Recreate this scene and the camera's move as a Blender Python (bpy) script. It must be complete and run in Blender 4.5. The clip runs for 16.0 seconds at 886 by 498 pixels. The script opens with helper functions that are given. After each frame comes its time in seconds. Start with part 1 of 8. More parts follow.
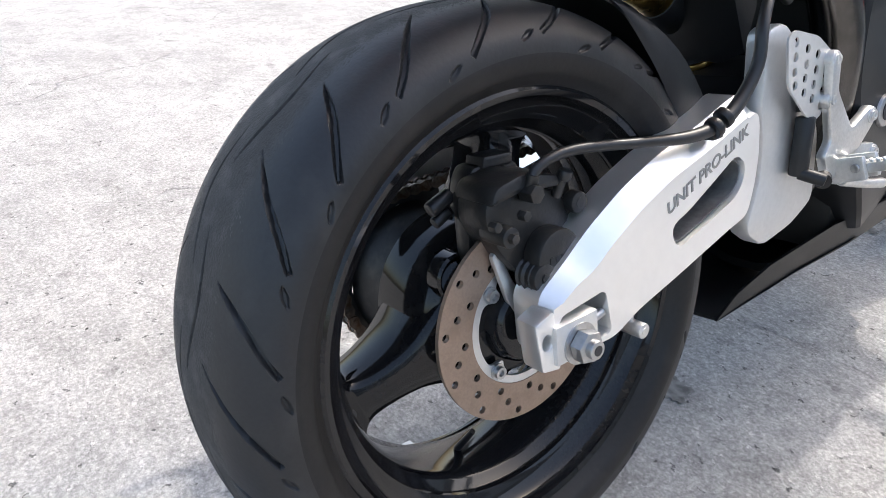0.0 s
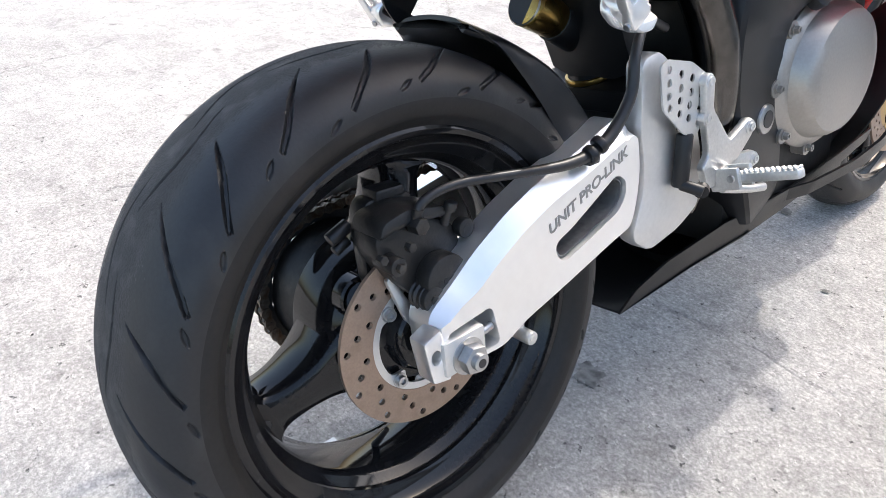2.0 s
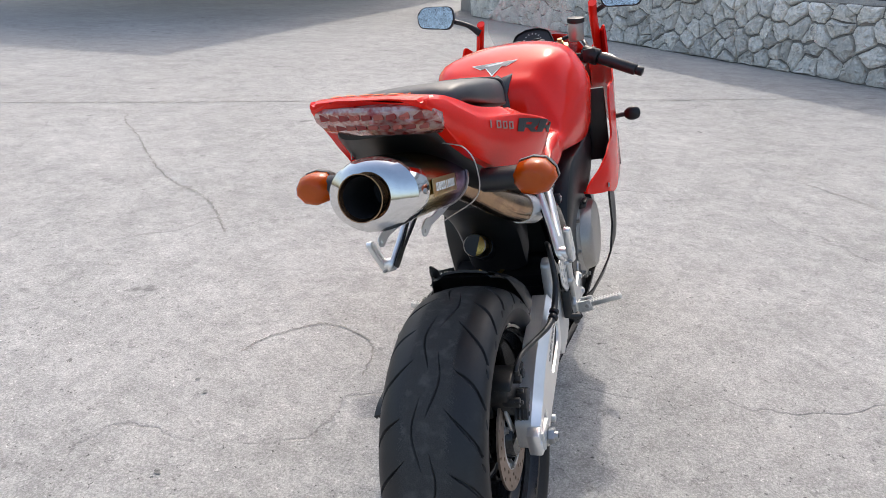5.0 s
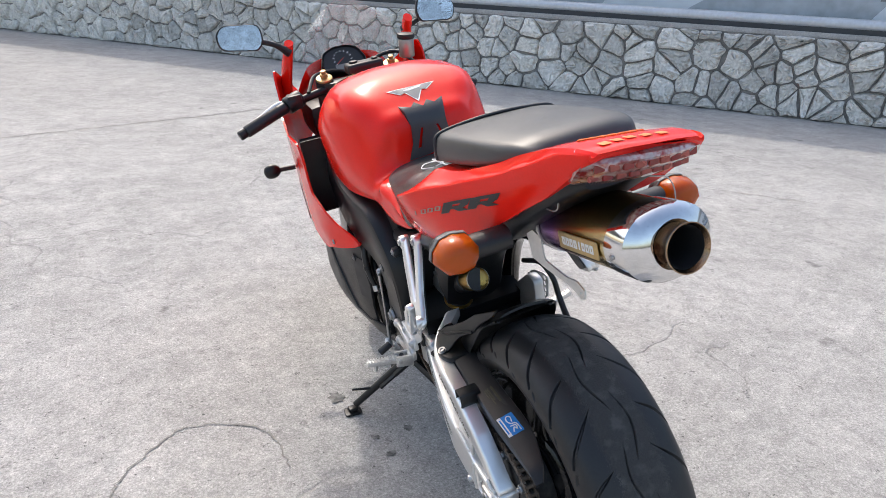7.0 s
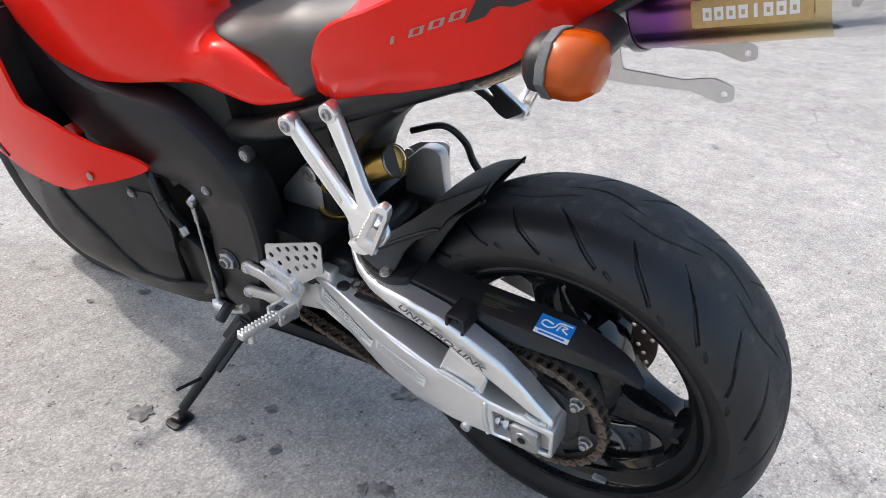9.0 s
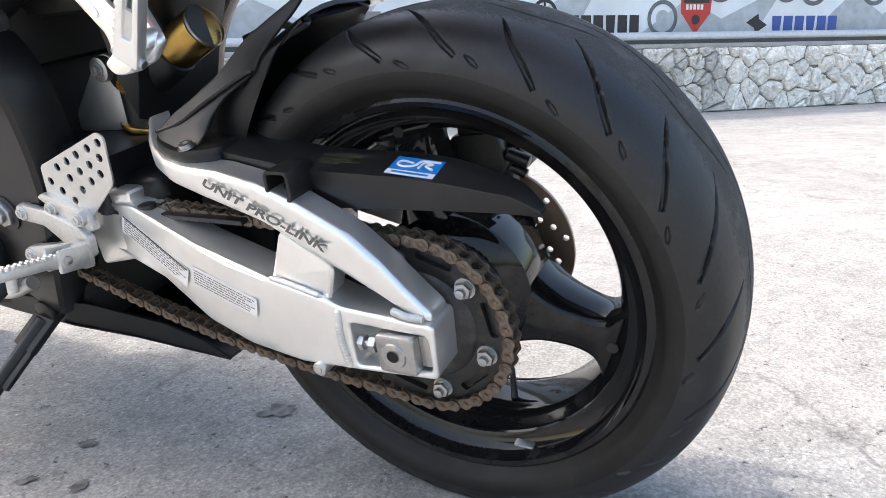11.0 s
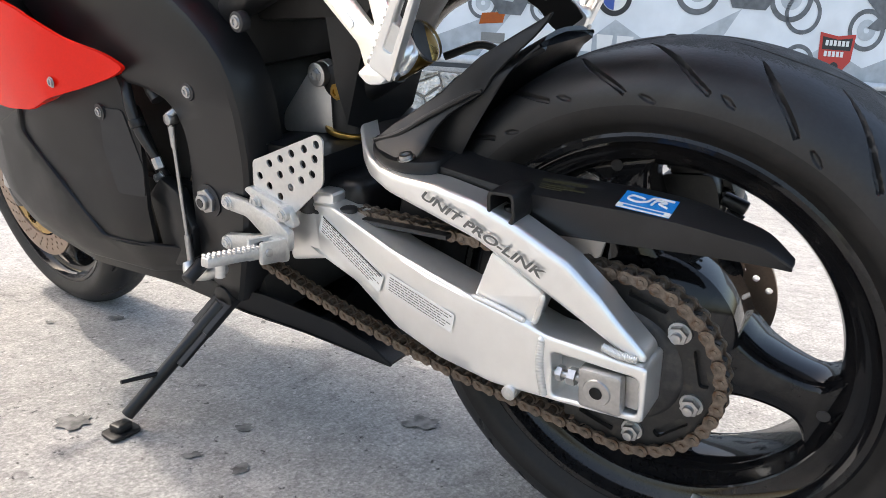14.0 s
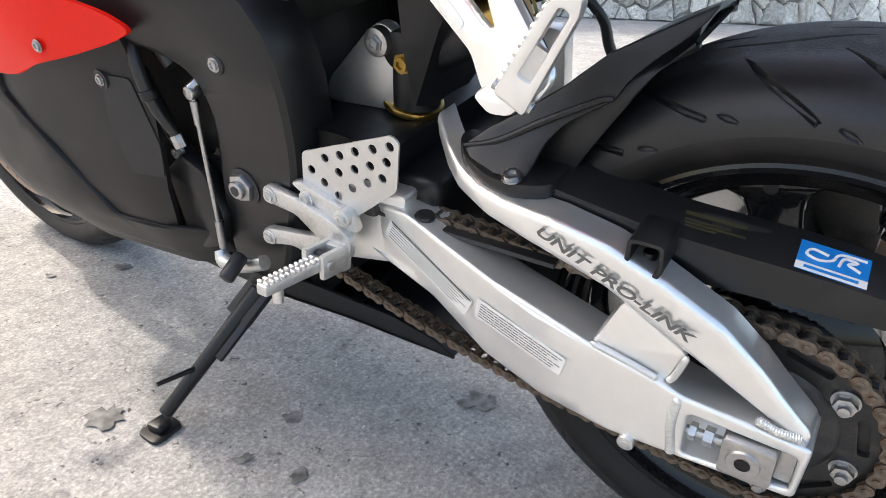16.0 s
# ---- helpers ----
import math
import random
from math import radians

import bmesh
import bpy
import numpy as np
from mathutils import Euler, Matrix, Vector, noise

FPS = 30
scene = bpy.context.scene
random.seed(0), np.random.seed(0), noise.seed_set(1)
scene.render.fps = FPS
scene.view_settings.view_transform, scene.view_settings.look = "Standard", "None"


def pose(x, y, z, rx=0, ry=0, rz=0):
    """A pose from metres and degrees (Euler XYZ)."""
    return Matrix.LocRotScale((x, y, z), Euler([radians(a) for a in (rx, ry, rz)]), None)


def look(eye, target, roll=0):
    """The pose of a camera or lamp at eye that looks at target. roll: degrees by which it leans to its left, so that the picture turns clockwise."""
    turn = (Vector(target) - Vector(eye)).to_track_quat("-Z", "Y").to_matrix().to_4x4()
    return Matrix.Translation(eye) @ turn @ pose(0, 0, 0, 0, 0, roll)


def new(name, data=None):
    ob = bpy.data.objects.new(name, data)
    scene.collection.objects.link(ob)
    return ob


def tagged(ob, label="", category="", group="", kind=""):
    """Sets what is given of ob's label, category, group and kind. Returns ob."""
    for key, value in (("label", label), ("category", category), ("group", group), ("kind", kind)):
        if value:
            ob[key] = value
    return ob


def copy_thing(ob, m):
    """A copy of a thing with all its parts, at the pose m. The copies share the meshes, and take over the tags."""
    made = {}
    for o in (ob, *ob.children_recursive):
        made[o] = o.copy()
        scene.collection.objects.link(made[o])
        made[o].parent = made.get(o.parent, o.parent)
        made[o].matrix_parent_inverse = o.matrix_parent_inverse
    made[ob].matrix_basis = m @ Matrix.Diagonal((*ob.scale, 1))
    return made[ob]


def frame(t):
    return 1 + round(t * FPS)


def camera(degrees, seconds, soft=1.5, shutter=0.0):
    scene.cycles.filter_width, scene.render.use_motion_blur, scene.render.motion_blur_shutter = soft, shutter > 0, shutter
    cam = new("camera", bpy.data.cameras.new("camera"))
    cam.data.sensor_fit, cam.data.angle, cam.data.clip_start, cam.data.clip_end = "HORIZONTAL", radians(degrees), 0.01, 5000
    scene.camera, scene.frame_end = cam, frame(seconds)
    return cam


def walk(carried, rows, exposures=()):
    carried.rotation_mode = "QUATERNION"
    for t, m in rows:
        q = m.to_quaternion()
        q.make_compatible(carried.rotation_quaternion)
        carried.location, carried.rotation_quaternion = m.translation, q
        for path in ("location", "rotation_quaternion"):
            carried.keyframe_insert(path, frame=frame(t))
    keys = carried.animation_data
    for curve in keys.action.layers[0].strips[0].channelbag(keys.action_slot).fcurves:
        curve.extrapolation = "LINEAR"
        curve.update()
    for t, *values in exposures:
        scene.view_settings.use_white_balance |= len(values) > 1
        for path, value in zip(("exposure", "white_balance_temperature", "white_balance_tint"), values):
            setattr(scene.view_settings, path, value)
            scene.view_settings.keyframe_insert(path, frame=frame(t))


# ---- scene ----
import mathutils.geometry as geo

cam = camera(66.60, 16.0, 0.6)
PATH = [
    (0, (0.4620, -0.4127, 0.7217), (-0.8861, 0.6578, -0.2965), 1.93),
    (0.5, (0.4658, -0.4002, 0.7204), (-0.8450, 0.6584, -0.3572), 1.24),
    (1, (0.4816, -0.4018, 0.7253), (-0.8236, 0.6578, -0.3580), 1.72),
    (1.5, (0.4991, -0.4133, 0.7430), (-0.7929, 0.6451, -0.3571), 2.03),
    (2, (0.5264, -0.3696, 0.8113), (-0.7229, 0.7314, -0.2964), 1.94),
    (2.5, (0.5610, -0.3419, 0.8965), (-0.6532, 0.8163, -0.1919), 1.75),
    (3, (0.6312, -0.4087, 1.0070), (-0.5222, 0.8409, -0.0459), -1.39),
    (3.5, (0.6970, -0.6010, 1.0935), (-0.4084, 0.6988, 0.0502), -0.39),
    (4, (0.5786, -0.7434, 1.1347), (-0.4383, 0.6764, 0.1600), -0.44),
    (4.5, (0.4341, -0.9167, 1.1690), (-0.3397, 0.7087, 0.2979), -0.01),
    (5, (0.2530, -1.1199, 1.2225), (-0.2649, 0.6367, 0.4186), 1.11),
    (5.2, (0.1602, -1.1331, 1.2249), (-0.2488, 0.6762, 0.4772), 1.92),
    (7.3, (-0.7989, -0.8392, 1.2156), (0.0828, 0.7960, 0.4746), 3.30),
    (7.5, (-0.8629, -0.7659, 1.2081), (0.1405, 0.8118, 0.4982), 3.81),
    (8, (-0.9424, -0.5653, 1.1964), (0.3762, 0.7556, 0.4778), 5.40),
    (8.5, (-0.9329, -0.3960, 1.0921), (0.4221, 0.7717, 0.1973), 3.32),
    (9, (-0.8812, -0.2945, 0.9474), (0.6266, 0.6553, 0.0394), 2.01),
    (9.5, (-0.7442, -0.2629, 0.6607), (0.9026, 0.7054, 0.0685), 1.63),
    (10, (-0.6929, -0.3044, 0.5289), (1.0176, 0.6418, 0.1057), -0.82),
    (10.2, (-0.6975, -0.3175, 0.5268), (1.0228, 0.5926, 0.0660), -2.89),
    (12.3, (-0.7224, -0.3372, 0.5218), (0.9949, 0.5617, 0.0289), 0.50),
    (12.5, (-0.7262, -0.3279, 0.5229), (0.9817, 0.5920, 0.0362), 0.81),
    (13, (-0.7495, -0.2893, 0.5167), (0.9246, 0.6821, 0.0130), 2.09),
    (13.5, (-0.7622, -0.2552, 0.5219), (0.8953, 0.7507, 0.0310), 2.17),
    (14, (-0.7721, -0.2179, 0.5293), (0.8337, 0.8907, 0.0907), 3.35),
    (14.5, (-0.7521, -0.1545, 0.5159), (0.8734, 0.9567, 0.1656), 2.84),
    (15, (-0.7053, -0.0953, 0.4985), (0.9036, 1.0543, 0.1983), 2.40),
    (15.5, (-0.6962, -0.0544, 0.5638), (0.8592, 1.0469, -0.0426), 2.35),
    (16, (-0.7076, -0.0126, 0.6478), (0.8430, 0.9447, -0.1764), 3.55),
]
EXPOSURES = [(0, 1.46, 6650, 10), (0.5, 1.62, 6650, 10), (1.5, 1.61, 6650, 10), (3.5, 1.11, 6650, 10), (4.5, 0.98, 6600, 10), (5, 0.77, 6600, 10), (7.5, 0.99, 6600, 10), (8.5, 1.08, 6600, 10), (9, 1.04, 6600, 10), (10, 1.29, 6750, 10), (12.5, 1.67, 6850, 10), (14, 1.44, 7000, 10), (15, 1.37, 7000, 10), (16, 1.54, 7000, 10)]
walk(cam, [(t, look(eye, target, roll)) for t, eye, target, roll in PATH], EXPOSURES)

# ---------- daylight: a hazy sun ahead of the bike
SUN_ELEVATION, SUN_AZIMUTH = 50.0, 354.0
world = bpy.data.worlds.new("world")
scene.world = world
world.use_nodes = True
sky = world.node_tree.nodes.new("ShaderNodeTexSky")
sky.sky_type, sky.sun_disc = "NISHITA", False
sky.sun_elevation, sky.sun_rotation = radians(SUN_ELEVATION), radians(SUN_AZIMUTH)
sky.dust_density, sky.air_density = 4.0, 1.2
background = world.node_tree.nodes["Background"]
world.node_tree.links.new(sky.outputs[0], background.inputs["Color"])
background.inputs["Strength"].default_value = 0.15
lamp = bpy.data.lights.new("sun", "SUN")
lamp.energy, lamp.angle, lamp.color = 1.15, radians(1.6), (1.0, 0.965, 0.91)
sun = new("sun", lamp)
az, el = radians(SUN_AZIMUTH), radians(SUN_ELEVATION)
sun.matrix_world = look((math.sin(az) * math.cos(el) * 30, math.cos(az) * math.cos(el) * 30, math.sin(el) * 30), (0, 0, 0))
from mathutils.bvhtree import BVHTree

# ---------- the motorcycle's own frame: origin at the rear axle, x right, y ahead, z up; it leans on its side stand
LEAN, AXLE_Z = -12.18, 0.2969
TILT = pose(0, 0, 0, 0, LEAN, 0)
OFF = TILT.inverted() @ Vector((0, 0, AXLE_Z))
BIKE = pose(0, 0, AXLE_Z, 0, LEAN, 0)


# ---------- mesh tools
def mesh_of(name, bm, material, angle=38, smooth=True):
    bmesh.ops.recalc_face_normals(bm, faces=bm.faces)
    me = bpy.data.meshes.new(name)
    bm.to_mesh(me)
    bm.free()
    if smooth:
        me.polygons.foreach_set("use_smooth", [True] * len(me.polygons))
        me.set_sharp_from_angle(angle=radians(angle))
    for m in material if isinstance(material, (list, tuple)) else (material,):
        me.materials.append(m)
    return me


def part(name, bm, material, parent, label="", angle=38, smooth=True):
    ob = new(name, mesh_of(name, bm, material, angle, smooth))
    ob.parent = parent
    if parent is not None and parent.name == "motorcycle":
        ob.location = OFF
    return tagged(ob, label) if label else ob


def piece(name, me, parent, m):
    """One more object on a shared mesh, under a part."""
    ob = new(name, me)
    ob.parent = parent
    ob.matrix_local = m
    if parent is not None and parent.name == "motorcycle":
        ob.location = Vector(ob.location) + OFF
    return ob


def join(*bms):
    out = bms[0]
    for bm in bms[1:]:
        me = bpy.data.meshes.new("tmp")
        bm.to_mesh(me)
        bm.free()
        out.from_mesh(me)
        bpy.data.meshes.remove(me)
    return out


def moved(bm, m):
    bmesh.ops.transform(bm, matrix=m, verts=bm.verts)
    return bm


def mirrored(bm, cx=0.0):
    for v in bm.verts:
        v.co.x = 2 * cx - v.co.x
    bmesh.ops.reverse_faces(bm, faces=bm.faces)
    return bm


def spline(pts, n, closed=False):
    """Catmull-Rom points, n to a span."""
    pts = [Vector(p) for p in pts]
    out, m = [], len(pts)
    for i in range(m if closed else m - 1):
        p1, p2 = pts[i], pts[(i + 1) % m]
        p0 = pts[i - 1] if closed or i else p1 * 2 - p2
        p3 = pts[(i + 2) % m] if closed or i + 2 < m else p2 * 2 - p1
        for k in range(n):
            t = k / n
            out.append(0.5 * (2 * p1 + (p2 - p0) * t + (2 * p0 - 5 * p1 + 4 * p2 - p3) * t * t + (3 * p1 - p0 - 3 * p2 + p3) * t**3))
    if not closed:
        out.append(pts[-1])
    return out


def skin(rings, closed_ring=True, caps=True):
    bm = bmesh.new()
    rows = [[bm.verts.new(p) for p in ring] for ring in rings]
    n = len(rows[0])
    for a, b in zip(rows, rows[1:]):
        for k in range(n if closed_ring else n - 1):
            q = (a[k], a[(k + 1) % n], b[(k + 1) % n], b[k])
            try:
                bm.faces.new(q)
            except ValueError:
                pass
    if caps and closed_ring:
        for row in (rows[0], rows[-1]):
            try:
                bm.faces.new(row)
            except ValueError:
                pass
    bmesh.ops.remove_doubles(bm, verts=bm.verts, dist=1e-6)
    return bm


def loft(sections, across=4, along=4):
    """A smooth closed body through rings of control points."""
    rings = [spline(s, across, True) for s in sections]
    cols = [spline([r[k] for r in rings], along) for k in range(len(rings[0]))]
    return skin([[c[i] for c in cols] for i in range(len(cols[0]))])


def half_loft(rows, cx=lambda y: 0.0, across=4, along=4):
    """Rows of y and (x, z) pairs from the underside's middle round one flank to the top's middle; mirrored about cx(y)."""
    secs = []
    for y, pts in rows:
        c = cx(y)
        right = [(c + x, y, z) for x, z in pts]
        left = [(c - x, y, z) for x, z in reversed(pts) if x > 1e-4]
        secs.append(right + left)
    return loft(secs, across, along)


def tube(pts, r, n=10, span=5, smooth=True):
    path = spline(pts, span) if smooth else [Vector(p) for p in pts]
    rs = r if isinstance(r, (list, tuple)) else [r] * len(pts)
    rings, up = [], Vector((0.3, 0.2, 1)).normalized()
    for i, p in enumerate(path):
        d = (path[min(i + 1, len(path) - 1)] - path[max(i - 1, 0)]).normalized()
        side = d.cross(up)
        side = d.cross(Vector((1, 0, 0))) if side.length < 0.05 else side
        side.normalize()
        up = side.cross(d).normalized()
        f = i / (len(path) - 1) * (len(rs) - 1)
        k = min(int(f), len(rs) - 2) if len(rs) > 1 else 0
        rad = rs[k] + (rs[min(k + 1, len(rs) - 1)] - rs[k]) * (f - k)
        rings.append([p + rad * (math.cos(a) * side + math.sin(a) * up) for a in (2 * math.pi * j / n for j in range(n))])
    return skin(rings)


def rod(a, b, r, r2=None, n=20, bevel=0.0):
    a, b = Vector(a), Vector(b)
    r2 = r if r2 is None else r2
    d = (b - a).normalized()
    side = d.orthogonal().normalized()
    up = d.cross(side)
    L = (b - a).length
    prof = [(0, r), (L, r2)] if not bevel else [(0, r - bevel), (bevel * 0.3, r - bevel * 0.3), (bevel, r), (L - bevel, r2), (L - bevel * 0.3, r2 - bevel * 0.3), (L, r2 - bevel)]
    return skin([[a + d * s + q * (math.cos(t) * side + math.sin(t) * up) for t in (2 * math.pi * j / n for j in range(n))] for s, q in prof])


def lathe(profile, n=64, centre=(0, 0, 0), closed=False):
    """A body turned about an axle along x; the profile is of (x, radius)."""
    c = Vector(centre)
    prof = list(profile) + ([profile[0]] if closed else [])
    rings = [[c + Vector((x, r * math.cos(a), r * math.sin(a))) for a in (2 * math.pi * j / n for j in range(n))] for x, r in prof]
    return skin(rings, caps=not closed)


def rounded(pts, r, n=4):
    """Round the corners of a flat outline."""
    out, m = [], len(pts)
    pts = [Vector(p) for p in pts]
    for i, p in enumerate(pts):
        a, b = pts[i - 1] - p, pts[(i + 1) % m] - p
        q = min(r, a.length * 0.45, b.length * 0.45)
        s, e = p + a.normalized() * q, p + b.normalized() * q
        for k in range(n + 1):
            t = k / n
            out.append(s * (1 - t) ** 2 + p * 2 * t * (1 - t) + e * t * t)
    return out


def ring2(u, v, r, n=14, ru=None):
    return [Vector((u + (ru or r) * math.cos(2 * math.pi * k / n), v + r * math.sin(2 * math.pi * k / n))) for k in range(n)]


def soften(loops, r):
    """The loops moved into the material by up to r, less where the piece is thin."""
    segs = [(l[k - 1], l[k], n, k) for n, l in enumerate(loops) for k in range(len(l))]
    A = np.array([(s[0].x, s[0].y) for s in segs])
    D = np.array([(s[1].x, s[1].y) for s in segs]) - A
    out = []
    for n, loop in enumerate(loops):
        m = len(loop)
        area = sum(loop[k - 1].x * loop[k].y - loop[k].x * loop[k - 1].y for k in range(m))
        turn = (1 if area > 0 else -1) * (1 if n == 0 else -1)
        norms, gaps = [], []
        for k in range(m):
            d1, d2 = loop[k] - loop[k - 1], loop[(k + 1) % m] - loop[k]
            t = (d1.normalized() + d2.normalized())
            t = t.normalized() if t.length > 1e-6 else d1.normalized()
            v = Vector((-t.y, t.x)) * turn
            o = np.array((loop[k].x, loop[k].y)) + 1e-5 * np.array((v.x, v.y))
            den = v.x * D[:, 1] - v.y * D[:, 0]
            den[np.abs(den) < 1e-12] = 1e-12
            w = A - o
            s = (w[:, 0] * D[:, 1] - w[:, 1] * D[:, 0]) / den
            q = (w[:, 0] * v.y - w[:, 1] * v.x) / den
            hit = s[(s > 1e-4) & (q >= -0.01) & (q <= 1.01)]
            gaps.append(min(r, 0.40 * float(hit.min())) if len(hit) else r)
            norms.append(v)
        gaps = [min(gaps[k - 1], gaps[k], gaps[(k + 1) % m]) for k in range(m)]
        gaps = [(gaps[k - 1] + gaps[k] + gaps[(k + 1) % m]) / 3 for k in range(m)]
        out.append([v * g for v, g in zip(norms, gaps)])
    return out


def plate(outline, holes, w0, w1, place, bevel=0.0, seg=2):
    """A flat piece with holes, from w0 to w1 thick, its edges rounded by bevel; place(u, v, w) gives the point."""
    loops = [[Vector((p[0], p[1])) for p in loop] for loop in (outline, *holes)]
    way = 1 if w1 > w0 else -1
    r = min(bevel, abs(w1 - w0) * 0.49)
    if r > 0:
        moves = soften(loops, r)
        levels = [(w0 + way * r * (1 - math.sin(t)), 1 - math.cos(t)) for t in (math.pi / 2 * (1 - k / seg) for k in range(seg + 1))]
        levels += [(w1 - way * r * (1 - math.sin(t)), 1 - math.cos(t)) for t in (math.pi / 2 * k / seg for k in range(seg + 1))]
    else:
        moves = [[Vector((0, 0))] * len(l) for l in loops]
        levels = [(w0, 0.0), (w1, 0.0)]
    bm = bmesh.new()
    lays = [[bm.verts.new(place(*(p + q * f), w)) for l, mv in zip(loops, moves) for p, q in zip(l, mv)] for w, f in levels]
    tops = [[(p + q * levels[0][1]).to_3d() for p, q in zip(l, mv)] for l, mv in zip(loops, moves)]
    for t in geo.tessellate_polygon(tops):
        for lay in (lays[0], lays[-1]):
            try:
                bm.faces.new([lay[i] for i in t])
            except ValueError:
                pass
    start = 0
    for loop in loops:
        m = len(loop)
        for lo, hi in zip(lays, lays[1:]):
            for i in range(m):
                a, b = start + i, start + (i + 1) % m
                try:
                    bm.faces.new((lo[a], lo[b], hi[b], hi[a]))
                except ValueError:
                    pass
        start += m
    bmesh.ops.recalc_face_normals(bm, faces=bm.faces)
    return bm


def faced(outline, holes, w0, w1, w2, place, r, small):
    """A flat piece whose upward edges carry a broad chamfer of r, from w1 to the face at w2, the other edges a chamfer of small."""
    loops = [[Vector((p[0], p[1])) for p in loop] for loop in (outline, *holes)]
    moves = soften(loops, r)
    for k, mv in enumerate(moves):
        for i, q in enumerate(mv):
            up = -q.y / max(q.length, 1e-6) if k == 0 else -1
            f = min(1.0, max(0.0, (up - 0.25) / 0.35))
            mv[i] = q * f + q.normalized() * min(small, q.length) * (1 - f) if q.length > 1e-6 else q
    bm = bmesh.new()
    lays = []
    for w, f in ((w0, 0.0), (w1, 0.0), (w2, 1.0)):
        lays.append([bm.verts.new(place(*(p + q * f), w)) for l, mv in zip(loops, moves) for p, q in zip(l, mv)])
    for lay, f in ((lays[0], 0.0), (lays[-1], 1.0)):
        for t in geo.tessellate_polygon([[(p + q * f).to_3d() for p, q in zip(l, mv)] for l, mv in zip(loops, moves)]):
            try:
                bm.faces.new([lay[i] for i in t])
            except ValueError:
                pass
    start = 0
    for loop in loops:
        m = len(loop)
        for lo, hi in zip(lays, lays[1:]):
            for i in range(m):
                a, b = start + i, start + (i + 1) % m
                bm.faces.new((lo[a], lo[b], hi[b], hi[a]))
        start += m
    bmesh.ops.recalc_face_normals(bm, faces=bm.faces)
    return bm


def side(u, v, w):
    return Vector((w, u, v))


def box(x0, x1, y0, y1, z0, z1, bevel=0.0, seg=2):
    bm = bmesh.new()
    bmesh.ops.create_cube(bm, size=1.0)
    for v in bm.verts:
        v.co = Vector(((x0 + x1) / 2 + v.co.x * (x1 - x0), (y0 + y1) / 2 + v.co.y * (y1 - y0), (z0 + z1) / 2 + v.co.z * (z1 - z0)))
    if bevel:
        bmesh.ops.bevel(bm, geom=bm.edges[:], offset=bevel, segments=seg, profile=0.6, affect="EDGES", clamp_overlap=True)
    return bm


def bolt(at, way, r, h, n=6):
    """A hex or socket screw: washer, head and dimple."""
    a, d = Vector(at), Vector(way).normalized()
    s = d.orthogonal().normalized()
    t = d.cross(s)
    prof = [(0, r * 1.35), (h * 0.25, r * 1.35), (h * 0.25, r), (h, r), (h, r * 0.55), (h * 0.5, r * 0.5)]
    m = 12 if n != 6 else 6
    return skin([[a + d * q + p * (math.cos(x) * s + math.sin(x) * t) for x in (2 * math.pi * j / m for j in range(m))] for q, p in prof])


def writing(name, text, size, material, parent, m, depth=0.0002, label=""):
    cu = bpy.data.curves.new(name, "FONT")
    cu.body, cu.size, cu.extrude, cu.align_x, cu.align_y = text, size, depth, "CENTER", "CENTER"
    cu.offset, cu.space_character, cu.shear = size * 0.022, 0.98, 0.22
    ob = bpy.data.objects.new(name, cu)
    scene.collection.objects.link(ob)
    me = bpy.data.meshes.new_from_object(ob.evaluated_get(bpy.context.evaluated_depsgraph_get()))
    bpy.data.objects.remove(ob)
    me.materials.clear()
    me.materials.append(material)
    o = piece(name, me, parent, m)
    return tagged(o, label) if label else o


def basis(origin, u, v):
    """The pose whose x and y axes run along u and v."""
    u = Vector(u).normalized()
    w = u.cross(Vector(v)).normalized()
    v = w.cross(u)
    m = Matrix((u, v, w)).transposed().to_4x4()
    m.translation = origin
    return m


def in_loop(pts, y, z):
    c = False
    for i, a in enumerate(pts):
        b = pts[i - 1]
        if (a.y > z) != (b.y > z) and y < (b.x - a.x) * (z - a.y) / (b.y - a.y) + a.x:
            c = not c
    return c


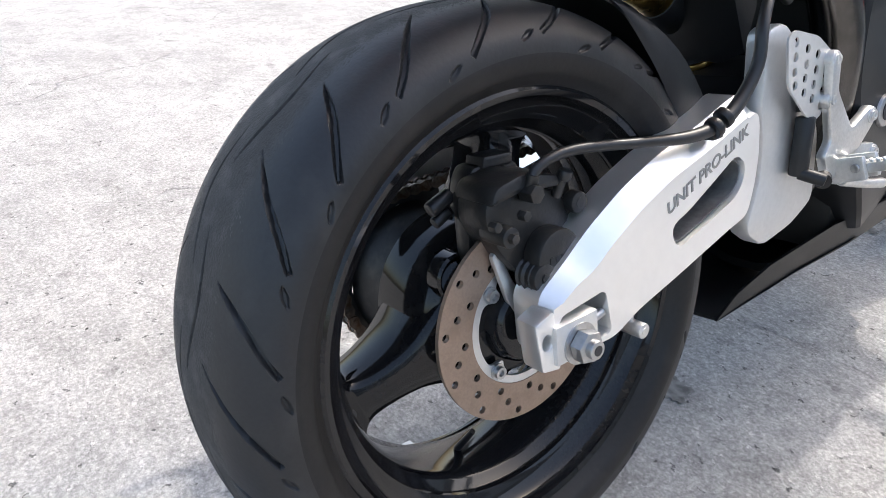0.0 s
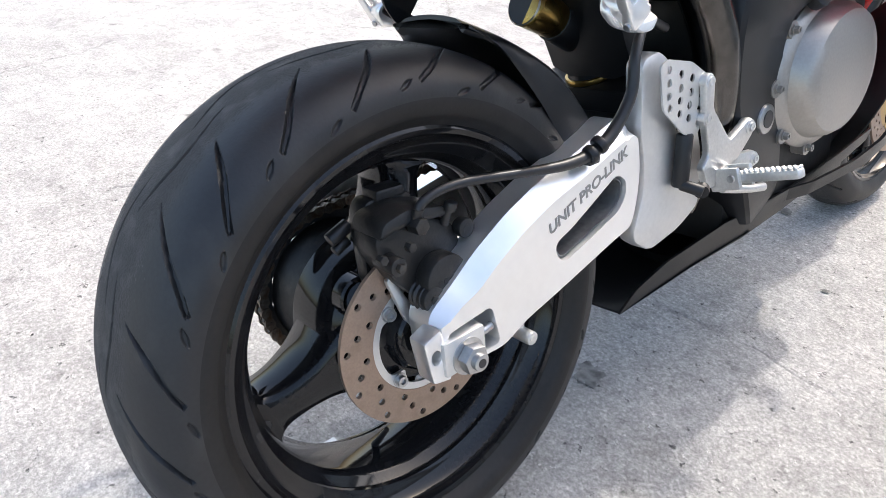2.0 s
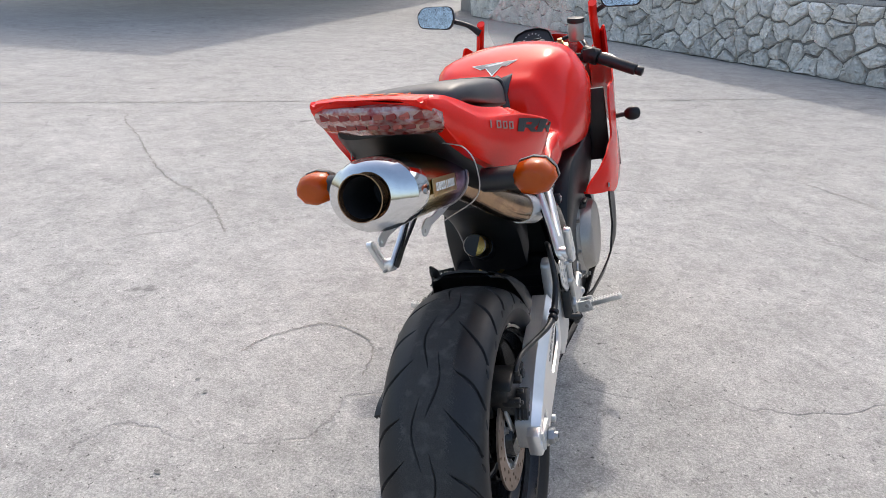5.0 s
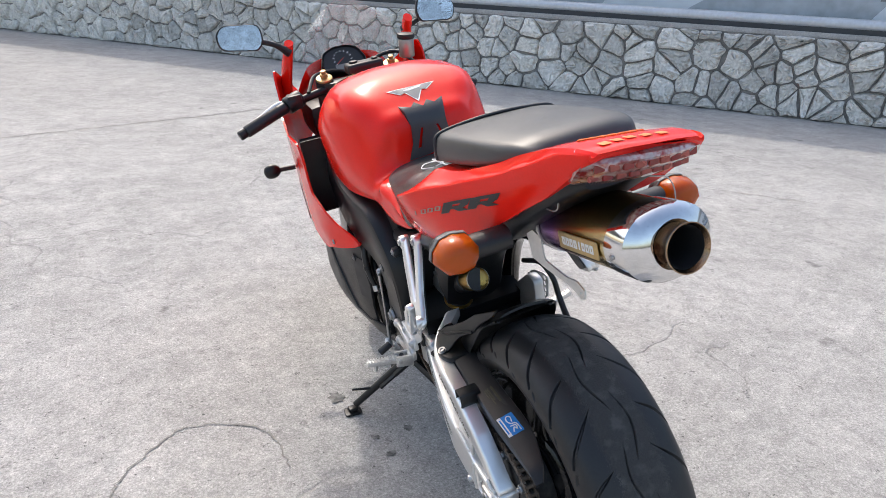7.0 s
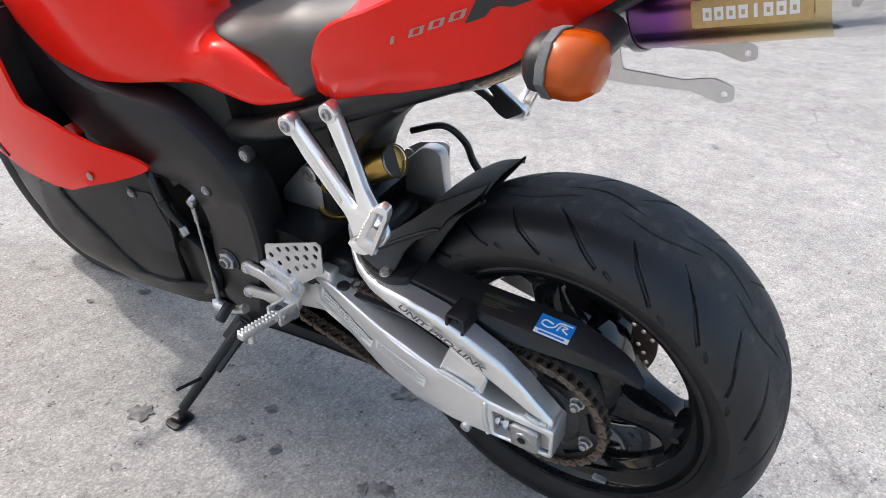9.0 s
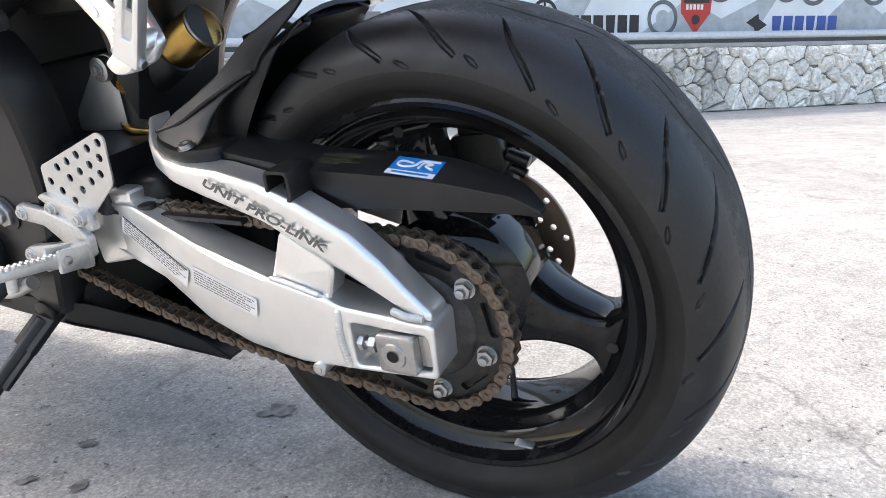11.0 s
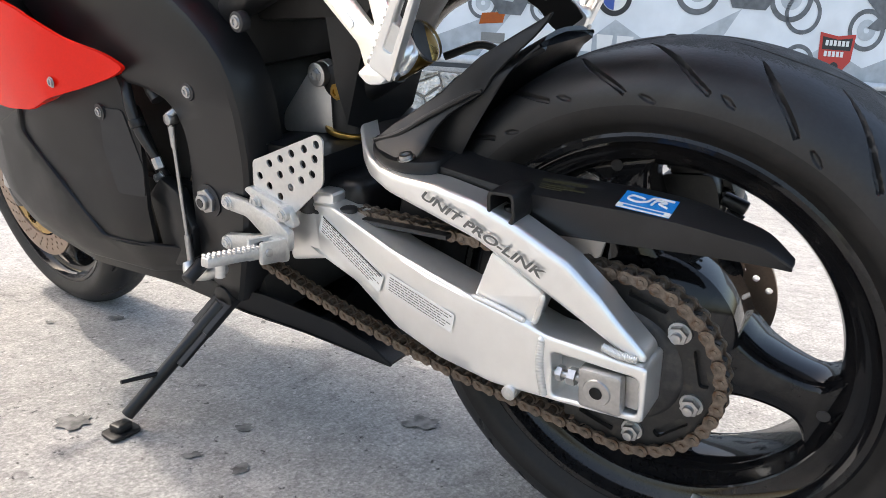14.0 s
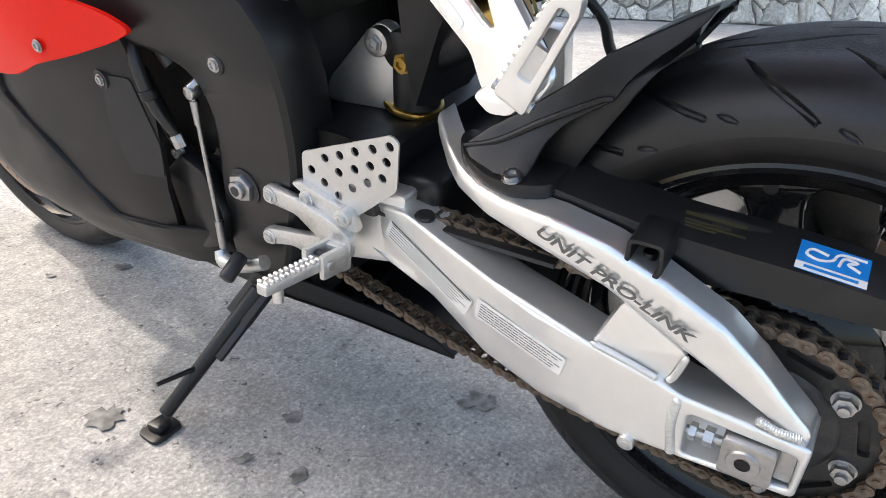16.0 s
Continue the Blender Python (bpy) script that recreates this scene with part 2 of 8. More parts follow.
def shell(outline, hand, xf, t=0.006, grid=0.03, holes=(), bevel=0.0, corner=0.012, seg=2):
    """A bowed panel: its outline is filled with a grid so that it follows xf(y, z); t is its thickness, bevel rounds its outer edge."""
    loops = [rounded(outline, corner, 3)] + [[Vector(p) for p in h] for h in holes]
    bevel = min(bevel, t * 0.98)
    moves = soften(loops, bevel) if bevel else [[Vector((0, 0))] * len(l) for l in loops]
    bm = bmesh.new()

    def face(lines, depth, fill):
        verts = [p for l in lines for p in l]
        pts, inner = lines[0], lines[1:]
        if fill:
            ys, zs, rims = [p.x for p in pts], [p.y for p in pts], list(verts)
            y = min(ys) + grid / 2
            while y < max(ys):
                z = min(zs) + grid / 2
                while z < max(zs):
                    if in_loop(pts, y, z) and not any(in_loop(h, y, z) for h in inner) and min((Vector((y, z)) - q).length for q in rims) > grid * 0.45:
                        verts.append(Vector((y, z)))
                    z += grid
                y += grid
        edges, start = [], 0
        for l in lines:
            edges += [(start + i, start + (i + 1) % len(l)) for i in range(len(l))]
            start += len(l)
        vv, _, ff, _, _, _ = geo.delaunay_2d_cdt(verts, edges, [], 0, 1e-7)
        made = [bm.verts.new((hand * (xf(p.x, p.y) - depth), p.x, p.y)) for p in vv]
        for f in ff:
            c = sum((vv[i] for i in f), Vector((0, 0))) / len(f)
            if in_loop(pts, c.x, c.y) and not any(in_loop(h, c.x, c.y) for h in inner):
                bm.faces.new([made[i] for i in f])

    steps = [(bevel * (1 - math.sin(a)), 1 - math.cos(a)) for a in (math.pi / 2 * (1 - k / seg) for k in range(seg + 1))] if bevel else [(0.0, 0.0)]
    steps = [(d, f) for d, f in steps] + [(t, 0.0)]
    face([[p + q for p, q in zip(l, m)] for l, m in zip(loops, moves)], 0.0, True)
    face(loops, t, True)
    for l, m in zip(loops, moves):
        rows = []
        for d, f in steps:
            rows.append([])
            for p, q in zip(l, m):
                c = p + q * f
                rows[-1].append(bm.verts.new((hand * (xf(c.x, c.y) - d), c.x, c.y)))
        for lo, hi in zip(rows, rows[1:]):
            for k in range(len(l)):
                try:
                    bm.faces.new((lo[k - 1], lo[k], hi[k], hi[k - 1]))
                except ValueError:
                    pass
    bmesh.ops.remove_doubles(bm, verts=bm.verts, dist=2e-6)
    bmesh.ops.delete(bm, geom=[v for v in bm.verts if not v.link_faces], context="VERTS")
    bmesh.ops.recalc_face_normals(bm, faces=bm.faces)
    return bm

# ---------- materials
def material(name, base, rough=0.5, metal=0.0, vary=0.12, grain=60.0, bump=0.1, coat=0.0, broad=6.0, dirt=None, dirt_amount=0.0, spec=0.5, bump_dist=0.001, stretch=(1, 1, 1)):
    """A surface with colour and gloss varied at two scales, fine relief and patches of dirt."""
    m = bpy.data.materials.new(name)
    m.use_nodes = True
    nt = m.node_tree
    b = nt.nodes["Principled BSDF"]
    b.inputs["Metallic"].default_value, b.inputs["Coat Weight"].default_value, b.inputs["Coat Roughness"].default_value = metal, coat, 0.06
    b.inputs["Specular IOR Level"].default_value = spec
    tc, mp = nt.nodes.new("ShaderNodeTexCoord"), nt.nodes.new("ShaderNodeMapping")
    mp.inputs["Scale"].default_value = stretch
    nt.links.new(tc.outputs["Object"], mp.inputs["Vector"])
    fine, wide = nt.nodes.new("ShaderNodeTexNoise"), nt.nodes.new("ShaderNodeTexNoise")
    fine.inputs["Scale"].default_value, fine.inputs["Detail"].default_value = grain, 6
    wide.inputs["Scale"].default_value, wide.inputs["Detail"].default_value = broad, 5
    for n in (fine, wide):
        nt.links.new(mp.outputs["Vector"], n.inputs["Vector"])
    mix = nt.nodes.new("ShaderNodeMath")
    mix.operation = "ADD"
    nt.links.new(fine.outputs["Fac"], mix.inputs[0])
    nt.links.new(wide.outputs["Fac"], mix.inputs[1])
    ramp = nt.nodes.new("ShaderNodeMapRange")
    ramp.inputs["From Min"].default_value, ramp.inputs["From Max"].default_value = 0.65, 1.35
    ramp.inputs["To Min"].default_value, ramp.inputs["To Max"].default_value = 1 - vary, 1 + vary
    nt.links.new(mix.outputs[0], ramp.inputs["Value"])
    col = nt.nodes.new("ShaderNodeVectorMath")
    col.operation = "SCALE"
    col.inputs[0].default_value = base
    nt.links.new(ramp.outputs["Result"], col.inputs["Scale"])
    last = col.outputs[0]
    if dirt:
        patch = nt.nodes.new("ShaderNodeMapRange")
        patch.inputs["From Min"].default_value, patch.inputs["From Max"].default_value = 0.62 - 0.3 * dirt_amount, 0.8 - 0.2 * dirt_amount
        big = nt.nodes.new("ShaderNodeTexNoise")
        big.inputs["Scale"].default_value, big.inputs["Detail"].default_value = broad * 2.3, 8
        nt.links.new(mp.outputs["Vector"], big.inputs["Vector"])
        nt.links.new(big.outputs["Fac"], patch.inputs["Value"])
        over = nt.nodes.new("ShaderNodeMixRGB")
        over.inputs[2].default_value = (*dirt, 1)
        nt.links.new(patch.outputs["Result"], over.inputs[0])
        nt.links.new(last, over.inputs[1])
        last = over.outputs[0]
    nt.links.new(last, b.inputs["Base Color"])
    rr = nt.nodes.new("ShaderNodeMapRange")
    rr.inputs["From Min"].default_value, rr.inputs["From Max"].default_value = 0.3, 0.7
    rr.inputs["To Min"].default_value, rr.inputs["To Max"].default_value = max(0.02, rough * 0.8), min(1, rough * 1.2)
    nt.links.new(wide.outputs["Fac"], rr.inputs["Value"])
    nt.links.new(rr.outputs["Result"], b.inputs["Roughness"])
    if bump:
        bp = nt.nodes.new("ShaderNodeBump")
        bp.inputs["Strength"].default_value, bp.inputs["Distance"].default_value = bump, bump_dist
        nt.links.new(fine.outputs["Fac"], bp.inputs["Height"])
        nt.links.new(bp.outputs["Normal"], b.inputs["Normal"])
    return m


def plain_glass(name, tint, rough=0.02):
    m = bpy.data.materials.new(name)
    m.use_nodes = True
    b = m.node_tree.nodes["Principled BSDF"]
    b.inputs["Base Color"].default_value, b.inputs["Roughness"].default_value = (*tint, 1), rough
    b.inputs["Alpha"].default_value, b.inputs["IOR"].default_value = 0.14, 1.45
    return m


M = {}
M["red"] = material("red_paint", (0.82, 0.014, 0.006), 0.22, 0, 0.05, 300, 0.02, coat=0.18, broad=5, spec=0.22)
M["facet"] = material("lamp_reflector", (0.34, 0.10, 0.085), 0.25, 0.6, 0.2, 120, 0.1, broad=30)
M["dark_red"] = material("dark_red_lens", (0.20, 0.008, 0.008), 0.15, 0, 0.3, 160, 0.15, coat=0.5)
M["rubber"] = material("tread_rubber", (0.012, 0.0122, 0.0132), 0.50, 0, 0.25, 260, 0.2, broad=9, dirt=(0.026, 0.026, 0.026), dirt_amount=0.15)
M["worn"] = material("worn_rubber", (0.036, 0.0355, 0.035), 0.8, 0, 0.45, 520, 1.0, broad=20, dirt=(0.075, 0.073, 0.070), dirt_amount=0.35, bump_dist=0.0015)
M["sidewall"] = material("sidewall_rubber", (0.0105, 0.0100, 0.0098), 0.55, 0, 0.25, 200, 0.15, broad=8, dirt=(0.022, 0.020, 0.019), dirt_amount=0.3, spec=0.35)
M["gloss"] = material("black_wheel_paint", (0.009, 0.009, 0.010), 0.075, 0, 0.2, 180, 0.02, spec=0.35, broad=9, dirt=(0.03, 0.028, 0.027), dirt_amount=0.25)
M["alu"] = material("brushed_aluminium", (0.86, 0.86, 0.85), 0.33, 0.85, 0.03, 70, 0.0, broad=2.5)
M["alu_dull"] = material("dull_aluminium", (0.66, 0.66, 0.65), 0.46, 0.9, 0.06, 140, 0.06, broad=9)
# rough dark grey: shade of the swingarm slot as colour; also the lens rims
M["liner"] = material("rough_dark_grey", (0.16, 0.16, 0.16), 0.7, 0.5, 0.3, 160, 0.5, broad=30)
M["cast"] = material("cast_aluminium", (0.63, 0.63, 0.62), 0.42, 0.9, 0.12, 260, 0.3, broad=18)
M["plastic"] = material("black_plastic", (0.0085, 0.0088, 0.0098), 0.40, 0, 0.2, 500, 0.2, broad=7, dirt=(0.018, 0.018, 0.019), dirt_amount=0.2, spec=0.42)
M["frame"] = material("black_frame_paint", (0.0085, 0.0088, 0.0098), 0.36, 0, 0.2, 420, 0.12, broad=8, spec=0.40)
M["caliper"] = material("caliper_paint", (0.014, 0.014, 0.014), 0.42, 0.1, 0.3, 260, 0.3, broad=30, dirt=(0.035, 0.030, 0.026), dirt_amount=0.25)
M["leather"] = material("black_vinyl", (0.034, 0.034, 0.035), 0.38, 0, 0.15, 700, 0.25, broad=8, spec=0.65)
M["steel"] = material("steel", (0.45, 0.45, 0.45), 0.35, 1.0, 0.15, 200, 0.1, broad=20)
M["chrome"] = material("polished_steel", (0.72, 0.72, 0.72), 0.10, 1.0, 0.05, 120, 0.02, broad=8)
M["gold"] = material("gold_anodised", (0.42, 0.27, 0.08), 0.3, 1.0, 0.1, 150, 0.05, broad=12)
M["bronze"] = material("heat_tinted_pipe", (0.40, 0.27, 0.17), 0.22, 1.0, 0.25, 60, 0.04, broad=14, dirt=(0.25, 0.16, 0.12), dirt_amount=0.4)
M["disc"] = material("worn_brake_steel", (0.33, 0.245, 0.19), 0.45, 0.7, 0.12, 350, 0.2, broad=22, dirt=(0.27, 0.20, 0.15), dirt_amount=0.35)
M["chain"] = material("rusty_chain", (0.17, 0.138, 0.112), 0.55, 0.75, 0.5, 240, 0.4, broad=60, dirt=(0.10, 0.055, 0.03), dirt_amount=0.55)
M["sprocket"] = material("sprocket_steel", (0.018, 0.018, 0.018), 0.45, 0.15, 0.4, 200, 0.3, broad=30, dirt=(0.05, 0.042, 0.034), dirt_amount=0.25)
M["carrier"] = material("dirty_black_paint", (0.016, 0.016, 0.017), 0.5, 0, 0.4, 150, 0.5, broad=25, dirt=(0.05, 0.045, 0.04), dirt_amount=0.35)
M["cover"] = material("grey_engine_paint", (0.36, 0.34, 0.31), 0.38, 0.6, 0.08, 220, 0.1, broad=9)
M["engine"] = material("dark_engine", (0.010, 0.010, 0.010), 0.55, 0.2, 0.4, 60, 0.5, broad=14)
M["dark_pipe"] = material("smoked_pipe", (0.10, 0.095, 0.09), 0.22, 1.0, 0.3, 60, 0.05, broad=12)
M["stain"] = material("oil_stain", (0.10, 0.098, 0.092), 0.85, 0, 0.5, 70, 0.6, broad=22, dirt=(0.24, 0.235, 0.225), dirt_amount=0.75)
M["joint"] = material("dirty_joint", (0.20, 0.195, 0.185), 0.95, 0, 0.4, 90, 0.6, broad=14, dirt=(0.36, 0.355, 0.345), dirt_amount=0.55)
M["white"] = material("white_print", (0.75, 0.75, 0.73), 0.5, 0, 0.05, 80, 0.02)
M["ink"] = material("black_print", (0.02, 0.02, 0.022), 0.5, 0, 0.1, 80, 0.02)
M["letter"] = material("dark_print", (0.11, 0.11, 0.105), 0.5, 0, 0.1, 80, 0.02)
M["ink_grey"] = material("grey_print", (0.22, 0.22, 0.21), 0.5, 0, 0.1, 80, 0.02)
M["silver_ink"] = material("silver_print", (0.40, 0.27, 0.22), 0.4, 0.3, 0.1, 80, 0.02)
M["blue"] = material("blue_sticker", (0.004, 0.20, 0.58), 0.35, 0, 0.06, 60, 0.02)
M["label"] = material("silver_label", (0.78, 0.78, 0.76), 0.4, 0.2, 0.06, 90, 0.03)
M["marker"] = material("gold_marker", (0.74, 0.20, 0.035), 0.5, 0, 0.15, 80, 0.02)
M["olive_ink"] = material("olive_print", (0.045, 0.042, 0.02), 0.5, 0, 0.1, 80, 0.02)
M["brass"] = material("brass_badge", (0.50, 0.36, 0.17), 0.35, 0.8, 0.12, 150, 0.1, broad=20)
M["mirror"] = material("mirror_glass", (0.85, 0.87, 0.88), 0.02, 1.0, 0.0, 10, 0.0)
M["screen"] = plain_glass("tinted_screen", (0.82, 0.83, 0.80))
M["hose"] = material("rubber_hose", (0.014, 0.014, 0.015), 0.4, 0, 0.2, 200, 0.1)
M["lens"] = material("amber_lens", (0.42, 0.070, 0.003), 0.20, 0, 0.12, 60, 0.05, coat=0.15, spec=0.3, broad=20)
M["lens"].node_tree.nodes["Principled BSDF"].inputs["Subsurface Weight"].default_value = 0.25
M["clear"] = material("clear_lens", (0.50, 0.36, 0.33), 0.08, 0.35, 0.5, 55, 0.25, coat=0.9, broad=40, dirt=(0.33, 0.02, 0.015), dirt_amount=0.75)


def titanium():
    """A titanium sleeve tinted by heat: straw, gold, brown and violet towards its hot front end."""
    m = material("heat_tinted_titanium", (0.5, 0.5, 0.5), 0.24, 1.0, 0.06, 120, 0.04, stretch=(1, 0.2, 1))
    nt = m.node_tree
    b = nt.nodes["Principled BSDF"]
    tc, sx = nt.nodes.new("ShaderNodeTexCoord"), nt.nodes.new("ShaderNodeSeparateXYZ")
    nz, ad = nt.nodes.new("ShaderNodeTexNoise"), nt.nodes.new("ShaderNodeMath")
    nz.inputs["Scale"].default_value = 7
    ad.operation = "MULTIPLY_ADD"
    ad.inputs[1].default_value = 0.10
    nt.links.new(tc.outputs["Object"], nz.inputs["Vector"])
    nt.links.new(tc.outputs["Object"], sx.inputs["Vector"])
    nt.links.new(nz.outputs["Fac"], ad.inputs[0])
    nt.links.new(sx.outputs["Y"], ad.inputs[2])
    mr, cr = nt.nodes.new("ShaderNodeMapRange"), nt.nodes.new("ShaderNodeValToRGB")
    mr.inputs["From Min"].default_value, mr.inputs["From Max"].default_value = -0.24, 0.05
    nt.links.new(ad.outputs[0], mr.inputs["Value"])
    nt.links.new(mr.outputs["Result"], cr.inputs["Fac"])
    stops = [(0.0, (0.55, 0.52, 0.42)), (0.22, (0.60, 0.49, 0.26)), (0.42, (0.58, 0.36, 0.12)), (0.56, (0.36, 0.16, 0.12)), (0.68, (0.20, 0.06, 0.28)), (0.85, (0.09, 0.06, 0.10)), (1.0, (0.05, 0.04, 0.05))]
    el = cr.color_ramp.elements
    while len(el) < len(stops):
        el.new(0.5)
    for e, (p, c) in zip(el, stops):
        e.position, e.color = p, (*c, 1)
    nt.links.new(cr.outputs["Color"], b.inputs["Base Color"])
    return m


M["titanium"] = titanium()


def concrete():
    """Old brushed concrete: pale cement with exposed stones, pits, hairline cracks and oil spots."""
    m = bpy.data.materials.new("worn_concrete")
    m.use_nodes = True
    nt = m.node_tree
    N, L = nt.nodes.new, nt.links.new
    b = nt.nodes["Principled BSDF"]
    b.inputs["Roughness"].default_value = 0.9
    b.inputs["Specular IOR Level"].default_value = 0.25
    tc = N("ShaderNodeTexCoord")

    def noise_at(scale, detail=6, rough=0.6):
        n = N("ShaderNodeTexNoise")
        n.inputs["Scale"].default_value, n.inputs["Detail"].default_value, n.inputs["Roughness"].default_value = scale, detail, rough
        L(tc.outputs["Object"], n.inputs["Vector"])
        return n.outputs["Fac"]

    def ranged(v, a, c, lo, hi):
        r = N("ShaderNodeMapRange")
        r.inputs["From Min"].default_value, r.inputs["From Max"].default_value, r.inputs["To Min"].default_value, r.inputs["To Max"].default_value = a, c, lo, hi
        L(v, r.inputs["Value"])
        return r.outputs["Result"]

    def math_of(op, a, c):
        q = N("ShaderNodeMath")
        q.operation = op
        for k, v in enumerate((a, c)):
            if isinstance(v, (int, float)):
                q.inputs[k].default_value = v
            else:
                L(v, q.inputs[k])
        return q.outputs[0]

    broad, mid, fine = noise_at(0.7, 4), noise_at(5, 8, 0.65), noise_at(170, 6, 0.75)

    def cells_at(scale, warp):
        """Cells with ragged borders: the distance to the middle and a chance value for each."""
        w, ad = N("ShaderNodeTexNoise"), N("ShaderNodeMixRGB")
        w.inputs["Scale"].default_value, w.inputs["Detail"].default_value = scale * 2.5, 3
        L(tc.outputs["Object"], w.inputs["Vector"])
        ad.blend_type = "ADD"
        ad.inputs[0].default_value = warp / scale
        L(tc.outputs["Object"], ad.inputs[1])
        L(w.outputs["Color"], ad.inputs[2])
        v, sep = N("ShaderNodeTexVoronoi"), N("ShaderNodeSeparateColor")
        v.inputs["Scale"].default_value = scale
        L(ad.outputs[0], v.inputs["Vector"])
        L(v.outputs["Color"], sep.inputs[0])
        return v.outputs["Distance"], sep.outputs[0], sep.outputs[1]

    # sand grains, pale and dark aggregate, pits of two sizes and worn-off flakes
    d1, c1, _ = cells_at(150, 0.8)
    stones = ranged(d1, 0.12, 0.45, 1.12, 0.90)
    val = math_of("MULTIPLY", ranged(fine, 0.38, 0.62, 0.72, 1.22), stones)
    val = math_of("MULTIPLY", val, ranged(c1, 0, 1, 0.84, 1.14))
    d2, c2, e2 = cells_at(62, 1.2)
    pale = math_of("MULTIPLY", ranged(d2, 0.16, 0.26, 1.0, 0.0), ranged(c2, 0.80, 0.84, 0.0, 1.0))
    dark = math_of("MULTIPLY", ranged(d2, 0.14, 0.24, 1.0, 0.0), ranged(e2, 0.80, 0.86, 0.0, 1.0))
    val = math_of("MULTIPLY", val, math_of("ADD", 1.0, math_of("MULTIPLY", pale, 0.50)))
    val = math_of("MULTIPLY", val, math_of("SUBTRACT", 1.0, math_of("MULTIPLY", dark, 0.62)))
    d3, c3, e3 = cells_at(24, 1.6)
    flake = math_of("MULTIPLY", ranged(d3, 0.22, 0.30, 1.0, 0.0), ranged(c3, 0.70, 0.74, 0.0, 1.0))
    pit = math_of("MULTIPLY", ranged(d3, 0.07, 0.13, 1.0, 0.0), ranged(e3, 0.62, 0.66, 0.0, 1.0))
    val = math_of("MULTIPLY", val, math_of("SUBTRACT", 1.0, math_of("MULTIPLY", flake, 0.20)))
    val = math_of("MULTIPLY", val, math_of("SUBTRACT", 1.0, math_of("MULTIPLY", pit, 0.62)))
    val = math_of("MULTIPLY", val, ranged(mid, 0.32, 0.72, 0.82, 1.14))
    val = math_of("MULTIPLY", val, ranged(noise_at(19, 8, 0.75), 0.38, 0.62, 0.87, 1.11))
    val = math_of("MULTIPLY", val, ranged(broad, 0.3, 0.7, 0.88, 1.08))
    # hairline cracks along warped cells
    warp, addv = N("ShaderNodeTexNoise"), N("ShaderNodeMixRGB")
    warp.inputs["Scale"].default_value, warp.inputs["Detail"].default_value = 2.2, 8
    L(tc.outputs["Object"], warp.inputs["Vector"])
    addv.blend_type = "ADD"
    addv.inputs[0].default_value = 0.55
    L(tc.outputs["Object"], addv.inputs[1])
    L(warp.outputs["Color"], addv.inputs[2])
    cells = N("ShaderNodeTexVoronoi")
    cells.feature = "DISTANCE_TO_EDGE"
    cells.inputs["Scale"].default_value = 0.62
    L(addv.outputs[0], cells.inputs["Vector"])
    gate = ranged(noise_at(1.1, 3), 0.46, 0.56, 0.0, 1.0)
    crack = math_of("MULTIPLY", ranged(cells.outputs["Distance"], 0.0, 0.006, 1.0, 0.0), gate)
    val = math_of("MULTIPLY", val, math_of("SUBTRACT", 1.0, math_of("MULTIPLY", crack, 0.26)))
    # oil and tyre stains
    stain = ranged(noise_at(5.5, 3, 0.45), 0.70, 0.76, 1.0, 0.55)
    val = math_of("MULTIPLY", val, stain)
    base = N("ShaderNodeVectorMath")
    base.operation = "SCALE"
    base.inputs[0].default_value = (0.425, 0.417, 0.402)
    L(val, base.inputs["Scale"])
    L(base.outputs[0], b.inputs["Base Color"])
    bp = N("ShaderNodeBump")
    bp.inputs["Strength"].default_value, bp.inputs["Distance"].default_value = 1.0, 0.005
    L(math_of("ADD", math_of("ADD", math_of("ADD", math_of("MULTIPLY", fine, 0.5), math_of("MULTIPLY", pale, 0.35)), math_of("MULTIPLY", math_of("ADD", pit, dark), -0.5)), math_of("MULTIPLY", crack, -0.6)), bp.inputs["Height"])
    L(bp.outputs["Normal"], b.inputs["Normal"])
    return m


M["concrete"] = concrete()


def stone():
    m = material("limestone", (0.78, 0.755, 0.70), 0.85, 0, 0.3, 34, 0.9, broad=5, dirt=(0.42, 0.34, 0.26), dirt_amount=0.15, bump_dist=0.012)
    nt = m.node_tree
    b = nt.nodes["Principled BSDF"]
    src = b.inputs["Base Color"].links[0].from_socket
    info, mr, mul = nt.nodes.new("ShaderNodeObjectInfo"), nt.nodes.new("ShaderNodeMapRange"), nt.nodes.new("ShaderNodeVectorMath")
    mr.inputs["To Min"].default_value, mr.inputs["To Max"].default_value = 0.70, 1.15
    mul.operation = "SCALE"
    nt.links.new(info.outputs["Random"], mr.inputs["Value"])
    nt.links.new(src, mul.inputs[0])
    nt.links.new(mr.outputs["Result"], mul.inputs["Scale"])
    nt.links.new(mul.outputs[0], b.inputs["Base Color"])
    return m


M["stone"] = stone()
M["joint"] = material("dark_joint", (0.24, 0.23, 0.215), 0.95, 0, 0.4, 40, 0.8, broad=6, bump_dist=0.01)
M["mortar"] = material("dark_mortar", (0.38, 0.37, 0.355), 0.95, 0, 0.3, 60, 0.8, broad=5, bump_dist=0.01)
M["rail"] = material("galvanised_pipe", (0.58, 0.60, 0.62), 0.45, 0.5, 0.12, 30, 0.1, broad=3)
M["dark_rail"] = material("dark_steel", (0.045, 0.05, 0.055), 0.5, 0.2, 0.2, 40, 0.1, broad=3)
M["banner"] = material("printed_banner", (0.72, 0.76, 0.79), 0.55, 0, 0.12, 3, 0.03, broad=0.9)
M["banner_dark"] = material("banner_shade_print", (0.42, 0.46, 0.49), 0.55, 0, 0.25, 9, 0.03, broad=2)
M["banner_grey"] = material("banner_grey_print", (0.12, 0.13, 0.14), 0.55, 0, 0.4, 14, 0.03, broad=5)
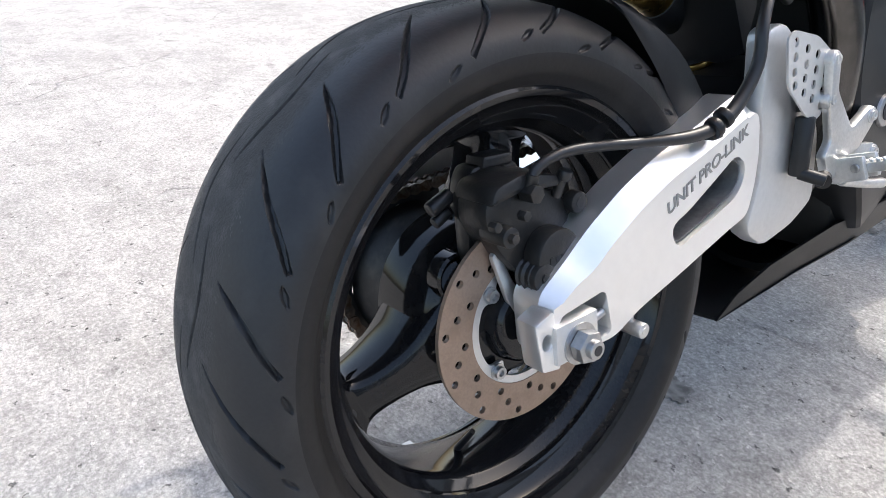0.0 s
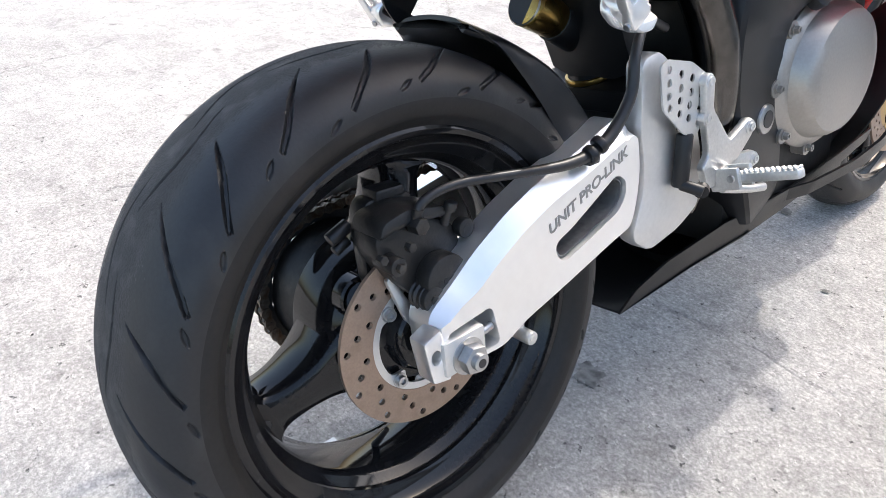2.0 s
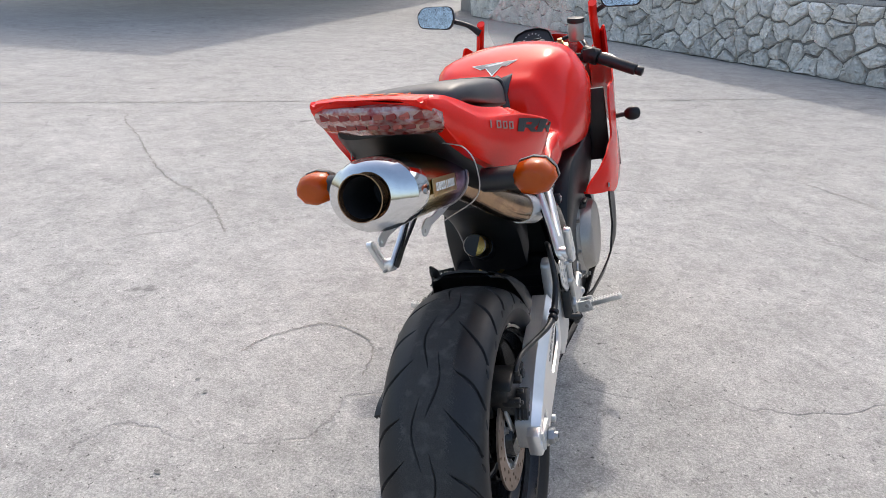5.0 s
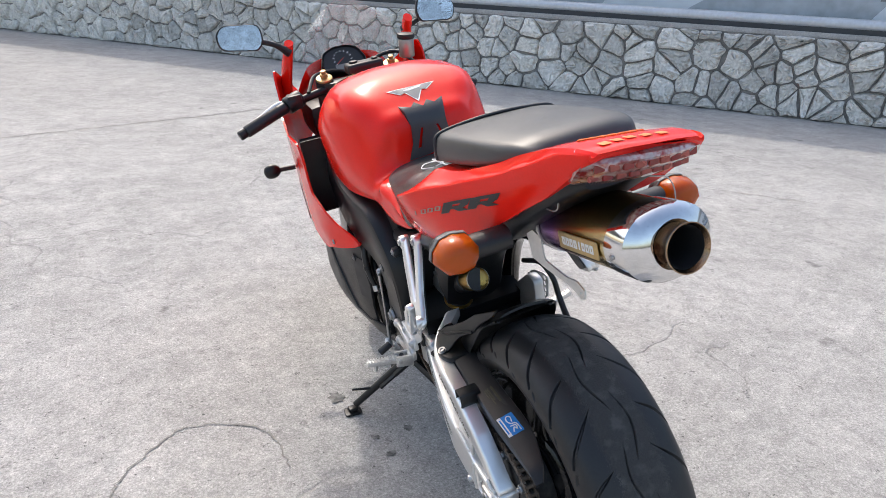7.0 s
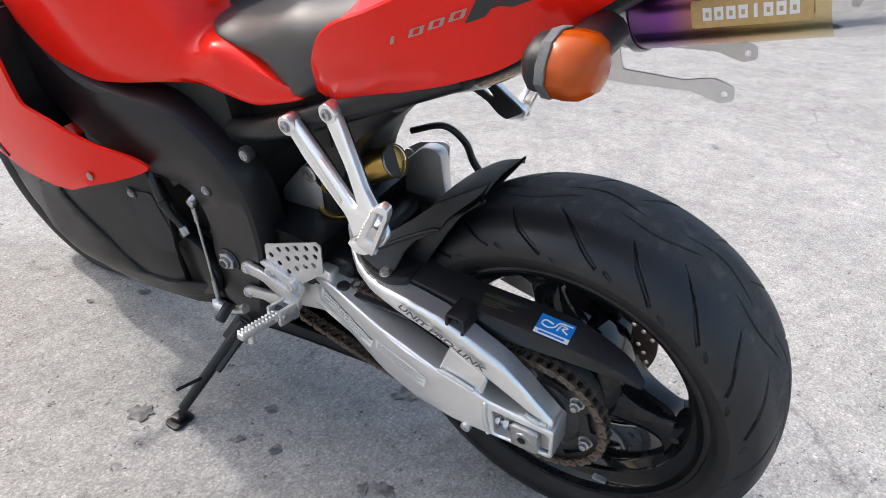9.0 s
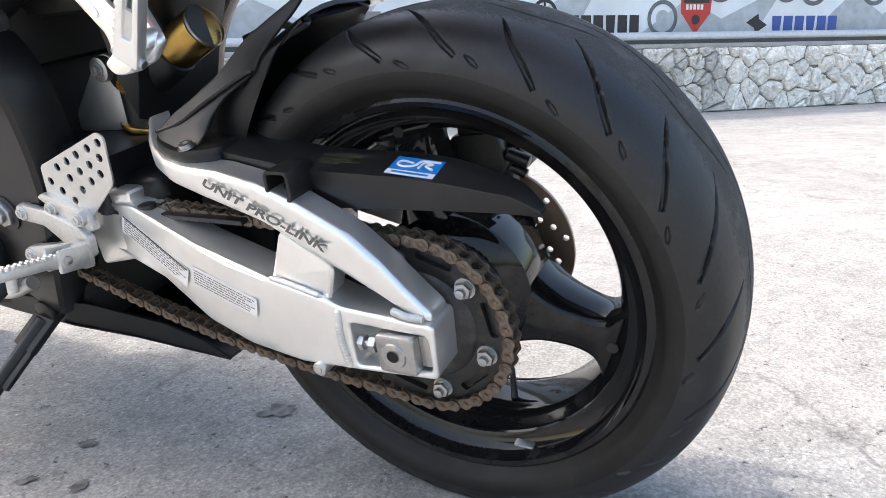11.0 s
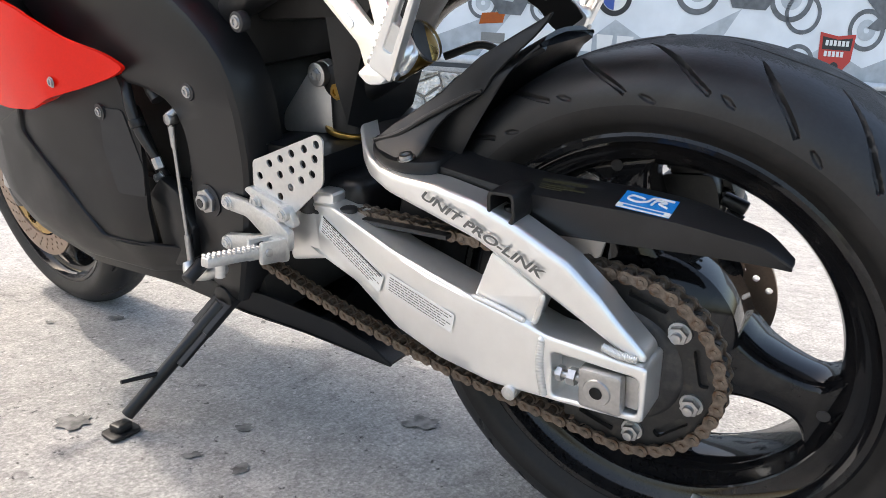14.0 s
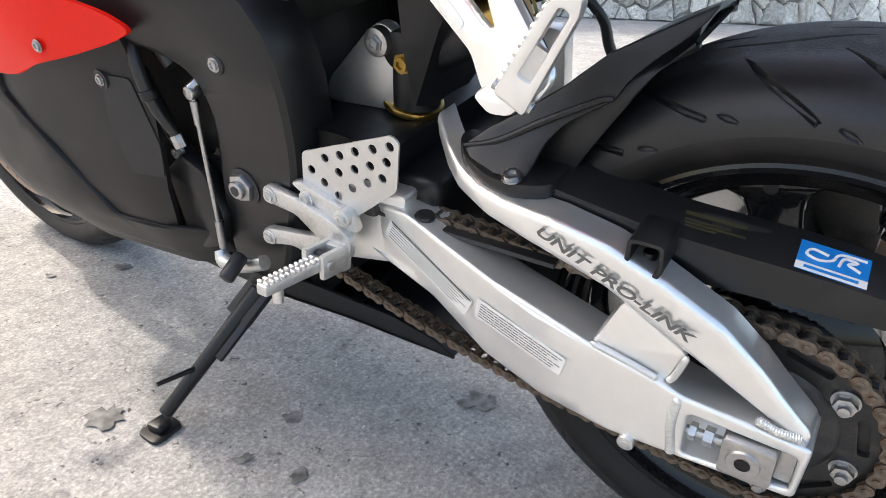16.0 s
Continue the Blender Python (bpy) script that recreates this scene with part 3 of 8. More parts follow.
M["banner_blue"] = material("banner_blue_print", (0.04, 0.09, 0.35), 0.5, 0, 0.05, 20, 0.02)
M["banner_red"] = material("banner_red_print", (0.50, 0.04, 0.03), 0.5, 0, 0.05, 20, 0.02)


# ---------- the yard
bm = bmesh.new()
bmesh.ops.create_grid(bm, x_segments=40, y_segments=40, size=300)
ground = new("ground", mesh_of("ground", bm, M["concrete"], smooth=False))
tagged(ground, "pale worn concrete yard with cracks and stains", "ground", kind="structure")

# the rubble wall runs from beyond the front of the bike to its right
WALL_A, WALL_B = Vector((-3.2, 13.17, 0)), Vector((13.2, -4.1, 0))
WALL_U = (WALL_B - WALL_A).normalized()
WALL_N = Vector((-WALL_U.y, WALL_U.x, 0)) * -1  # towards the yard
WALL_L, WALL_H = (WALL_B - WALL_A).length, 0.80
WALL = basis(WALL_A, WALL_U, (0, 0, 1))  # x along the wall, y up, z to the yard or away
FACE = 1.0 if (WALL.to_3x3() @ Vector((0, 0, 1))).dot(Vector((-1, -1, 0))) > 0 else -1.0


def on_wall(s, h, d):
    """A place: s along the wall, h above the ground, d out from its face."""
    return WALL @ Vector((s, h, d * FACE))


def wall_box(s0, s1, h0, h1, d0, d1, bevel=0.0):
    bm = box(s0, s1, h0, h1, min(d0 * FACE, d1 * FACE), max(d0 * FACE, d1 * FACE), bevel)
    return moved(bm, WALL)


wall = new("wall_north", mesh_of("wall_north", wall_box(0, WALL_L, -0.1, WALL_H, -0.45, -0.012), M["joint"], smooth=False))
tagged(wall, "low retaining wall of grey rubble stones with dark joints", "wall", kind="structure")
kerb = new("trim", mesh_of("trim", wall_box(0, WALL_L, WALL_H, WALL_H + 0.05, -0.46, 0.0, 0.01), M["mortar"]))
tagged(kerb, "narrow cement ledge on top of the stone wall", "ledge", kind="structure")


# the joint between two pours, wandering cracks and dark spots in the concrete
def strip(pts, wide, seed, fine=14):
    rnd = random.Random(seed)
    mid = spline([(*p, 0) for p in pts], fine)
    bm, rows = bmesh.new(), []
    for i, p in enumerate(mid):
        d = (mid[min(i + 1, len(mid) - 1)] - mid[max(i - 1, 0)]).normalized()
        n = Vector((-d.y, d.x, 0))
        p = p + n * rnd.uniform(-1, 1) * wide * 1.6
        w = wide * rnd.uniform(0.25, 1.0)
        rows.append((bm.verts.new(p + n * w + Vector((0, 0, 0.003))), bm.verts.new(p - n * w + Vector((0, 0, 0.003)))))
    for a, b in zip(rows, rows[1:]):
        bm.faces.new((a[0], b[0], b[1], a[1]))
    return bm


part("pour_joint", strip([(-9.5, 1.6), (-7.2, 2.4), (-4.96, 3.26), (-3.9, 3.70), (-2.65, 4.24), (-0.6, 5.1), (2.4, 6.4)], 0.012, 1, 40), M["joint"], ground)
part("crack", strip([(-3.70, 3.30), (-3.54, 3.08), (-3.1, 2.70), (-2.4, 2.05), (-1.95, 1.80), (-1.56, 1.41)], 0.006, 2, 22), M["joint"], ground)
part("crack", strip([(-0.49, 0.52), (-0.50, 0.64), (-0.56, 0.73), (-0.68, 0.775), (-0.77, 0.76), (-0.89, 0.62), (-0.92, 0.52)], 0.004, 3, 12), M["joint"], ground)
part("crack", strip([(1.2, 3.2), (1.7, 2.7), (2.3, 2.5), (3.0, 1.9)], 0.006, 4, 22), M["joint"], ground)


def spot(x, y, r, seed):
    rnd = random.Random(seed)
    bm = bmesh.new()
    k, turn = rnd.uniform(0.45, 0.9), rnd.uniform(0, 3)
    rim = []
    for j in range(22):
        a = 2 * math.pi * j / 22
        q = r * rnd.uniform(0.55, 1.15)
        u, v = q * math.cos(a), q * k * math.sin(a)
        rim.append(bm.verts.new((x + u * math.cos(turn) - v * math.sin(turn), y + u * math.sin(turn) + v * math.cos(turn), 0.003)))
    bm.faces.new(rim)
    return bm


SPOTS = [(-0.14, 0.58, 0.016), (-0.24, 0.57, 0.018), (-0.22, 0.49, 0.016), (-0.18, 0.26, 0.030), (-0.20, 0.29, 0.018), (0.065, 0.38, 0.034), (0.0, 1.20, 0.02), (0.21, 0.95, 0.012), (-0.81, -0.04, 0.014), (-0.96, 0.34, 0.010), (-0.90, 0.29, 0.011), (-1.41, 0.30, 0.014), (-0.11, 1.27, 0.013), (0.88, 1.40, 0.010), (0.68, 4.32, 0.03), (-0.30, 0.79, 0.030)]
for k, (x, y, r) in enumerate(SPOTS):
    part("oil_spot", spot(x, y, r, k), M["stain"], ground)


# ---------- the motorcycle
motorcycle = new("motorcycle")
motorcycle.matrix_world = TILT
tagged(motorcycle, "red and black sports motorcycle leaning on its side stand", "motorcycle")
B = motorcycle


def lerp(x, pts):
    return float(np.interp(x, [p[0] for p in pts], [p[1] for p in pts]))


# rear wheel
def tyre_mesh(name, controls, grooves, period, n_round, columns, mats, centre=(0, 0, 0), crown=0.045, slant=((0, 0), (1, 0)), ridge=0.0):
    """A tyre turned from half a profile of (x, radius), with grooves cut into the tread; its rows slant with the grooves.
    A groove: its course as (place across, degrees), its half breadth along it, its depth. columns: (place across, spacing)."""
    prof = [Vector((-x, r)) for x, r in reversed(controls[1:])] + [Vector(c) for c in controls]
    fine = spline([(p.x, p.y, 0) for p in prof], 24)
    seg = np.array([[p.x, p.y] for p in fine])
    run = np.r_[0, np.cumsum(np.hypot(*np.diff(seg, axis=0).T))]
    half = run[-1] / 2
    places = [0.0]
    while places[-1] < half:
        places.append(places[-1] + next(q for lim, q in columns if places[-1] < lim))
    places = np.array(places) * (half / places[-1])
    s = np.r_[-places[:0:-1], places]
    n_across = len(s)
    x, r = np.interp(s + half, run, seg[:, 0]), np.interp(s + half, run, seg[:, 1])
    if ridge:
        r = r - 0.0016 * np.clip((np.abs(s) - ridge) / 0.0012, 0, 1) * np.clip((ridge + 0.03 - np.abs(s)) / 0.02, 0, 1)
    tx, tr = np.gradient(x, s), np.gradient(r, s)
    ln = np.hypot(tx, tr)
    nx, nr = -tr / ln, tx / ln
    lean = np.interp(np.abs(s), [p[0] for p in slant], [p[1] for p in slant])
    phi = np.linspace(0, 360, n_round, endpoint=False)[:, None] + lean[None, :]
    depth = np.zeros((n_round, n_across))
    top = controls[0][1]
    for hand in (1, -1):
        u = (phi - (0 if hand > 0 else period / 2)) % period
        for course, widths, deep in grooves:
            line = [(p.x, p.y) for p in spline([(c[0], c[1], 0) for c in course], 5)]
            wide = np.interp(np.linspace(0, 1, len(line)), np.linspace(0, 1, len(widths)), widths)
            best = np.full(u.shape, -9.0)
            for k in range(len(line) - 1):
                (s0, p0), (s1, p1) = line[k], line[k + 1]
                for shift in (-period, 0, period):
                    ay, by = np.radians(p0) * top, np.radians(p1) * top
                    px, py = hand * s[None, :] - s0, np.radians(u + shift) * top - ay
                    dx, dy = s1 - s0, by - ay
                    t = (px * dx + py * dy) / (dx * dx + dy * dy)
                    ends = np.where((t < 0) & (k == 0) | (t > 1) & (k == len(line) - 2), 0.002, 0)
                    t = np.clip(t, 0, 1)
                    best = np.maximum(best, wide[k] + (wide[k + 1] - wide[k]) * t - np.hypot(px - t * dx, py - t * dy) - ends)
            depth = np.maximum(depth, 1.35 * deep * np.clip(best / 0.0017, 0, 1))
    a = np.radians(phi + 90)
    R, X = r[None, :] - depth * nr[None, :], x[None, :] - depth * nx[None, :]
    co = np.stack([X + centre[0], R * np.cos(a) + centre[1], R * np.sin(a) + centre[2]], -1).reshape(-1, 3)
    i, j = np.meshgrid(np.arange(n_round), np.arange(n_across - 1), indexing="ij")
    q = np.stack([i * n_across + j, i * n_across + j + 1, (i + 1) % n_round * n_across + j + 1, (i + 1) % n_round * n_across + j], -1).reshape(-1, 4)
    me = bpy.data.meshes.new(name)
    me.vertices.add(len(co))
    me.vertices.foreach_set("co", co.ravel())
    me.loops.add(q.size)
    me.loops.foreach_set("vertex_index", q.ravel().astype(np.int32))
    me.polygons.add(len(q))
    me.polygons.foreach_set("loop_start", (np.arange(len(q)) * 4).astype(np.int32))
    wob = np.random.RandomState(3).normal(0, 0.0015, (n_round, 1)) + np.random.RandomState(4).normal(0, 0.004, (n_round, n_across - 1)) + 0.003 * np.sin(np.radians(phi[:, :1] * 360 / period))
    wear = (np.abs(s[None, :-1]) + wob < crown).astype(np.int32)
    if ridge:
        wear[:, np.abs(s[:-1]) > ridge] = 2
    me.polygons.foreach_set("material_index", wear.ravel())
    me.update(calc_edges=True)
    me.polygons.foreach_set("use_smooth", [True] * len(q))
    me.set_sharp_from_angle(angle=radians(40))
    for m in mats:
        me.materials.append(m)
    return me


def barrel(lip_r, lip_x, well_r, well_x, t=0.006, lip=0.012):
    half = [(lip_x, lip_r), (lip_x + 0.002, lip_r - 0.004), (lip_x, lip_r - lip * 0.8), (lip_x - 0.008, lip_r - lip), (lip_x - 0.016, lip_r - lip - 0.004), (lip_x - 0.022, lip_r - lip - 0.016)]
    if lip_x > 0.07:
        # two machined steps down to the well
        half += [(lip_x - 0.025, lip_r - lip - 0.0205), (lip_x - 0.029, lip_r - lip - 0.0210), (lip_x - 0.031, lip_r - lip - 0.0180), (lip_x - 0.035, lip_r - lip - 0.0195)]
    half += [(well_x + 0.012, well_r + 0.006), (well_x, well_r)]
    inner = half + [(-x, r) for x, r in reversed(half)]
    outer = [(-lip_x + 0.004, lip_r + 0.001), (-well_x, well_r + t + 0.008), (well_x, well_r + t + 0.008), (lip_x - 0.004, lip_r + 0.001)]
    return lathe(inner + outer, 128, closed=True)


def spoke(angle, rows, centre=(0, 0, 0)):
    """A spoke from rows of radius, half breadth and the two faces' x."""
    c, d, t = Vector(centre), Vector((0, math.cos(angle), math.sin(angle))), Vector((0, -math.sin(angle), math.cos(angle)))
    rings = []
    for r, hw, x0, x1 in rows:
        e = min(hw, (x1 - x0) / 2) * 0.35
        flat = [(x0, -hw + e), (x0, hw - e), (x0 + e * 0.4, hw - e * 0.4), (x0 + e, hw), (x1 - e, hw), (x1 - e * 0.4, hw - e * 0.4), (x1, hw - e), (x1, -hw + e), (x1 - e * 0.4, -hw + e * 0.4), (x1 - e, -hw), (x0 + e, -hw), (x0 + e * 0.4, -hw + e * 0.4)]
        rings.append([c + d * r + t * v + Vector((x, 0, 0)) for x, v in flat])
    cols = [spline([q[k] for q in rings], 4) for k in range(12)]
    return skin([[q[i] for q in cols] for i in range(len(cols[0]))])


TYRE_AT = Vector((0.007, -0.003, 0))
rear_wheel = part("rear_wheel", moved(barrel(0.2323, 0.083, 0.186, 0.03), Matrix.Translation(TYRE_AT)), M["gloss"], B, "gloss black cast three-spoke rear wheel")
TREAD = [(((0.035, 12.6), (0.087, 22.4), (0.106, 27.6)), (0.0006, 0.0030, 0.0036, 0.0034, 0.0030), 0.0034), (((0.0447, 32.2), (0.081, 37.0), (0.1125, 44.4)), (0.0006, 0.0030, 0.0036, 0.0034, 0.0030), 0.0034),
         (((0.011, 25.8), (0.0215, 36.6), (0.002, 48.4)), (0.0006, 0.0016, 0.0022, 0.0024, 0.0006), 0.0038), (((0.1040, 29.8), (0.1120, 32.8)), (0.0018, 0.0036, 0.0018), 0.0020), (((0.1145, 47.6), (0.1215, 50.9)), (0.0018, 0.0034, 0.0018), 0.0020)]
tyre = new("tyre", tyre_mesh("tyre", [(0, 0.3115), (0.03, 0.3098), (0.058, 0.3045), (0.081, 0.2945), (0.0960, 0.278), (0.1000, 0.260), (0.096, 0.246), (0.0890, 0.238), (0.0835, 0.2318), (0.078, 0.226)], TREAD, 360 / 11, 1320, ((0.028, 0.0009), (0.124, 0.0011), (0.128, 0.0005), (1, 0.0028)), [M["rubber"], M["worn"], M["sidewall"]], TYRE_AT, 0.044, ((0.03, 0), (0.087, 10.0), (0.125, 19.5), (0.2, 19.5)), 0.1245))
tyre.parent = rear_wheel
tagged(tyre, "worn black sport tyre with slanted tread grooves")
SPOKE_AT = [radians(196.5 + 120 * k) for k in range(3)]
for a in SPOKE_AT:
    part("spoke", spoke(a, [(0.03, 0.060, -0.060, 0.056), (0.06, 0.056, -0.056, 0.052), (0.088, 0.042, -0.050, 0.045), (0.115, 0.028, -0.044, 0.038), (0.150, 0.0235, -0.038, 0.031), (0.175, 0.030, -0.037, 0.026), (0.190, 0.052, -0.038, 0.026), (0.198, 0.075, -0.034, 0.024)]), M["gloss"], rear_wheel)
    for x0, x1 in ((0.0215, 0.0275), (-0.0372, -0.0385)):
        p = Vector((0, 0.190 * math.cos(a), 0.190 * math.sin(a)))
        part("drain_hole", rod(p + Vector((x0, 0, 0)), p + Vector((x1, 0, 0)), 0.0065, n=14), M["ink"], rear_wheel)
part("hub", lathe([(-0.098, 0.020), (-0.098, 0.052), (-0.088, 0.060), (-0.066, 0.066), (-0.054, 0.088), (-0.044, 0.097), (0.022, 0.097), (0.034, 0.090), (0.046, 0.070), (0.056, 0.056), (0.068, 0.048), (0.086, 0.044), (0.092, 0.040), (0.092, 0.018)], 64), M["gloss"], rear_wheel)
for k in range(3):
    a = radians(196.5 + 58 + 120 * k)
    p = Vector((0, 0.075 * math.cos(a), 0.075 * math.sin(a)))
    pocket = part("hub_pocket", lathe([(0.020, 0.018), (0.040, 0.019), (0.046, 0.0205), (0.0475, 0.0225), (0.045, 0.0250), (0.030, 0.0265)], 30, p), M["gloss"], rear_wheel)
    part("pocket_floor", lathe([(0.032, 0.0), (0.032, 0.0187)], 24, p), M["ink"], rear_wheel)
part("valve", rod((0.0, -0.045 * 1.0, -0.181), (0.022, -0.036, -0.150), 0.0048, 0.0035, 12), M["hose"], rear_wheel)
part("balance_weight", plate(rounded([(-0.012, -0.006), (0.012, -0.006), (0.012, 0.006), (-0.012, 0.006)], 0.002), [], 0, 0.003, lambda u, v, w: Vector((-0.062 + v, -0.08 + u, -0.198 + w * 1 + 0.002)), 0.0008), M["alu_dull"], rear_wheel)

# rear brake disc with drilled holes
DISC_X = 0.080
holes = []
for k in range(12):
    for r, da in ((0.0785, 0.0), (0.090, 10), (0.1015, 20)):
        a = radians(k * 30 + da)
        holes.append(ring2(r * math.cos(a), r * math.sin(a), 0.0042, 10))
lobed = []
for k in range(144):
    a = 2 * math.pi * k / 144
    tab = max(0, math.cos(4 * (a - radians(46)))) ** 6
    lobed.append(Vector(((0.0610 - 0.013 * tab) * math.cos(a), (0.0610 - 0.013 * tab) * math.sin(a))))
part("brake_disc", plate(ring2(0, 0, 0.110, 128), [[Vector(q) for q in ring2(0, 0, 0.0695, 72)]] + holes, DISC_X - 0.0025, DISC_X + 0.0025, side), M["disc"], rear_wheel, "drilled brake disc with brownish wear", angle=30)
part("disc_carrier", plate(ring2(0, 0, 0.0693, 72), [lobed], DISC_X - 0.002, DISC_X + 0.0018, side), M["alu_dull"], rear_wheel, "pale inner ring of the brake disc", angle=30)
part("disc_flange", lathe([(0.066, 0.04), (0.066, 0.058), (0.0735, 0.058), (0.0735, 0.04)], 48, closed=True), M["gloss"], rear_wheel)
for k in range(4):
    a = radians(46 + 90 * k)
    part("disc_bolt", bolt((DISC_X + 0.002, 0.060 * math.cos(a), 0.060 * math.sin(a)), (1, 0, 0), 0.0065, 0.007, 12), M["steel"], rear_wheel)

# sprocket, carrier, nuts
CHAIN_X = -0.120
PITCH = 0.015875
REAR_R = PITCH / (2 * math.sin(math.pi / 40))
teeth = []
for k in range(40 * 6):
    a = 2 * math.pi * k / 240
    teeth.append(Vector(((REAR_R + 0.0015 + 0.0042 * math.cos(40 * a)) * math.cos(a), (REAR_R + 0.0015 + 0.0042 * math.cos(40 * a)) * math.sin(a))))
cuts = []
for k in range(6):
    a0 = radians(138 + 30 + 60 * k)
    cuts.append(rounded([(0.086 * math.cos(a0 + q) * f, 0.086 * math.sin(a0 + q) * f) for q, f in ((-0.26, 0.93), (0.26, 0.93), (0.24, 1.04), (-0.24, 1.04))], 0.004, 3))
part("sprocket", plate(teeth, [ring2(0, 0, 0.064, 48)] + cuts, CHAIN_X - 0.0032, CHAIN_X + 0.0032, side), M["sprocket"], rear_wheel, "dirty steel rear sprocket", angle=30)
part("sprocket_carrier", lathe([(-0.062, 0.05), (-0.066, 0.079), (-0.095, 0.086), (CHAIN_X + 0.004, 0.088), (CHAIN_X + 0.004, 0.07), (CHAIN_X - 0.002, 0.066), (CHAIN_X - 0.008, 0.060), (CHAIN_X - 0.012, 0.040), (CHAIN_X - 0.016, 0.034), (CHAIN_X - 0.016, 0.016)], 72), M["carrier"], rear_wheel, "grimy black sprocket carrier")
for k in range(6):
    a = radians(138 + 60 * k)
    p = Vector((0, 0.0785 * math.cos(a), 0.0785 * math.sin(a)))
    part("sprocket_nut", join(rod(p + Vector((CHAIN_X - 0.003, 0, 0)), p + Vector((CHAIN_X - 0.006, 0, 0)), 0.0115, n=20), rod(p + Vector((CHAIN_X - 0.006, 0, 0)), p + Vector((CHAIN_X - 0.014, 0, 0)), 0.0095, n=6, bevel=0.001), rod(p + Vector((CHAIN_X - 0.012, 0, 0)), p + Vector((CHAIN_X - 0.020, 0, 0)), 0.0052, n=14, bevel=0.001)), M["steel"], rear_wheel)

# swingarm
def arm_x(y):
    return lerp(y, [(-0.06, -0.178), (0.18, -0.180), (0.30, -0.162), (0.42, -0.138), (0.6, -0.13)])


def top_x(y):
    return lerp(y, [(-0.06, -0.172), (0.06, -0.175), (0.21, -0.174), (0.25, -0.168), (0.275, -0.160), (0.302, -0.146), (0.322, -0.130), (0.341, -0.110), (0.362, -0.088)])


swingarm = part("swingarm", faced(rounded([(-0.030, 0.050), (-0.028, -0.016), (0.058, -0.022), (0.0934, -0.0063), (0.1587, 0.0094), (0.2507, 0.0336), (0.290, 0.042), (0.302, 0.075), (0.308, 0.112), (0.305, 0.150), (0.298, 0.172), (0.280, 0.183), (0.255, 0.176), (0.205, 0.160), (0.142, 0.144), (0.090, 0.124), (0.040, 0.097), (0.008, 0.074)], 0.014, 4),
          [rounded([(0.1479, 0.0688), (0.1588, 0.0466), (0.210, 0.0605), (0.2594, 0.076), (0.2725, 0.090), (0.2742, 0.1067), (0.2592, 0.1178), (0.225, 0.101), (0.1761, 0.0775)], 0.012, 4), rounded([(-0.016, -0.0075), (-0.016, 0.028), (0.041, 0.034), (0.049, -0.0085)], 0.005, 3)],
          0.100, 0.133, 0.150, side, 0.022, 0.0035), M["alu"], B, "brushed aluminium swingarm with gull-shaped beam", angle=24)
SLOT = rounded([(0.1479, 0.0688), (0.1588, 0.0466), (0.210, 0.0605), (0.2594, 0.076), (0.2725, 0.090), (0.2742, 0.1067), (0.2592, 0.1178), (0.225, 0.101), (0.1761, 0.0775)], 0.012, 4)
mid = sum(SLOT, Vector((0, 0))) / len(SLOT)
# added liner, its dark colour stands in for shade on the rough wall
part("slot_liner", plate([mid + (p - mid) * 0.998 for p in SLOT], [[p + (mid - p).normalized() * 0.0016 for p in SLOT]], 0.101, 0.1455, side), M["liner"], swingarm, "rough inner wall of the slot, darkened for its shade")
part("cross_tube", box(-0.118, 0.118, 0.345, 0.43, 0.03, 0.15, 0.02, 3), M["frame"], swingarm, "dark cross member ahead of the wheel")
part("right_root", box(0.085, 0.118, 0.27, 0.56, 0.06, 0.15, 0.012, 2), M["frame"], swingarm)
part("left_root", box(-0.128, -0.09, 0.38, 0.58, 0.06, 0.14, 0.012, 2), M["frame"], swingarm)
lower = shell([(-0.046, 0.036), (-0.044, -0.026), (0.050, -0.031), (0.123, -0.034), (0.200, -0.023), (0.265, -0.008), (0.335, 0.032), (0.455, 0.062), (0.455, 0.122), (0.370, 0.126), (0.320, 0.112), (0.258, 0.094), (0.142, 0.067), (0.077, 0.051), (0.058, 0.044)], -1, lambda y, z: -arm_x(y), 0.046, 0.014, [rounded([(-0.038, -0.018), (0.052, -0.025), (0.052, 0.027), (-0.038, 0.023)], 0.006, 3)], 0.004, 0.006, 4)
upper_out = [(0.360, 0.196), (0.345, 0.188), (0.320, 0.178), (0.300, 0.171), (0.262, 0.163), (0.208, 0.152), (0.140, 0.130), (0.106, 0.112), (0.059, 0.086), (0.017, 0.062), (-0.020, 0.040), (-0.043, 0.037), (-0.041, 0.046), (-0.010, 0.078), (0.006, 0.096), (0.039, 0.126), (0.092, 0.154), (0.139, 0.173), (0.190, 0.184), (0.240, 0.186), (0.275, 0.190), (0.302, 0.197), (0.324, 0.206), (0.343, 0.212), (0.358, 0.219)]
upper = shell(upper_out, -1, lambda y, z: -top_x(y), 0.034, 0.008, (), 0.008, 0.005, 5)
strut = plate(rounded([(0.122, 0.122), (0.148, 0.062), (0.078, 0.045), (0.062, 0.086)], 0.006, 2), [], 0.004, 0.036, lambda u, v, w: Vector((-0.176 + w, u, v)), 0.004, 2)
part("left_lower_beam", lower, M["alu"], swingarm)
part("left_upper_beam", upper, M["alu"], swingarm)
part("gusset", strut, M["alu"], swingarm)


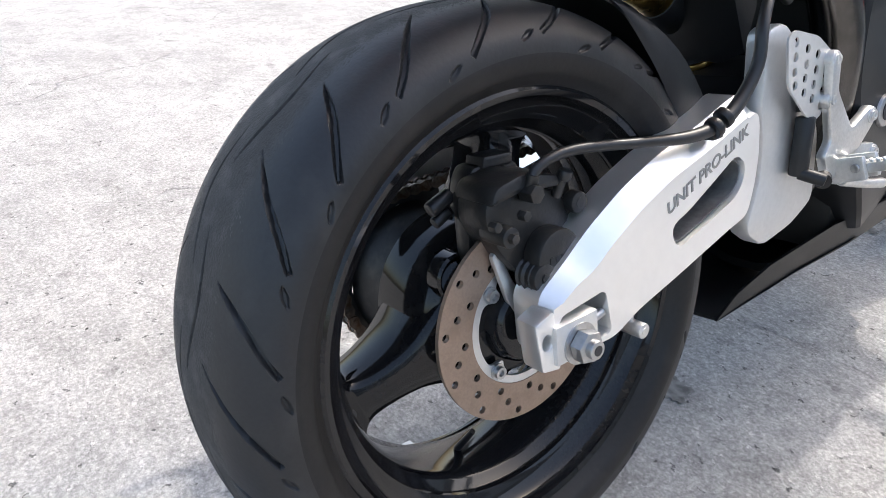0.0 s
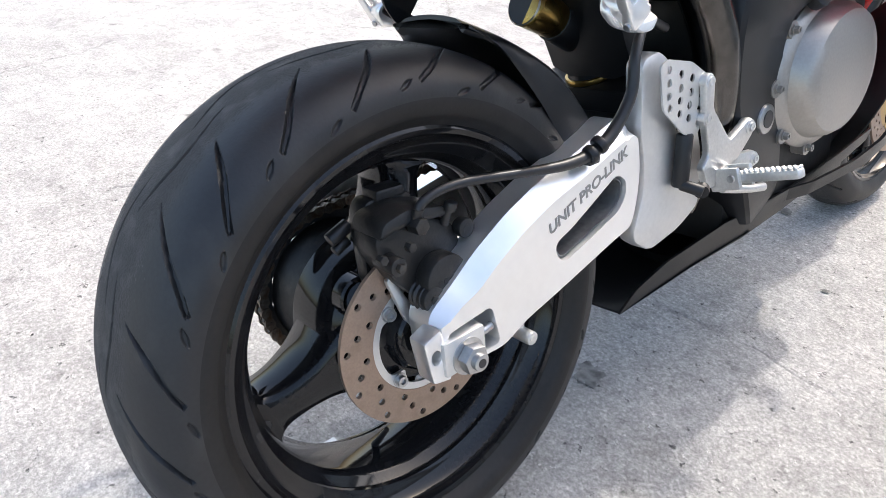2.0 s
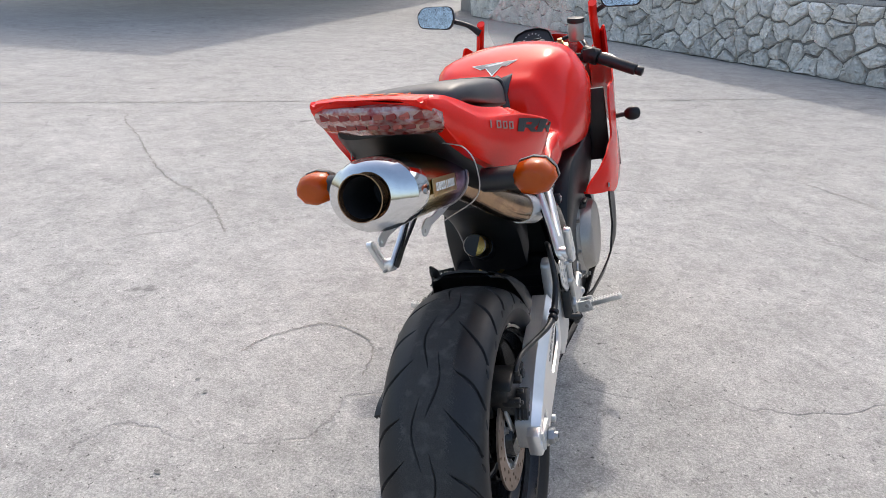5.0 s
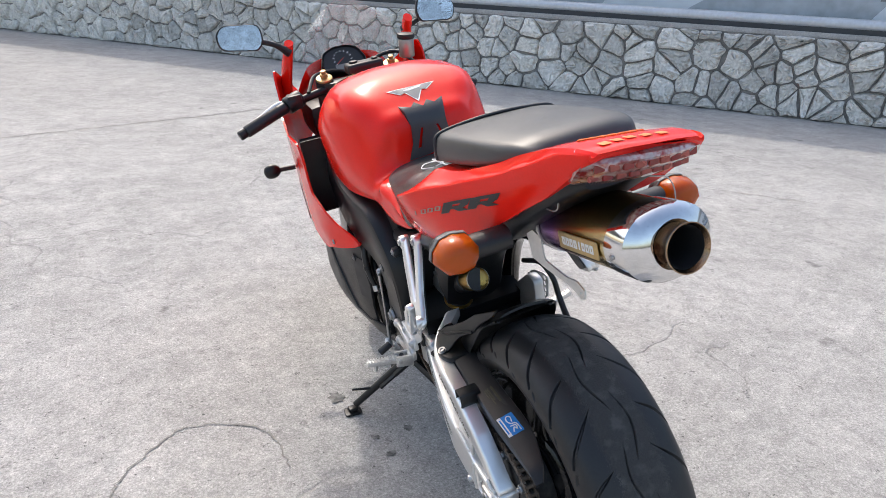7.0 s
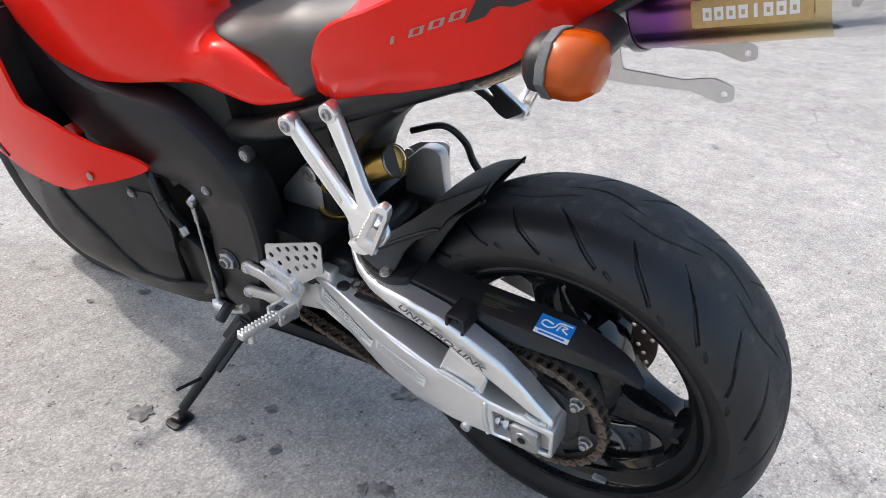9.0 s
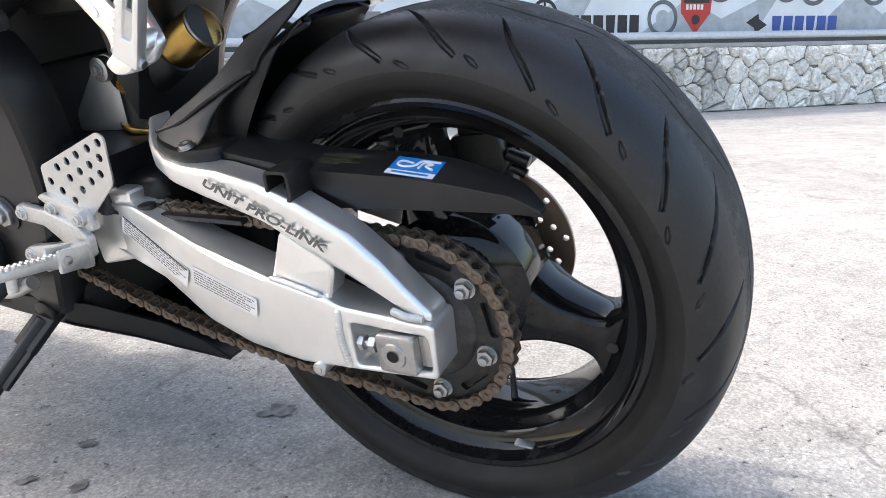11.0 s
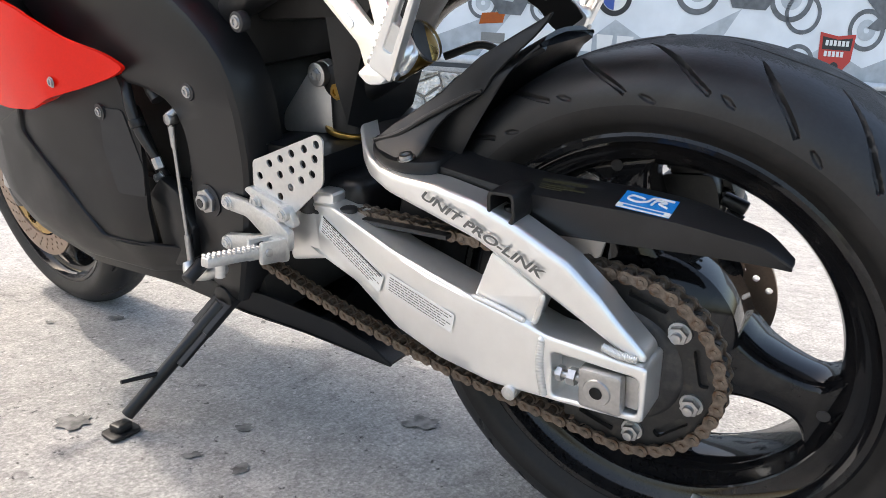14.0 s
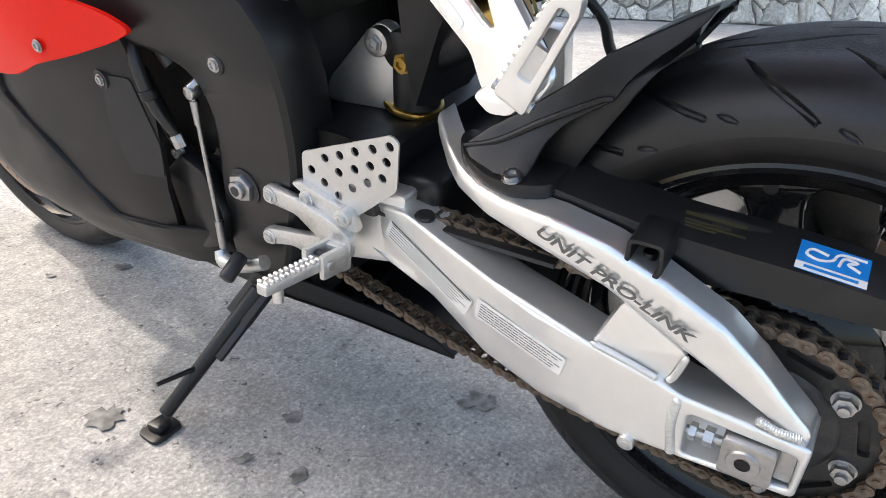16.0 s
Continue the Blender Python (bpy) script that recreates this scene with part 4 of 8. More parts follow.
def weld(pts, r, n, parent):
    """A row of overlapping weld ripples."""
    path = spline(pts, 8)
    m = n * 3
    run = []
    for k in range(m):
        q = k * (len(path) - 1) / (m - 1)
        j = min(int(q), len(path) - 2)
        run.append(path[j].lerp(path[j + 1], q - j))
    ends = [min(1, 0.4 + k * 0.3, 0.4 + (m - 1 - k) * 0.3) for k in range(m)]
    return part("weld_bead", tube(run, [r * 0.95 * e * (1.0, 0.97, 0.88)[k % 3] for k, e in enumerate(ends)], 14, 1), M["alu_dull"], parent, "rippled weld bead")


weld([(-0.1775, 0.062, 0.042), (-0.1805, 0.064, 0.010), (-0.1795, 0.060, -0.028)], 0.0048, 20, swingarm)
weld([(-0.174, 0.000, 0.047), (-0.177, -0.018, 0.044), (-0.174, -0.036, 0.042)], 0.0045, 18, swingarm)
weld([(-0.176, 0.146, 0.068), (-0.176, 0.112, 0.061), (-0.176, 0.082, 0.053)], 0.0036, 16, swingarm)
weld([(-0.1725, 0.062, 0.086), (-0.1735, 0.069, 0.062), (-0.172, 0.074, 0.052)], 0.0035, 12, swingarm)

# axle ends, adjusters, dropouts
part("dropout_end", plate(rounded([(-0.050, 0.034), (-0.026, 0.042), (-0.020, -0.022), (-0.044, -0.017)], 0.004, 2), [ring2(-0.036, 0.012, 0.008, 16, 0.006)], 0.124, 0.151, side, 0.003), M["alu"], swingarm)
part("adjuster_block", box(0.134, 0.156, -0.030, 0.026, -0.014, 0.026, 0.003), M["alu_dull"], swingarm)
axle = part("axle", rod((0.095, 0, 0), (0.166, 0, 0), 0.0085, n=20, bevel=0.002), M["steel"], B, "steel rear axle with hex nut")
part("axle_nut", join(rod((0.155, 0, 0), (0.1575, 0, 0), 0.021, n=28), rod((0.1575, 0, 0), (0.171, 0, 0), 0.0165, n=6, bevel=0.0015), rod((0.168, 0, 0), (0.178, 0, 0), 0.0095, n=20, bevel=0.0015)), M["steel"], axle)
part("axle_hole", rod((0.1765, 0, 0), (0.1785, 0, 0), 0.0052, n=14), M["ink"], axle)
part("adjuster_bolt", rod((0.142, 0.020, 0.006), (0.142, 0.047, 0.010), 0.005, n=10), M["steel"], swingarm)
part("left_adjuster_block", join(plate(rounded([(-0.024, -0.022), (0.020, -0.022), (0.020, 0.022), (-0.024, 0.022)], 0.005, 3), [], -0.184, -0.150, side, 0.0025), box(-0.172, -0.150, -0.038, -0.024, -0.016, 0.020, 0.002)), M["steel"], swingarm)
part("axle_head", lathe([(-0.186, 0.0065), (-0.186, 0.0135), (-0.183, 0.0150), (-0.170, 0.0150), (-0.170, 0.0)], 28), M["steel"], axle)
part("axle_bore", lathe([(-0.1868, 0.0), (-0.1868, 0.0066)], 20), M["ink"], axle)
part("left_adjuster_bolt", join(rod((-0.168, 0.018, 0.0), (-0.168, 0.054, -0.002), 0.0045, n=12), rod((-0.168, 0.028, -0.001), (-0.168, 0.036, -0.001), 0.0095, n=6), rod((-0.168, 0.043, -0.0015), (-0.168, 0.049, -0.0015), 0.0085, n=6)), M["steel"], swingarm)
part("window_back", box(0.108, 0.112, -0.014, 0.046, -0.012, 0.034), M["alu_dull"], swingarm)
part("window_back", box(-0.152, -0.146, -0.040, 0.054, -0.028, 0.030), M["alu_dull"], swingarm)
for sx, y, z in ((1, 0.098, -0.028), (-1, 0.101, -0.037)):
    x = sx * 0.150 if sx > 0 else -0.180
    part("stand_lug", join(rod((x - sx * 0.024, y, z), (x + sx * 0.004, y, z), 0.0085, n=18, bevel=0.0015), rod((x + sx * 0.0035, y, z), (x + sx * 0.005, y, z), 0.004, n=12), rod((x - sx * 0.02, y, z), (x - sx * 0.02, y, z + 0.016), 0.008, n=14)), M["cast"], swingarm)

# chain: separate outer and inner links round both sprockets
FRONT = Vector((0.0, 0.655, 0.085))
FRONT_R = PITCH / (2 * math.sin(math.pi / 16))


def chain_path():
    d = Vector((FRONT.y, FRONT.z))
    L, base = d.length, math.atan2(d.y, d.x)
    off = math.acos((REAR_R - FRONT_R) / L)
    up, dn = base + off, base - off
    pts = []
    a = up
    while a < dn + 2 * math.pi:
        pts.append((REAR_R * math.cos(a), REAR_R * math.sin(a)))
        a += radians(1)
    r1 = (REAR_R * math.cos(dn), REAR_R * math.sin(dn))
    f1 = (FRONT.y + FRONT_R * math.cos(dn), FRONT.z + FRONT_R * math.sin(dn))
    for k in range(60):
        t = k / 60
        pts.append((r1[0] + (f1[0] - r1[0]) * t, r1[1] + (f1[1] - r1[1]) * t - 0.028 * math.sin(math.pi * t)))
    a = dn
    while a < up:
        pts.append((FRONT.y + FRONT_R * math.cos(a), FRONT.z + FRONT_R * math.sin(a)))
        a += radians(2)
    f2 = (FRONT.y + FRONT_R * math.cos(up), FRONT.z + FRONT_R * math.sin(up))
    r2 = (REAR_R * math.cos(up), REAR_R * math.sin(up))
    for k in range(61):
        t = k / 60
        pts.append((f2[0] + (r2[0] - f2[0]) * t, f2[1] + (r2[1] - f2[1]) * t))
    return np.array(pts)


def link_bm(outer):
    half = PITCH / 2
    shape = []
    for sgn in (1, -1):
        for k in range(9):
            a = radians(-90 + 180 * k / 8)
            shape.append(Vector((sgn * (half + 0.0072 * math.cos(a)), sgn * 0.0072 * math.sin(a))))
        shape.append(Vector((0, sgn * 0.0048)))
    gap, th = (0.0085, 0.0022) if outer else (0.0058, 0.0022)
    bms = [plate(shape, [], s * gap, s * (gap + th), side) for s in (1, -1)]
    for y in (-half, half):
        if outer:
            bms.append(rod((-0.0118, y, 0), (0.0118, y, 0), 0.0032, n=10))
        else:
            bms.append(rod((-0.0058, y, 0), (0.0058, y, 0), 0.0052, n=12))
    return join(*bms)


path = chain_path()
run = np.r_[0, np.cumsum(np.hypot(*np.diff(path, axis=0).T))]
count = int(round(run[-1] / PITCH / 2)) * 2
step = run[-1] / count
chain = part("chain", rod((CHAIN_X - 0.009, FRONT.y, FRONT.z), (CHAIN_X + 0.009, FRONT.y, FRONT.z), 0.028, n=24), M["chain"], B, "rusty brown drive chain")
link_mesh = [mesh_of("link", link_bm(k), M["chain"], 40) for k in (True, False)]
for k in range(count):
    s0, s1 = k * step, (k + 1) * step
    p0 = np.array([np.interp(s0, run, path[:, i]) for i in (0, 1)])
    p1 = np.array([np.interp(s1 % run[-1] if k == count - 1 else s1, run, path[:, i]) for i in (0, 1)])
    m = (p0 + p1) / 2
    ob = piece("link", link_mesh[k % 2], chain, pose(CHAIN_X, m[0], m[1], math.degrees(math.atan2(p1[1] - p0[1], p1[0] - p0[0])), 0, 0))

# chain guard with stickers, and the hugger over the tyre
guard_rows = []
for y, zc, zb, xi in ((0.236, 0.194, 0.180, -0.110), (0.215, 0.194, 0.160, -0.090), (0.160, 0.185, 0.142, -0.085), (0.100, 0.1765, 0.135, -0.085), (0.040, 0.1735, 0.136, -0.085), (0.0, 0.172, 0.137, -0.085), (-0.050, 0.168, 0.139, -0.088), (-0.093, 0.162, 0.140, -0.098), (-0.123, 0.157, 0.140, -0.108), (-0.147, 0.145, 0.139, -0.122)):
    zi = zc + (-0.137 - xi) * -0.15
    guard_rows.append([(xi, y, zi - 0.004), (xi - 0.002, y, zi), (-0.134, y, zc + 0.0012), (-0.137, y, zc), (-0.1375, y, zc - 0.002), (-0.134, y, zb), (-0.131, y, zb), (-0.134, y, zc - 0.003), (-0.131, y, zc - 0.003), (xi, y, zi - 0.006)])
guard_cols = [spline([r[k] for r in guard_rows], 4) for k in range(10)]
guard = skin([[c[i] for c in guard_cols] for i in range(len(guard_cols[0]))])
chain_guard = part("chain_guard", guard, M["plastic"], B, "black plastic chain guard with blue sticker", angle=30)
part("clip", plate(rounded([(0.099, 0.149), (0.122, 0.149), (0.126, 0.160), (0.124, 0.186), (0.094, 0.186), (0.093, 0.160)], 0.006, 3), [rounded([(0.103, 0.154), (0.118, 0.154), (0.121, 0.162), (0.120, 0.182), (0.098, 0.182), (0.097, 0.162)], 0.003, 3)], -0.172, -0.128, side, 0.0015), M["plastic"], chain_guard)
part("clip_pin", join(rod((-0.152, 0.110, 0.153), (-0.152, 0.110, 0.166), 0.006, n=16, bevel=0.001), box(-0.132, -0.128, 0.096, 0.123, 0.152, 0.184, 0.001)), M["plastic"], chain_guard)
ST = basis((-0.1185, -0.018, 0.1752), (0.002, -0.048, -0.0055), (0.033, 0, 0.0053))
part("sticker", moved(box(-0.025, 0.025, -0.0165, 0.0165, 0, 0.0006), ST), M["blue"], chain_guard, "small blue and white rectangular sticker")
part("sticker_strip", moved(box(-0.025, 0.025, -0.0165, -0.0085, 0.0007, 0.0011), ST), M["white"], chain_guard)
part("sticker_bar", moved(box(-0.019, 0.019, -0.0142, -0.0112, 0.0012, 0.0014), ST), M["blue"], chain_guard)
part("sticker_mark", moved(join(tube([(-0.004, 0.004, 0.0012), (-0.016, 0.006, 0.0012), (-0.019, -0.001, 0.0012), (-0.010, -0.004, 0.0012), (-0.001, 0.000, 0.0012), (0.004, 0.009, 0.0012), (0.022, 0.010, 0.0012)], 0.0012, 6), tube([(0.004, -0.004, 0.0012), (0.007, 0.006, 0.0012), (0.016, 0.005, 0.0012), (0.010, 0.001, 0.0012), (0.019, -0.004, 0.0012)], 0.0012, 6)), ST @ Matrix.Translation((0, 0.002, 0))), M["white"], chain_guard)
label_base = basis((-0.111, 0.078, 0.1795), (0, -0.1, -0.004), (0.033, 0, 0.0049))
part("label_print", moved(join(box(-0.042, 0.030, 0.004, 0.009, 0, 0.0004), box(-0.040, 0.020, -0.003, -0.0005, 0, 0.0004), box(-0.040, 0.032, -0.007, -0.0045, 0, 0.0004), box(-0.040, 0.010, -0.011, -0.0085, 0, 0.0004)), label_base), M["olive_ink"], chain_guard)
part("label_film", moved(box(-0.048, 0.048, -0.015, 0.013, -0.0006, -0.0001), label_base), M["ink"], chain_guard)

hug = []
for a, r, w, drop in ((4, 0.330, 0.090, 0.055), (18, 0.333, 0.097, 0.060), (32, 0.336, 0.100, 0.062), (46, 0.338, 0.098, 0.050), (58, 0.338, 0.090, 0.030), (64, 0.339, 0.080, 0.016), (69, 0.342, 0.064, 0.008)):
    c, s = math.cos(radians(a)), math.sin(radians(a))
    prof = [(-w - 0.004, r - drop), (-w, r - 0.012), (-w * 0.7, r - 0.001), (0, r + 0.003), (w * 0.7, r - 0.001), (w, r - 0.012), (w + 0.004, r - drop), (w, r - drop), (w - 0.005, r - 0.016), (w * 0.65, r - 0.006), (0, r - 0.002), (-w * 0.65, r - 0.006), (-w + 0.005, r - 0.016), (-w, r - drop)]
    hug.append([(x, q * c, q * s) for x, q in prof])
hugger = part("hugger", loft(hug, 2, 4), M["plastic"], B, "black plastic hugger over the rear tyre")
part("hugger_wing", shell([(0.302, 0.212), (0.282, 0.229), (0.255, 0.245), (0.222, 0.267), (0.184, 0.300), (0.150, 0.319), (0.118, 0.336), (0.104, 0.344), (0.112, 0.330), (0.124, 0.317), (0.144, 0.300), (0.163, 0.281), (0.170, 0.266), (0.190, 0.254), (0.208, 0.243), (0.222, 0.226), (0.227, 0.211), (0.230, 0.199), (0.262, 0.197), (0.285, 0.202)], -1, lambda y, z: lerp(z, [(0.197, 0.152), (0.212, 0.133), (0.235, 0.118), (0.265, 0.099), (0.31, 0.082), (0.345, 0.066)]), 0.005, 0.012, (), 0.003, 0.006), M["plastic"], hugger, angle=25)
part("hugger_rib", tube([(-0.133, 0.300, 0.213), (-0.126, 0.268, 0.221), (-0.115, 0.230, 0.242), (-0.102, 0.185, 0.264), (-0.100, 0.171, 0.268)], [0.002, 0.0035, 0.0035, 0.003, 0.002], 8), M["plastic"], hugger)
part("hugger_foot", plate(rounded([(-0.146, 0.204), (-0.160, 0.236), (-0.155, 0.268), (-0.140, 0.298), (-0.112, 0.318), (-0.092, 0.318), (-0.092, 0.204)], 0.012, 3), [], 0.184, 0.200, lambda u, v, w: Vector((u, v, w + 0.22 * max(0, v - 0.262))), 0.004, 2), M["plastic"], hugger)
part("hugger_bolt", bolt((-0.150, 0.240, 0.2015), (-0.25, 0, 1), 0.0075, 0.005, 12), M["steel"], hugger)

# rear brake caliper, its bracket and hose
caliper = part("rear_caliper", join(
    plate(rounded([(-0.036, 0.150), (-0.026, 0.162), (0.020, 0.160), (0.062, 0.140), (0.072, 0.112), (0.060, 0.084), (0.036, 0.070), (0.002, 0.072), (-0.020, 0.098), (-0.036, 0.132)], 0.010, 3), [], 0.060, 0.104, side, 0.006, 2),
    rod((0.104, 0.031, 0.089), (0.127, 0.031, 0.089), 0.0275, n=32, bevel=0.003),
    rod((0.100, 0.009, 0.075), (0.128, 0.009, 0.075), 0.014, n=20, bevel=0.002),
    rod((0.09, -0.025, 0.124), (0.124, -0.025, 0.124), 0.010, n=18, bevel=0.002),
    box(0.045, 0.068, -0.030, 0.056, 0.085, 0.156, 0.008, 2)), M["caliper"], B, "black two-piece brake caliper with brake dust")
for y, z in ((-0.025, 0.124), (-0.010, 0.141), (0.009, 0.075), (-0.044, 0.140)):
    part("caliper_pin", rod((0.120, y, z), (0.130, y, z), 0.0050, n=6, bevel=0.001), M["sprocket"], caliper)
part("bleed_nipple", join(rod((0.105, 0.050, 0.140), (0.112, 0.053, 0.160), 0.005, n=10), rod((0.112, 0.053, 0.156), (0.115, 0.055, 0.166), 0.007, n=12, bevel=0.002)), M["hose"], caliper)
part("banjo", join(rod((0.106, 0.009, 0.155), (0.124, 0.009, 0.155), 0.009, n=6, bevel=0.001), rod((0.110, 0.009, 0.150), (0.116, 0.012, 0.172), 0.006, n=12)), M["caliper"], caliper)
part("caliper_ear", join(rod((0.10, 0.073, 0.129), (0.114, 0.073, 0.129), 0.011, n=18, bevel=0.002), rod((0.114, 0.073, 0.129), (0.1145, 0.073, 0.129), 0.005, n=12)), M["caliper"], caliper)
part("caliper_bracket", plate(rounded([(-0.024, 0.098), (-0.016, 0.102), (0.010, 0.046), (0.019, 0.034), (0.000, 0.030), (-0.008, 0.046)], 0.004, 2), [], 0.086, 0.093, side, 0.002), M["alu_dull"], caliper)
part("piston_mark", join(*[box(0.127, 0.1276, 0.017 + 0.0075 * k, 0.022 + 0.0075 * k, 0.086, 0.092) for k in range(4)]), M["frame"], caliper)
part("caliper_bridge", plate(rounded([(-0.036, 0.150), (-0.028, 0.168), (0.004, 0.174), (0.050, 0.162), (0.056, 0.150), (0.0, 0.156)], 0.008, 3), [], 0.055, 0.112, side, 0.005, 2), M["caliper"], caliper)
part("slide_boot", lathe([(0.100, 0.012), (0.104, 0.016), (0.108, 0.012), (0.112, 0.0165), (0.116, 0.012), (0.120, 0.015), (0.124, 0.010)], 20, (0, 0.009, 0.075)), M["hose"], caliper)
part("pad_cover", join(plate(rounded([(-0.020, 0.165), (-0.012, 0.176), (0.040, 0.172), (0.054, 0.150), (0.052, 0.118), (-0.010, 0.116), (-0.026, 0.136)], 0.006, 3), [], 0.034, 0.062, side, 0.004, 2), plate(rounded([(-0.004, 0.172), (0.034, 0.170), (0.034, 0.182), (-0.002, 0.184)], 0.003, 2), [], 0.038, 0.066, side, 0.003, 2)), M["caliper"], caliper)
part("slide_pin", join(rod((0.040, -0.026, 0.150), (0.040, -0.052, 0.140), 0.008, n=16, bevel=0.002), rod((0.040, -0.030, 0.134), (0.040, -0.048, 0.126), 0.006, n=14, bevel=0.001)), M["hose"], caliper)
caliper.location += Vector((0, -0.022, -0.013))
part("brake_hose", tube([(0.114, -0.012, 0.146), (0.116, -0.004, 0.164), (0.122, 0.035, 0.172), (0.140, 0.110, 0.165), (0.152, 0.165, 0.160), (0.156, 0.205, 0.163), (0.158, 0.240, 0.178), (0.160, 0.272, 0.215), (0.156, 0.285, 0.255), (0.145, 0.320, 0.285), (0.130, 0.380, 0.270)], [0.0052] * 4 + [0.0065, 0.0075, 0.0075, 0.007, 0.0065, 0.006, 0.006], 12), M["hose"], B, "black rubber brake hose")
part("hose_clamp", join(rod((0.157, 0.198, 0.161), (0.159, 0.206, 0.165), 0.011, n=18, bevel=0.002), rod((0.158, 0.212, 0.168), (0.160, 0.220, 0.173), 0.011, n=18, bevel=0.002), box(0.145, 0.16, 0.198, 0.216, 0.150, 0.162, 0.002)), M["plastic"], swingarm)

# exhaust
def cx_tail(y):
    return lerp(y, [(-0.34, 0.036), (-0.25, 0.034), (0.10, 0.014), (0.36, 0.0)])


MUF = basis((0.032, -0.279, 0.6170), (1, 0, 0), (0, 0.20, 1))  # x across, y up, z backwards along the silencer


def oval(z, rx, ry, n=48):
    return [MUF @ Vector((rx * math.cos(2 * math.pi * k / n), ry * math.sin(2 * math.pi * k / n), z)) for k in range(n)]


muffler = part("silencer", skin([oval(z, rx, ry) for z, rx, ry in ((-0.285, 0.035, 0.032), (-0.250, 0.066, 0.050), (-0.235, 0.0685, 0.0525), (-0.001, 0.0685, 0.0525))], caps=False), M["titanium"], B, "oval silencer with a heat-tinted titanium sleeve")
part("end_band", skin([oval(z, rx, ry) for z, rx, ry in ((-0.040, 0.0692, 0.0532), (-0.040, 0.0702, 0.0542), (-0.002, 0.0702, 0.0542), (0.0, 0.0695, 0.0535))], caps=False), M["chrome"], muffler, "polished end band")
part("end_cap", skin([oval(z, rx, ry) for z, rx, ry in ((-0.001, 0.0700, 0.0540), (0.002, 0.0695, 0.0535), (0.010, 0.056, 0.047), (0.016, 0.043, 0.040), (0.018, 0.034, 0.034), (0.012, 0.029, 0.029))], caps=False), M["chrome"], muffler, "polished conical end cap")
part("tail_pipe", skin([oval(z, r, r) for z, r in ((0.012, 0.0285), (0.024, 0.0285), (0.036, 0.0305), (0.043, 0.0335), (0.045, 0.034), (0.045, 0.0325), (0.038, 0.0290))], caps=False), M["bronze"], muffler, "heat-browned tail pipe")
part("pipe_depth", skin([oval(0.0385, 0.0290, 0.0290), oval(0.012, 0.0268, 0.0268), oval(-0.06, 0.0265, 0.0265), oval(-0.061, 0.001, 0.001)], caps=False), M["ink"], muffler)
for sx in (1, -1):
    side_x = sx * 0.0688
    part("rivet", rod(MUF @ Vector((sx * 0.0698, -0.004, -0.021)), MUF @ Vector((sx * 0.0730, -0.004, -0.021)), 0.0042, n=14, bevel=0.001), M["steel"], muffler)
    BD = MUF @ basis((sx * 0.0690, -0.003, -0.108), (0, 0, sx * -1.0), (0, 1, 0))
    badge = part("badge", moved(plate(rounded([(-0.054, -0.0135), (0.054, -0.0135), (0.054, 0.0135), (-0.054, 0.0135)], 0.003, 2), [], 0.0005, 0.0022, lambda u, v, w: Vector((u, v, w)), 0.0006), BD), M["brass"], muffler, "brass maker's plate with raised marks")
    for k in range(8):
        u = -0.0385 + k * 0.0110
        w = 0.0041 if k not in (4,) else 0.0016
        part("badge_mark", moved(plate([(u - w, -0.0062), (u + w, -0.0062), (u + w, 0.0062), (u - w, 0.0062)], [[Vector((u - w * 0.4, -0.003)), Vector((u + w * 0.4, -0.003)), Vector((u + w * 0.4, 0.002)), Vector((u - w * 0.4, 0.002))]] if w > 0.003 else [], 0.0022, 0.0030, lambda a, b, c: Vector((a, b, c))), BD), M["white"], badge)
part("clamp_strap", skin([oval(z, rx, ry) for z, rx, ry in ((-0.236, 0.0693, 0.0533), (-0.236, 0.0715, 0.0555), (-0.228, 0.0715, 0.0555), (-0.228, 0.0693, 0.0533))], caps=False), M["steel"], muffler)
part("exhaust_pipe", tube([(0.040, -0.020, 0.568), (0.060, 0.060, 0.522), (0.090, 0.140, 0.464), (0.117, 0.215, 0.418), (0.130, 0.290, 0.390)], [0.031, 0.031, 0.031, 0.030, 0.030], 20, 6), M["bronze"], B, "heat-tinted brown link pipe")
part("pipe_collar", tube([(0.117, 0.218, 0.417), (0.129, 0.276, 0.395)], 0.0325, 22, 3), M["alu_dull"], B)
part("header_pipe", tube([(0.128, 0.285, 0.392), (0.136, 0.390, 0.355), (0.138, 0.455, 0.290), (0.138, 0.490, 0.210), (0.125, 0.500, 0.110), (0.09, 0.480, 0.0)], 0.030, 18, 6), M["dark_pipe"], B, "dark exhaust pipe beside the frame")
TAB = rounded([(0.010, 0.560), (-0.045, 0.552), (-0.053, 0.514), (-0.120, 0.512), (-0.150, 0.519), (-0.172, 0.512), (-0.174, 0.498), (-0.160, 0.492), (-0.130, 0.501), (-0.060, 0.498), (-0.010, 0.500)], 0.004, 2)
for x, dy, dz in ((-0.031, 0.0, 0.0), (0.050, -0.002, 0.014)):
    part("plate_tab", plate([(u + dy, v + dz) for u, v in TAB], [[Vector((q.x + dy, q.y + dz)) for q in ring2(-0.163, 0.503, 0.0035, 10)]], x - 0.001, x + 0.0015, side), M["alu_dull"], B, "bare aluminium number plate bracket")
part("wire", tube([(-0.060, -0.120, 0.640), (-0.055, -0.150, 0.644), (-0.040, -0.150, 0.664), (0.044, -0.152, 0.665), (0.110, -0.150, 0.650), (0.137, -0.150, 0.639), (0.150, -0.150, 0.608), (0.142, -0.150, 0.561), (0.080, -0.150, 0.526)], 0.0011, 6), M["steel"], B, "thin bare wire looped round the silencer")

